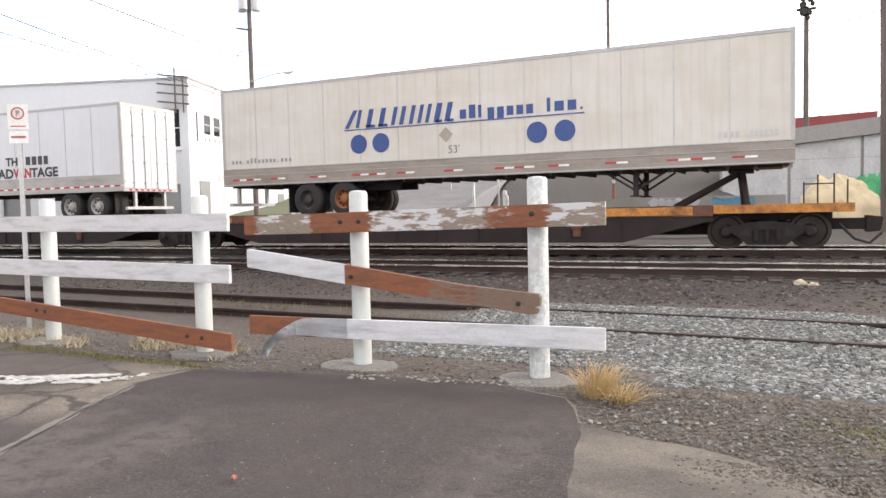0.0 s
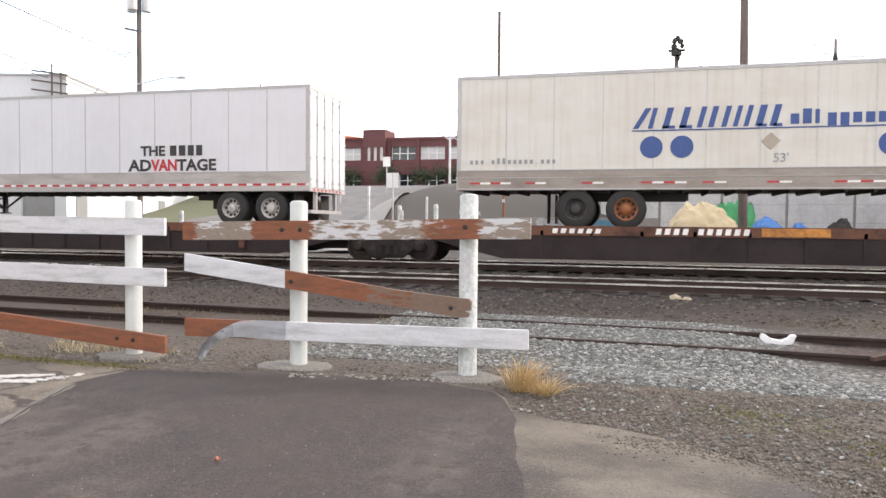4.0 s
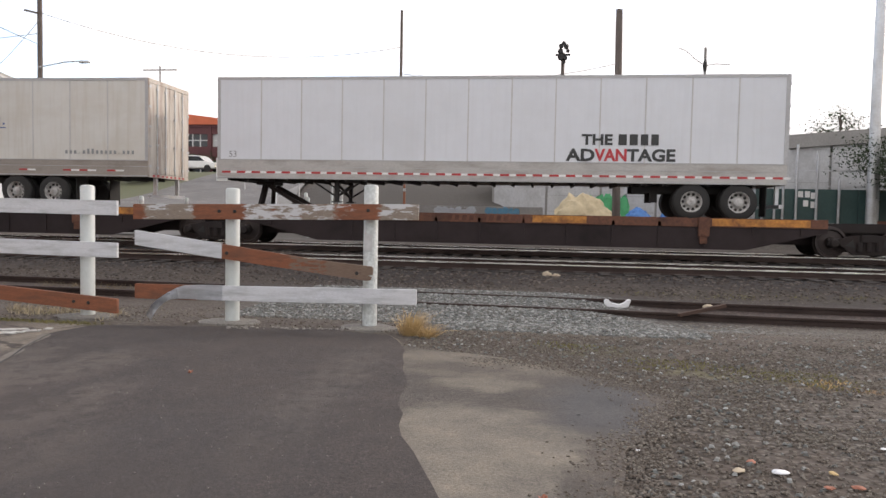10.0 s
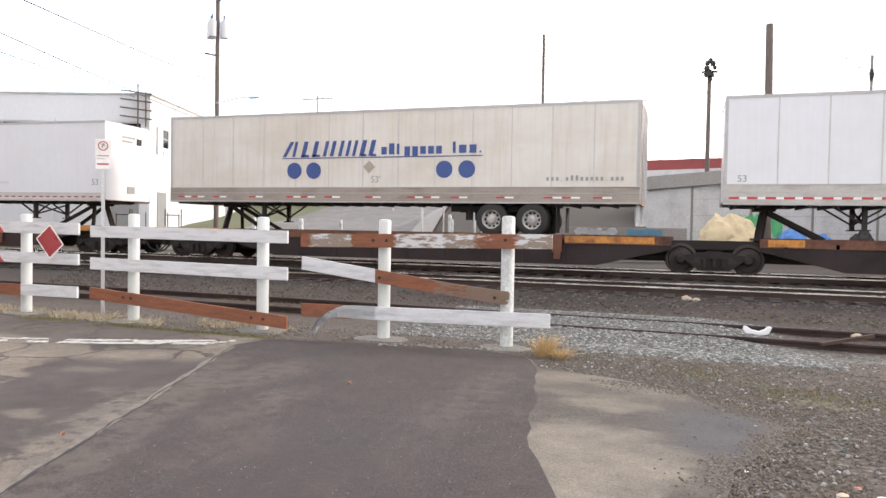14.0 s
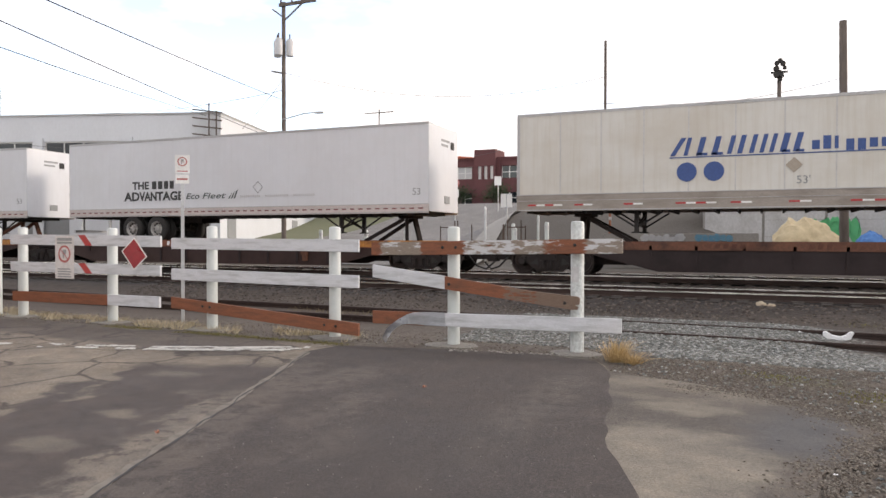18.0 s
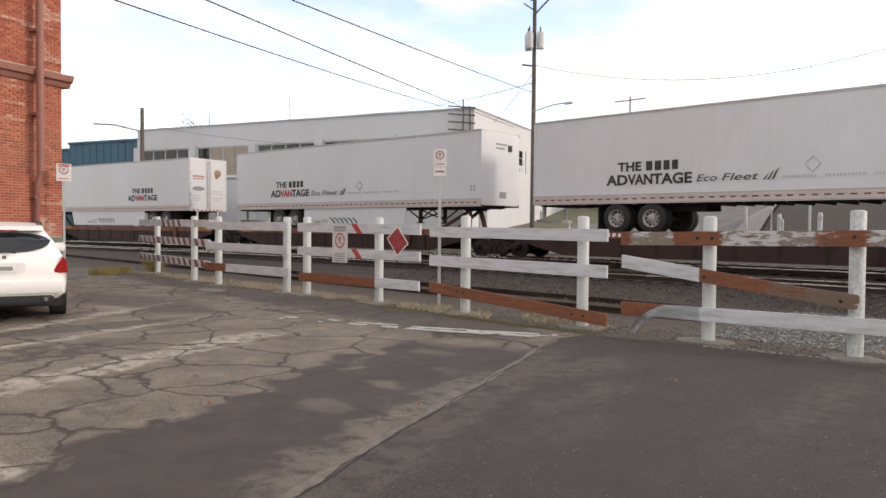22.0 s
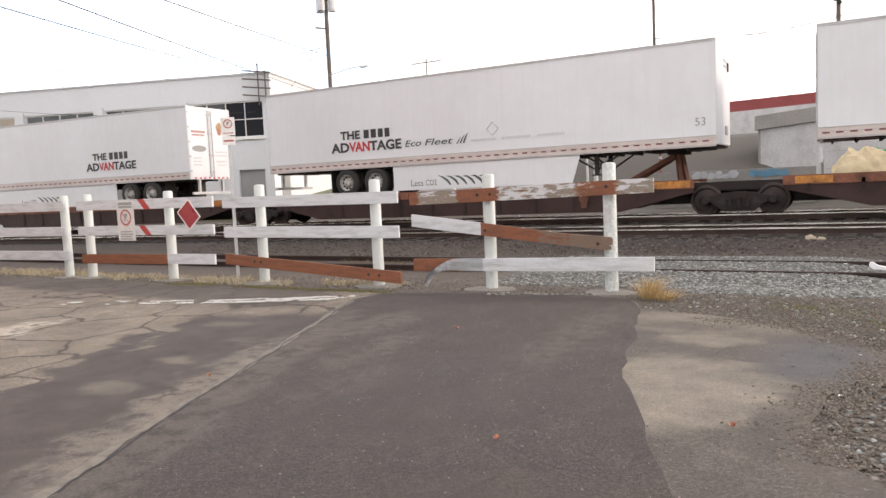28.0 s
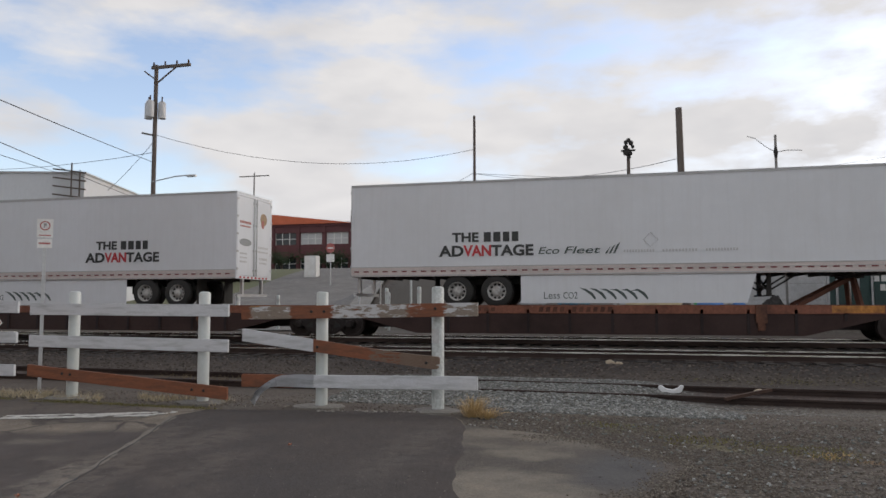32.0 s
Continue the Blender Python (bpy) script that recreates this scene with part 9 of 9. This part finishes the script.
strip_weeds("weeds", "orange dry grass in the gravel", [(3.4, 4.1), (4.6, 4.0)], 0.16, 800, 0.035, 18, M["straw"])
strip_weeds("weeds", "olive weeds between the siding and the main track", [(2.5, 12.0), (12.0, 12.4)], 0.3, 1500, 0.05, 19, M["moss"])
strip_weeds("weeds", "sparse weeds beside the main track", [(-30, 12.2), (6, 12.2)], 0.7, 4200, 0.035, 8, M["dull_weed"])
strip_weeds("weeds", "sparse dry grass at the depot corner", [(-23, 6.6), (-20.5, 5.6)], 0.6, 2200, 0.22, 9, M["yellow_weed"])
tuft("grass_tuft", "dry bush at the depot corner", -21.6, 7.4, 0.5, 0.75, 420, 11, M["yellow_weed"])


def lump(name, label, x, y, sx, sy, sz, mat, seed, cat, z=None, rot=0):
    bm = bmesh.new()
    bmesh.ops.create_icosphere(bm, subdivisions=3, radius=1.0)
    for v in bm.verts:
        v.co *= 1 + 0.35 * noise.noise(v.co * 1.7 + Vector((seed, 0, 0)))
        v.co.x, v.co.y, v.co.z = v.co.x * sx, v.co.y * sy, max(-0.35, v.co.z) * sz
    ob = part(name, bm, mat, smooth=True)
    ob.matrix_basis = pose(x, y, (height(x, y) if z is None else z) + sz * 0.3, 0, 0, rot)
    return tagged(ob, label, cat)


lump("rock", "tan broken rock beside the main track", 1.10, 13.75, 0.11, 0.07, 0.07, M["rock"], 1, "rock")
lump("rock", "small tan rock beside it", 1.30, 13.7, 0.08, 0.06, 0.045, M["rock"], 2, "rock")


def junk_shell():
    """A torn white plastic shell lying between the siding rails."""
    bm = bmesh.new()
    prism(bm, [(2.04, 0.03), (2.02, -0.03), (2.08, -0.10), (2.30, -0.11), (2.42, -0.09), (2.47, 0.03), (2.40, 0.035), (2.37, -0.01), (2.28, -0.05), (2.16, -0.03), (2.09, 0.02)], "y", 9.9, 10.02)
    tagged(part("torn_plastic", bm, M["white_junk"], bevel=0.01, smooth=True), "torn white plastic shell in the siding", "debris")


junk_shell()
lump("scrap", "crumpled pale scrap in the siding", 1.70, 10.3, 0.05, 0.05, 0.05, M["white_junk"], 5, "debris", -0.1)
lump("scrap", "small dark scrap beside the rail", 1.78, 10.2, 0.06, 0.05, 0.05, M["under"], 6, "debris", -0.1)
lump("scrap", "pale rubbish between the rails", 3.75, 10.1, 0.08, 0.07, 0.05, M["rock"], 7, "debris", -0.08)
lump("scrap", "white pebble on the dark ballast", -2.0, 15.3, 0.10, 0.07, 0.05, M["white_junk"], 8, "debris")
bm = bmesh.new()
bar(bm, (3.0, 8.6, -0.02), (3.75, 9.0, 0.10), 0.06, 0.05)
tagged(part("scrap_bar", bm, M["rust"]), "rusty bar leaning on the siding rail", "debris")


def leaf(x, y, a, s):
    bm = bmesh.new()
    pts = [(math.cos(6.283 * k / 9) * s * (1.3 if k % 2 else 0.75), math.sin(6.283 * k / 9) * s * (0.9 if k % 2 else 0.6), 0.012 + 0.012 * (k % 3)) for k in range(9)]
    c = bm.verts.new((0, 0, 0.008))
    v = [bm.verts.new(p) for p in pts]
    for k in range(9):
        bm.faces.new((c, v[k], v[(k + 1) % 9]))
    ob = part("fallen_leaf", bm, M["fallen"])
    ob.matrix_basis = pose(x, y, 0.006 if x > -0.5 else 0.01, 0, 0, a)
    tagged(ob, "dry reddish fallen leaf on the asphalt", "leaf", "fallen leaves")


for i, (x, y) in enumerate(((0.98, 1.05), (-0.25, 0.35), (-2.0, 3.3), (-4.4, -0.3), (-3.15, 0.9))):
    leaf(x, y, 40 * i, 0.024)
for i, (x, y, r, m) in enumerate(((2.3, 1.72, 0.045, "white_junk"), (2.08, 1.71, 0.04, "rock"), (2.19, 1.88, 0.035, "fallen"), (2.6, 1.76, 0.03, "straw"), (2.65, 1.55, 0.035, "fallen"), (2.49, 1.52, 0.03, "fallen"), (1.56, 1.98, 0.02, "white_junk"), (1.14, 3.05, 0.018, "under"), (1.62, 2.75, 0.012, "under"), (1.35, 2.5, 0.01, "under"), (3.1, 2.3, 0.02, "white_junk"))):
    lump("litter", {"white_junk": "scrap of white paper on the gravel", "under": "dark pebble on the damp concrete"}.get(m, "scrap of brownish litter on the gravel"), x, y, r, r * 0.7, r * 0.3, M[m], 30 + i, "debris", rot=37 * i)

# ---- bricks of the depot wall ----


def lay_bricks():
    """Bricks proud of the mortar; one band as objects of their own, the rest joined."""
    L, H, G = 0.203, 0.060, 0.012
    bm = bmesh.new()
    box(bm, 0, L, 0, 0.02, 0, H)
    one = part("brick", bm, M["brick"], depot)
    first, made = True, 0
    verts, faces, pale_v, pale_f = [], [], [], []
    rnd = random.Random(8)
    row = 0
    z = 1.18
    while z < 10.6:
        a = 0.0 - (L + G) / 2 * (row % 2)
        while a < 9.2:
            p, q = max(0.0, a), min(9.2, a + L)
            for w0, w1, c, d in WINS:
                if z + H > c - 0.17 and z < d + 0.22:
                    if w0 - 0.1 <= p < w1 + 0.1:
                        p = max(p, w1 + 0.02)
                    if w0 - 0.02 < q <= w1 + 0.1:
                        q = min(q, w0 - 0.02)
            a += L + G
            if q - p < 0.04 or 5.22 < z < 5.68:
                continue
            y = -0.02 + rnd.uniform(-0.005, 0.004)
            if 2.85 < z < 4.1 and q - p > L - 0.001 and p < 5 and made < 300:
                m = Matrix.Translation((p, y, z))
                if first:
                    one.matrix_basis = m
                    first = False
                else:
                    same(one, depot, m)
                made += 1
                continue
            chalky = noise.noise((p * 1.1, z * 2.6, 5.0)) + (0.3 if row % 6 == 0 else 0.0) > 0.36
            vs, fs = (pale_v, pale_f) if chalky else (verts, faces)
            b = len(vs)
            vs += [(p, y, z), (q, y, z), (q, y, z + H), (p, y, z + H), (p, y + 0.02, z), (q, y + 0.02, z), (q, y + 0.02, z + H), (p, y + 0.02, z + H)]
            fs += [(b + 4, b + 5, b + 6, b + 7), (b, b + 1, b + 5, b + 4), (b + 1, b + 2, b + 6, b + 5), (b + 2, b + 3, b + 7, b + 6), (b + 3, b, b + 4, b + 7)]
        z += H + G
        row += 1
    for label, vs, fs, cols in (("weathered red brickwork", verts, faces, [(0.29, 0.085, 0.055), (0.46, 0.145, 0.09), (0.37, 0.11, 0.07), (0.52, 0.20, 0.125), (0.42, 0.125, 0.08), (0.50, 0.17, 0.10)]), ("chalky pale brickwork in streaks", pale_v, pale_f, [(0.50, 0.27, 0.19), (0.60, 0.40, 0.31), (0.46, 0.2, 0.14), (0.55, 0.32, 0.24)])):
        me = bpy.data.meshes.new("bricks")
        me.from_pydata(vs, [], fs)
        me.materials.append(stone_mat("bricks_" + label.split()[0], cols))
        ob = new("bricks", me)
        ob.parent = depot
        tagged(ob, label, kind="stuff")


lay_bricks()


def motions():
    """The train rolls by at an even pace, each unit on its stretch of the bend with what it carries; its wheels turn."""
    yc = 18.80 + 0.7525
    ways = {}
    for a, b in UNITS:
        ways[a, b] = rows = []
        for t in range(33):
            xa, xb = a + shift(t), b + shift(t)
            yaw = math.degrees(math.atan2(bend(xb) - bend(xa), xb - xa))
            rows.append((t, pose(0.5 * (xa + xb), yc + 0.5 * (bend(xa) + bend(xb)), 0, 0, 0, yaw) @ pose(-0.5 * (a + b), -yc, 0)))
    for ob, u in MOVERS:
        walk(ob, ways[min(UNITS, key=lambda w: abs(u - 0.5 * (w[0] + w[1])))])
    for ws, u, y, z in WHEELSETS:
        turn = []
        for k in range(161):
            t = k * 0.2
            turn.append((t, pose(u, y, z, 0, math.degrees((shift(t) - shift(0)) / WR), 0)))
        walk(ws, turn)

    drive = [(0, -45.0), (8, -45.0), (9, -38.6), (10, -30.75), (11, -22.4), (12, -15.2), (13, -8.44), (14, -1.5), (15, 5.5), (16, 12.5), (17, 19.0), (32, 19.0)]
    walk(PASSER, [(t, pose(x, 62.0, height(x, 62.0) + 0.06)) for t, x in drive])


motions()
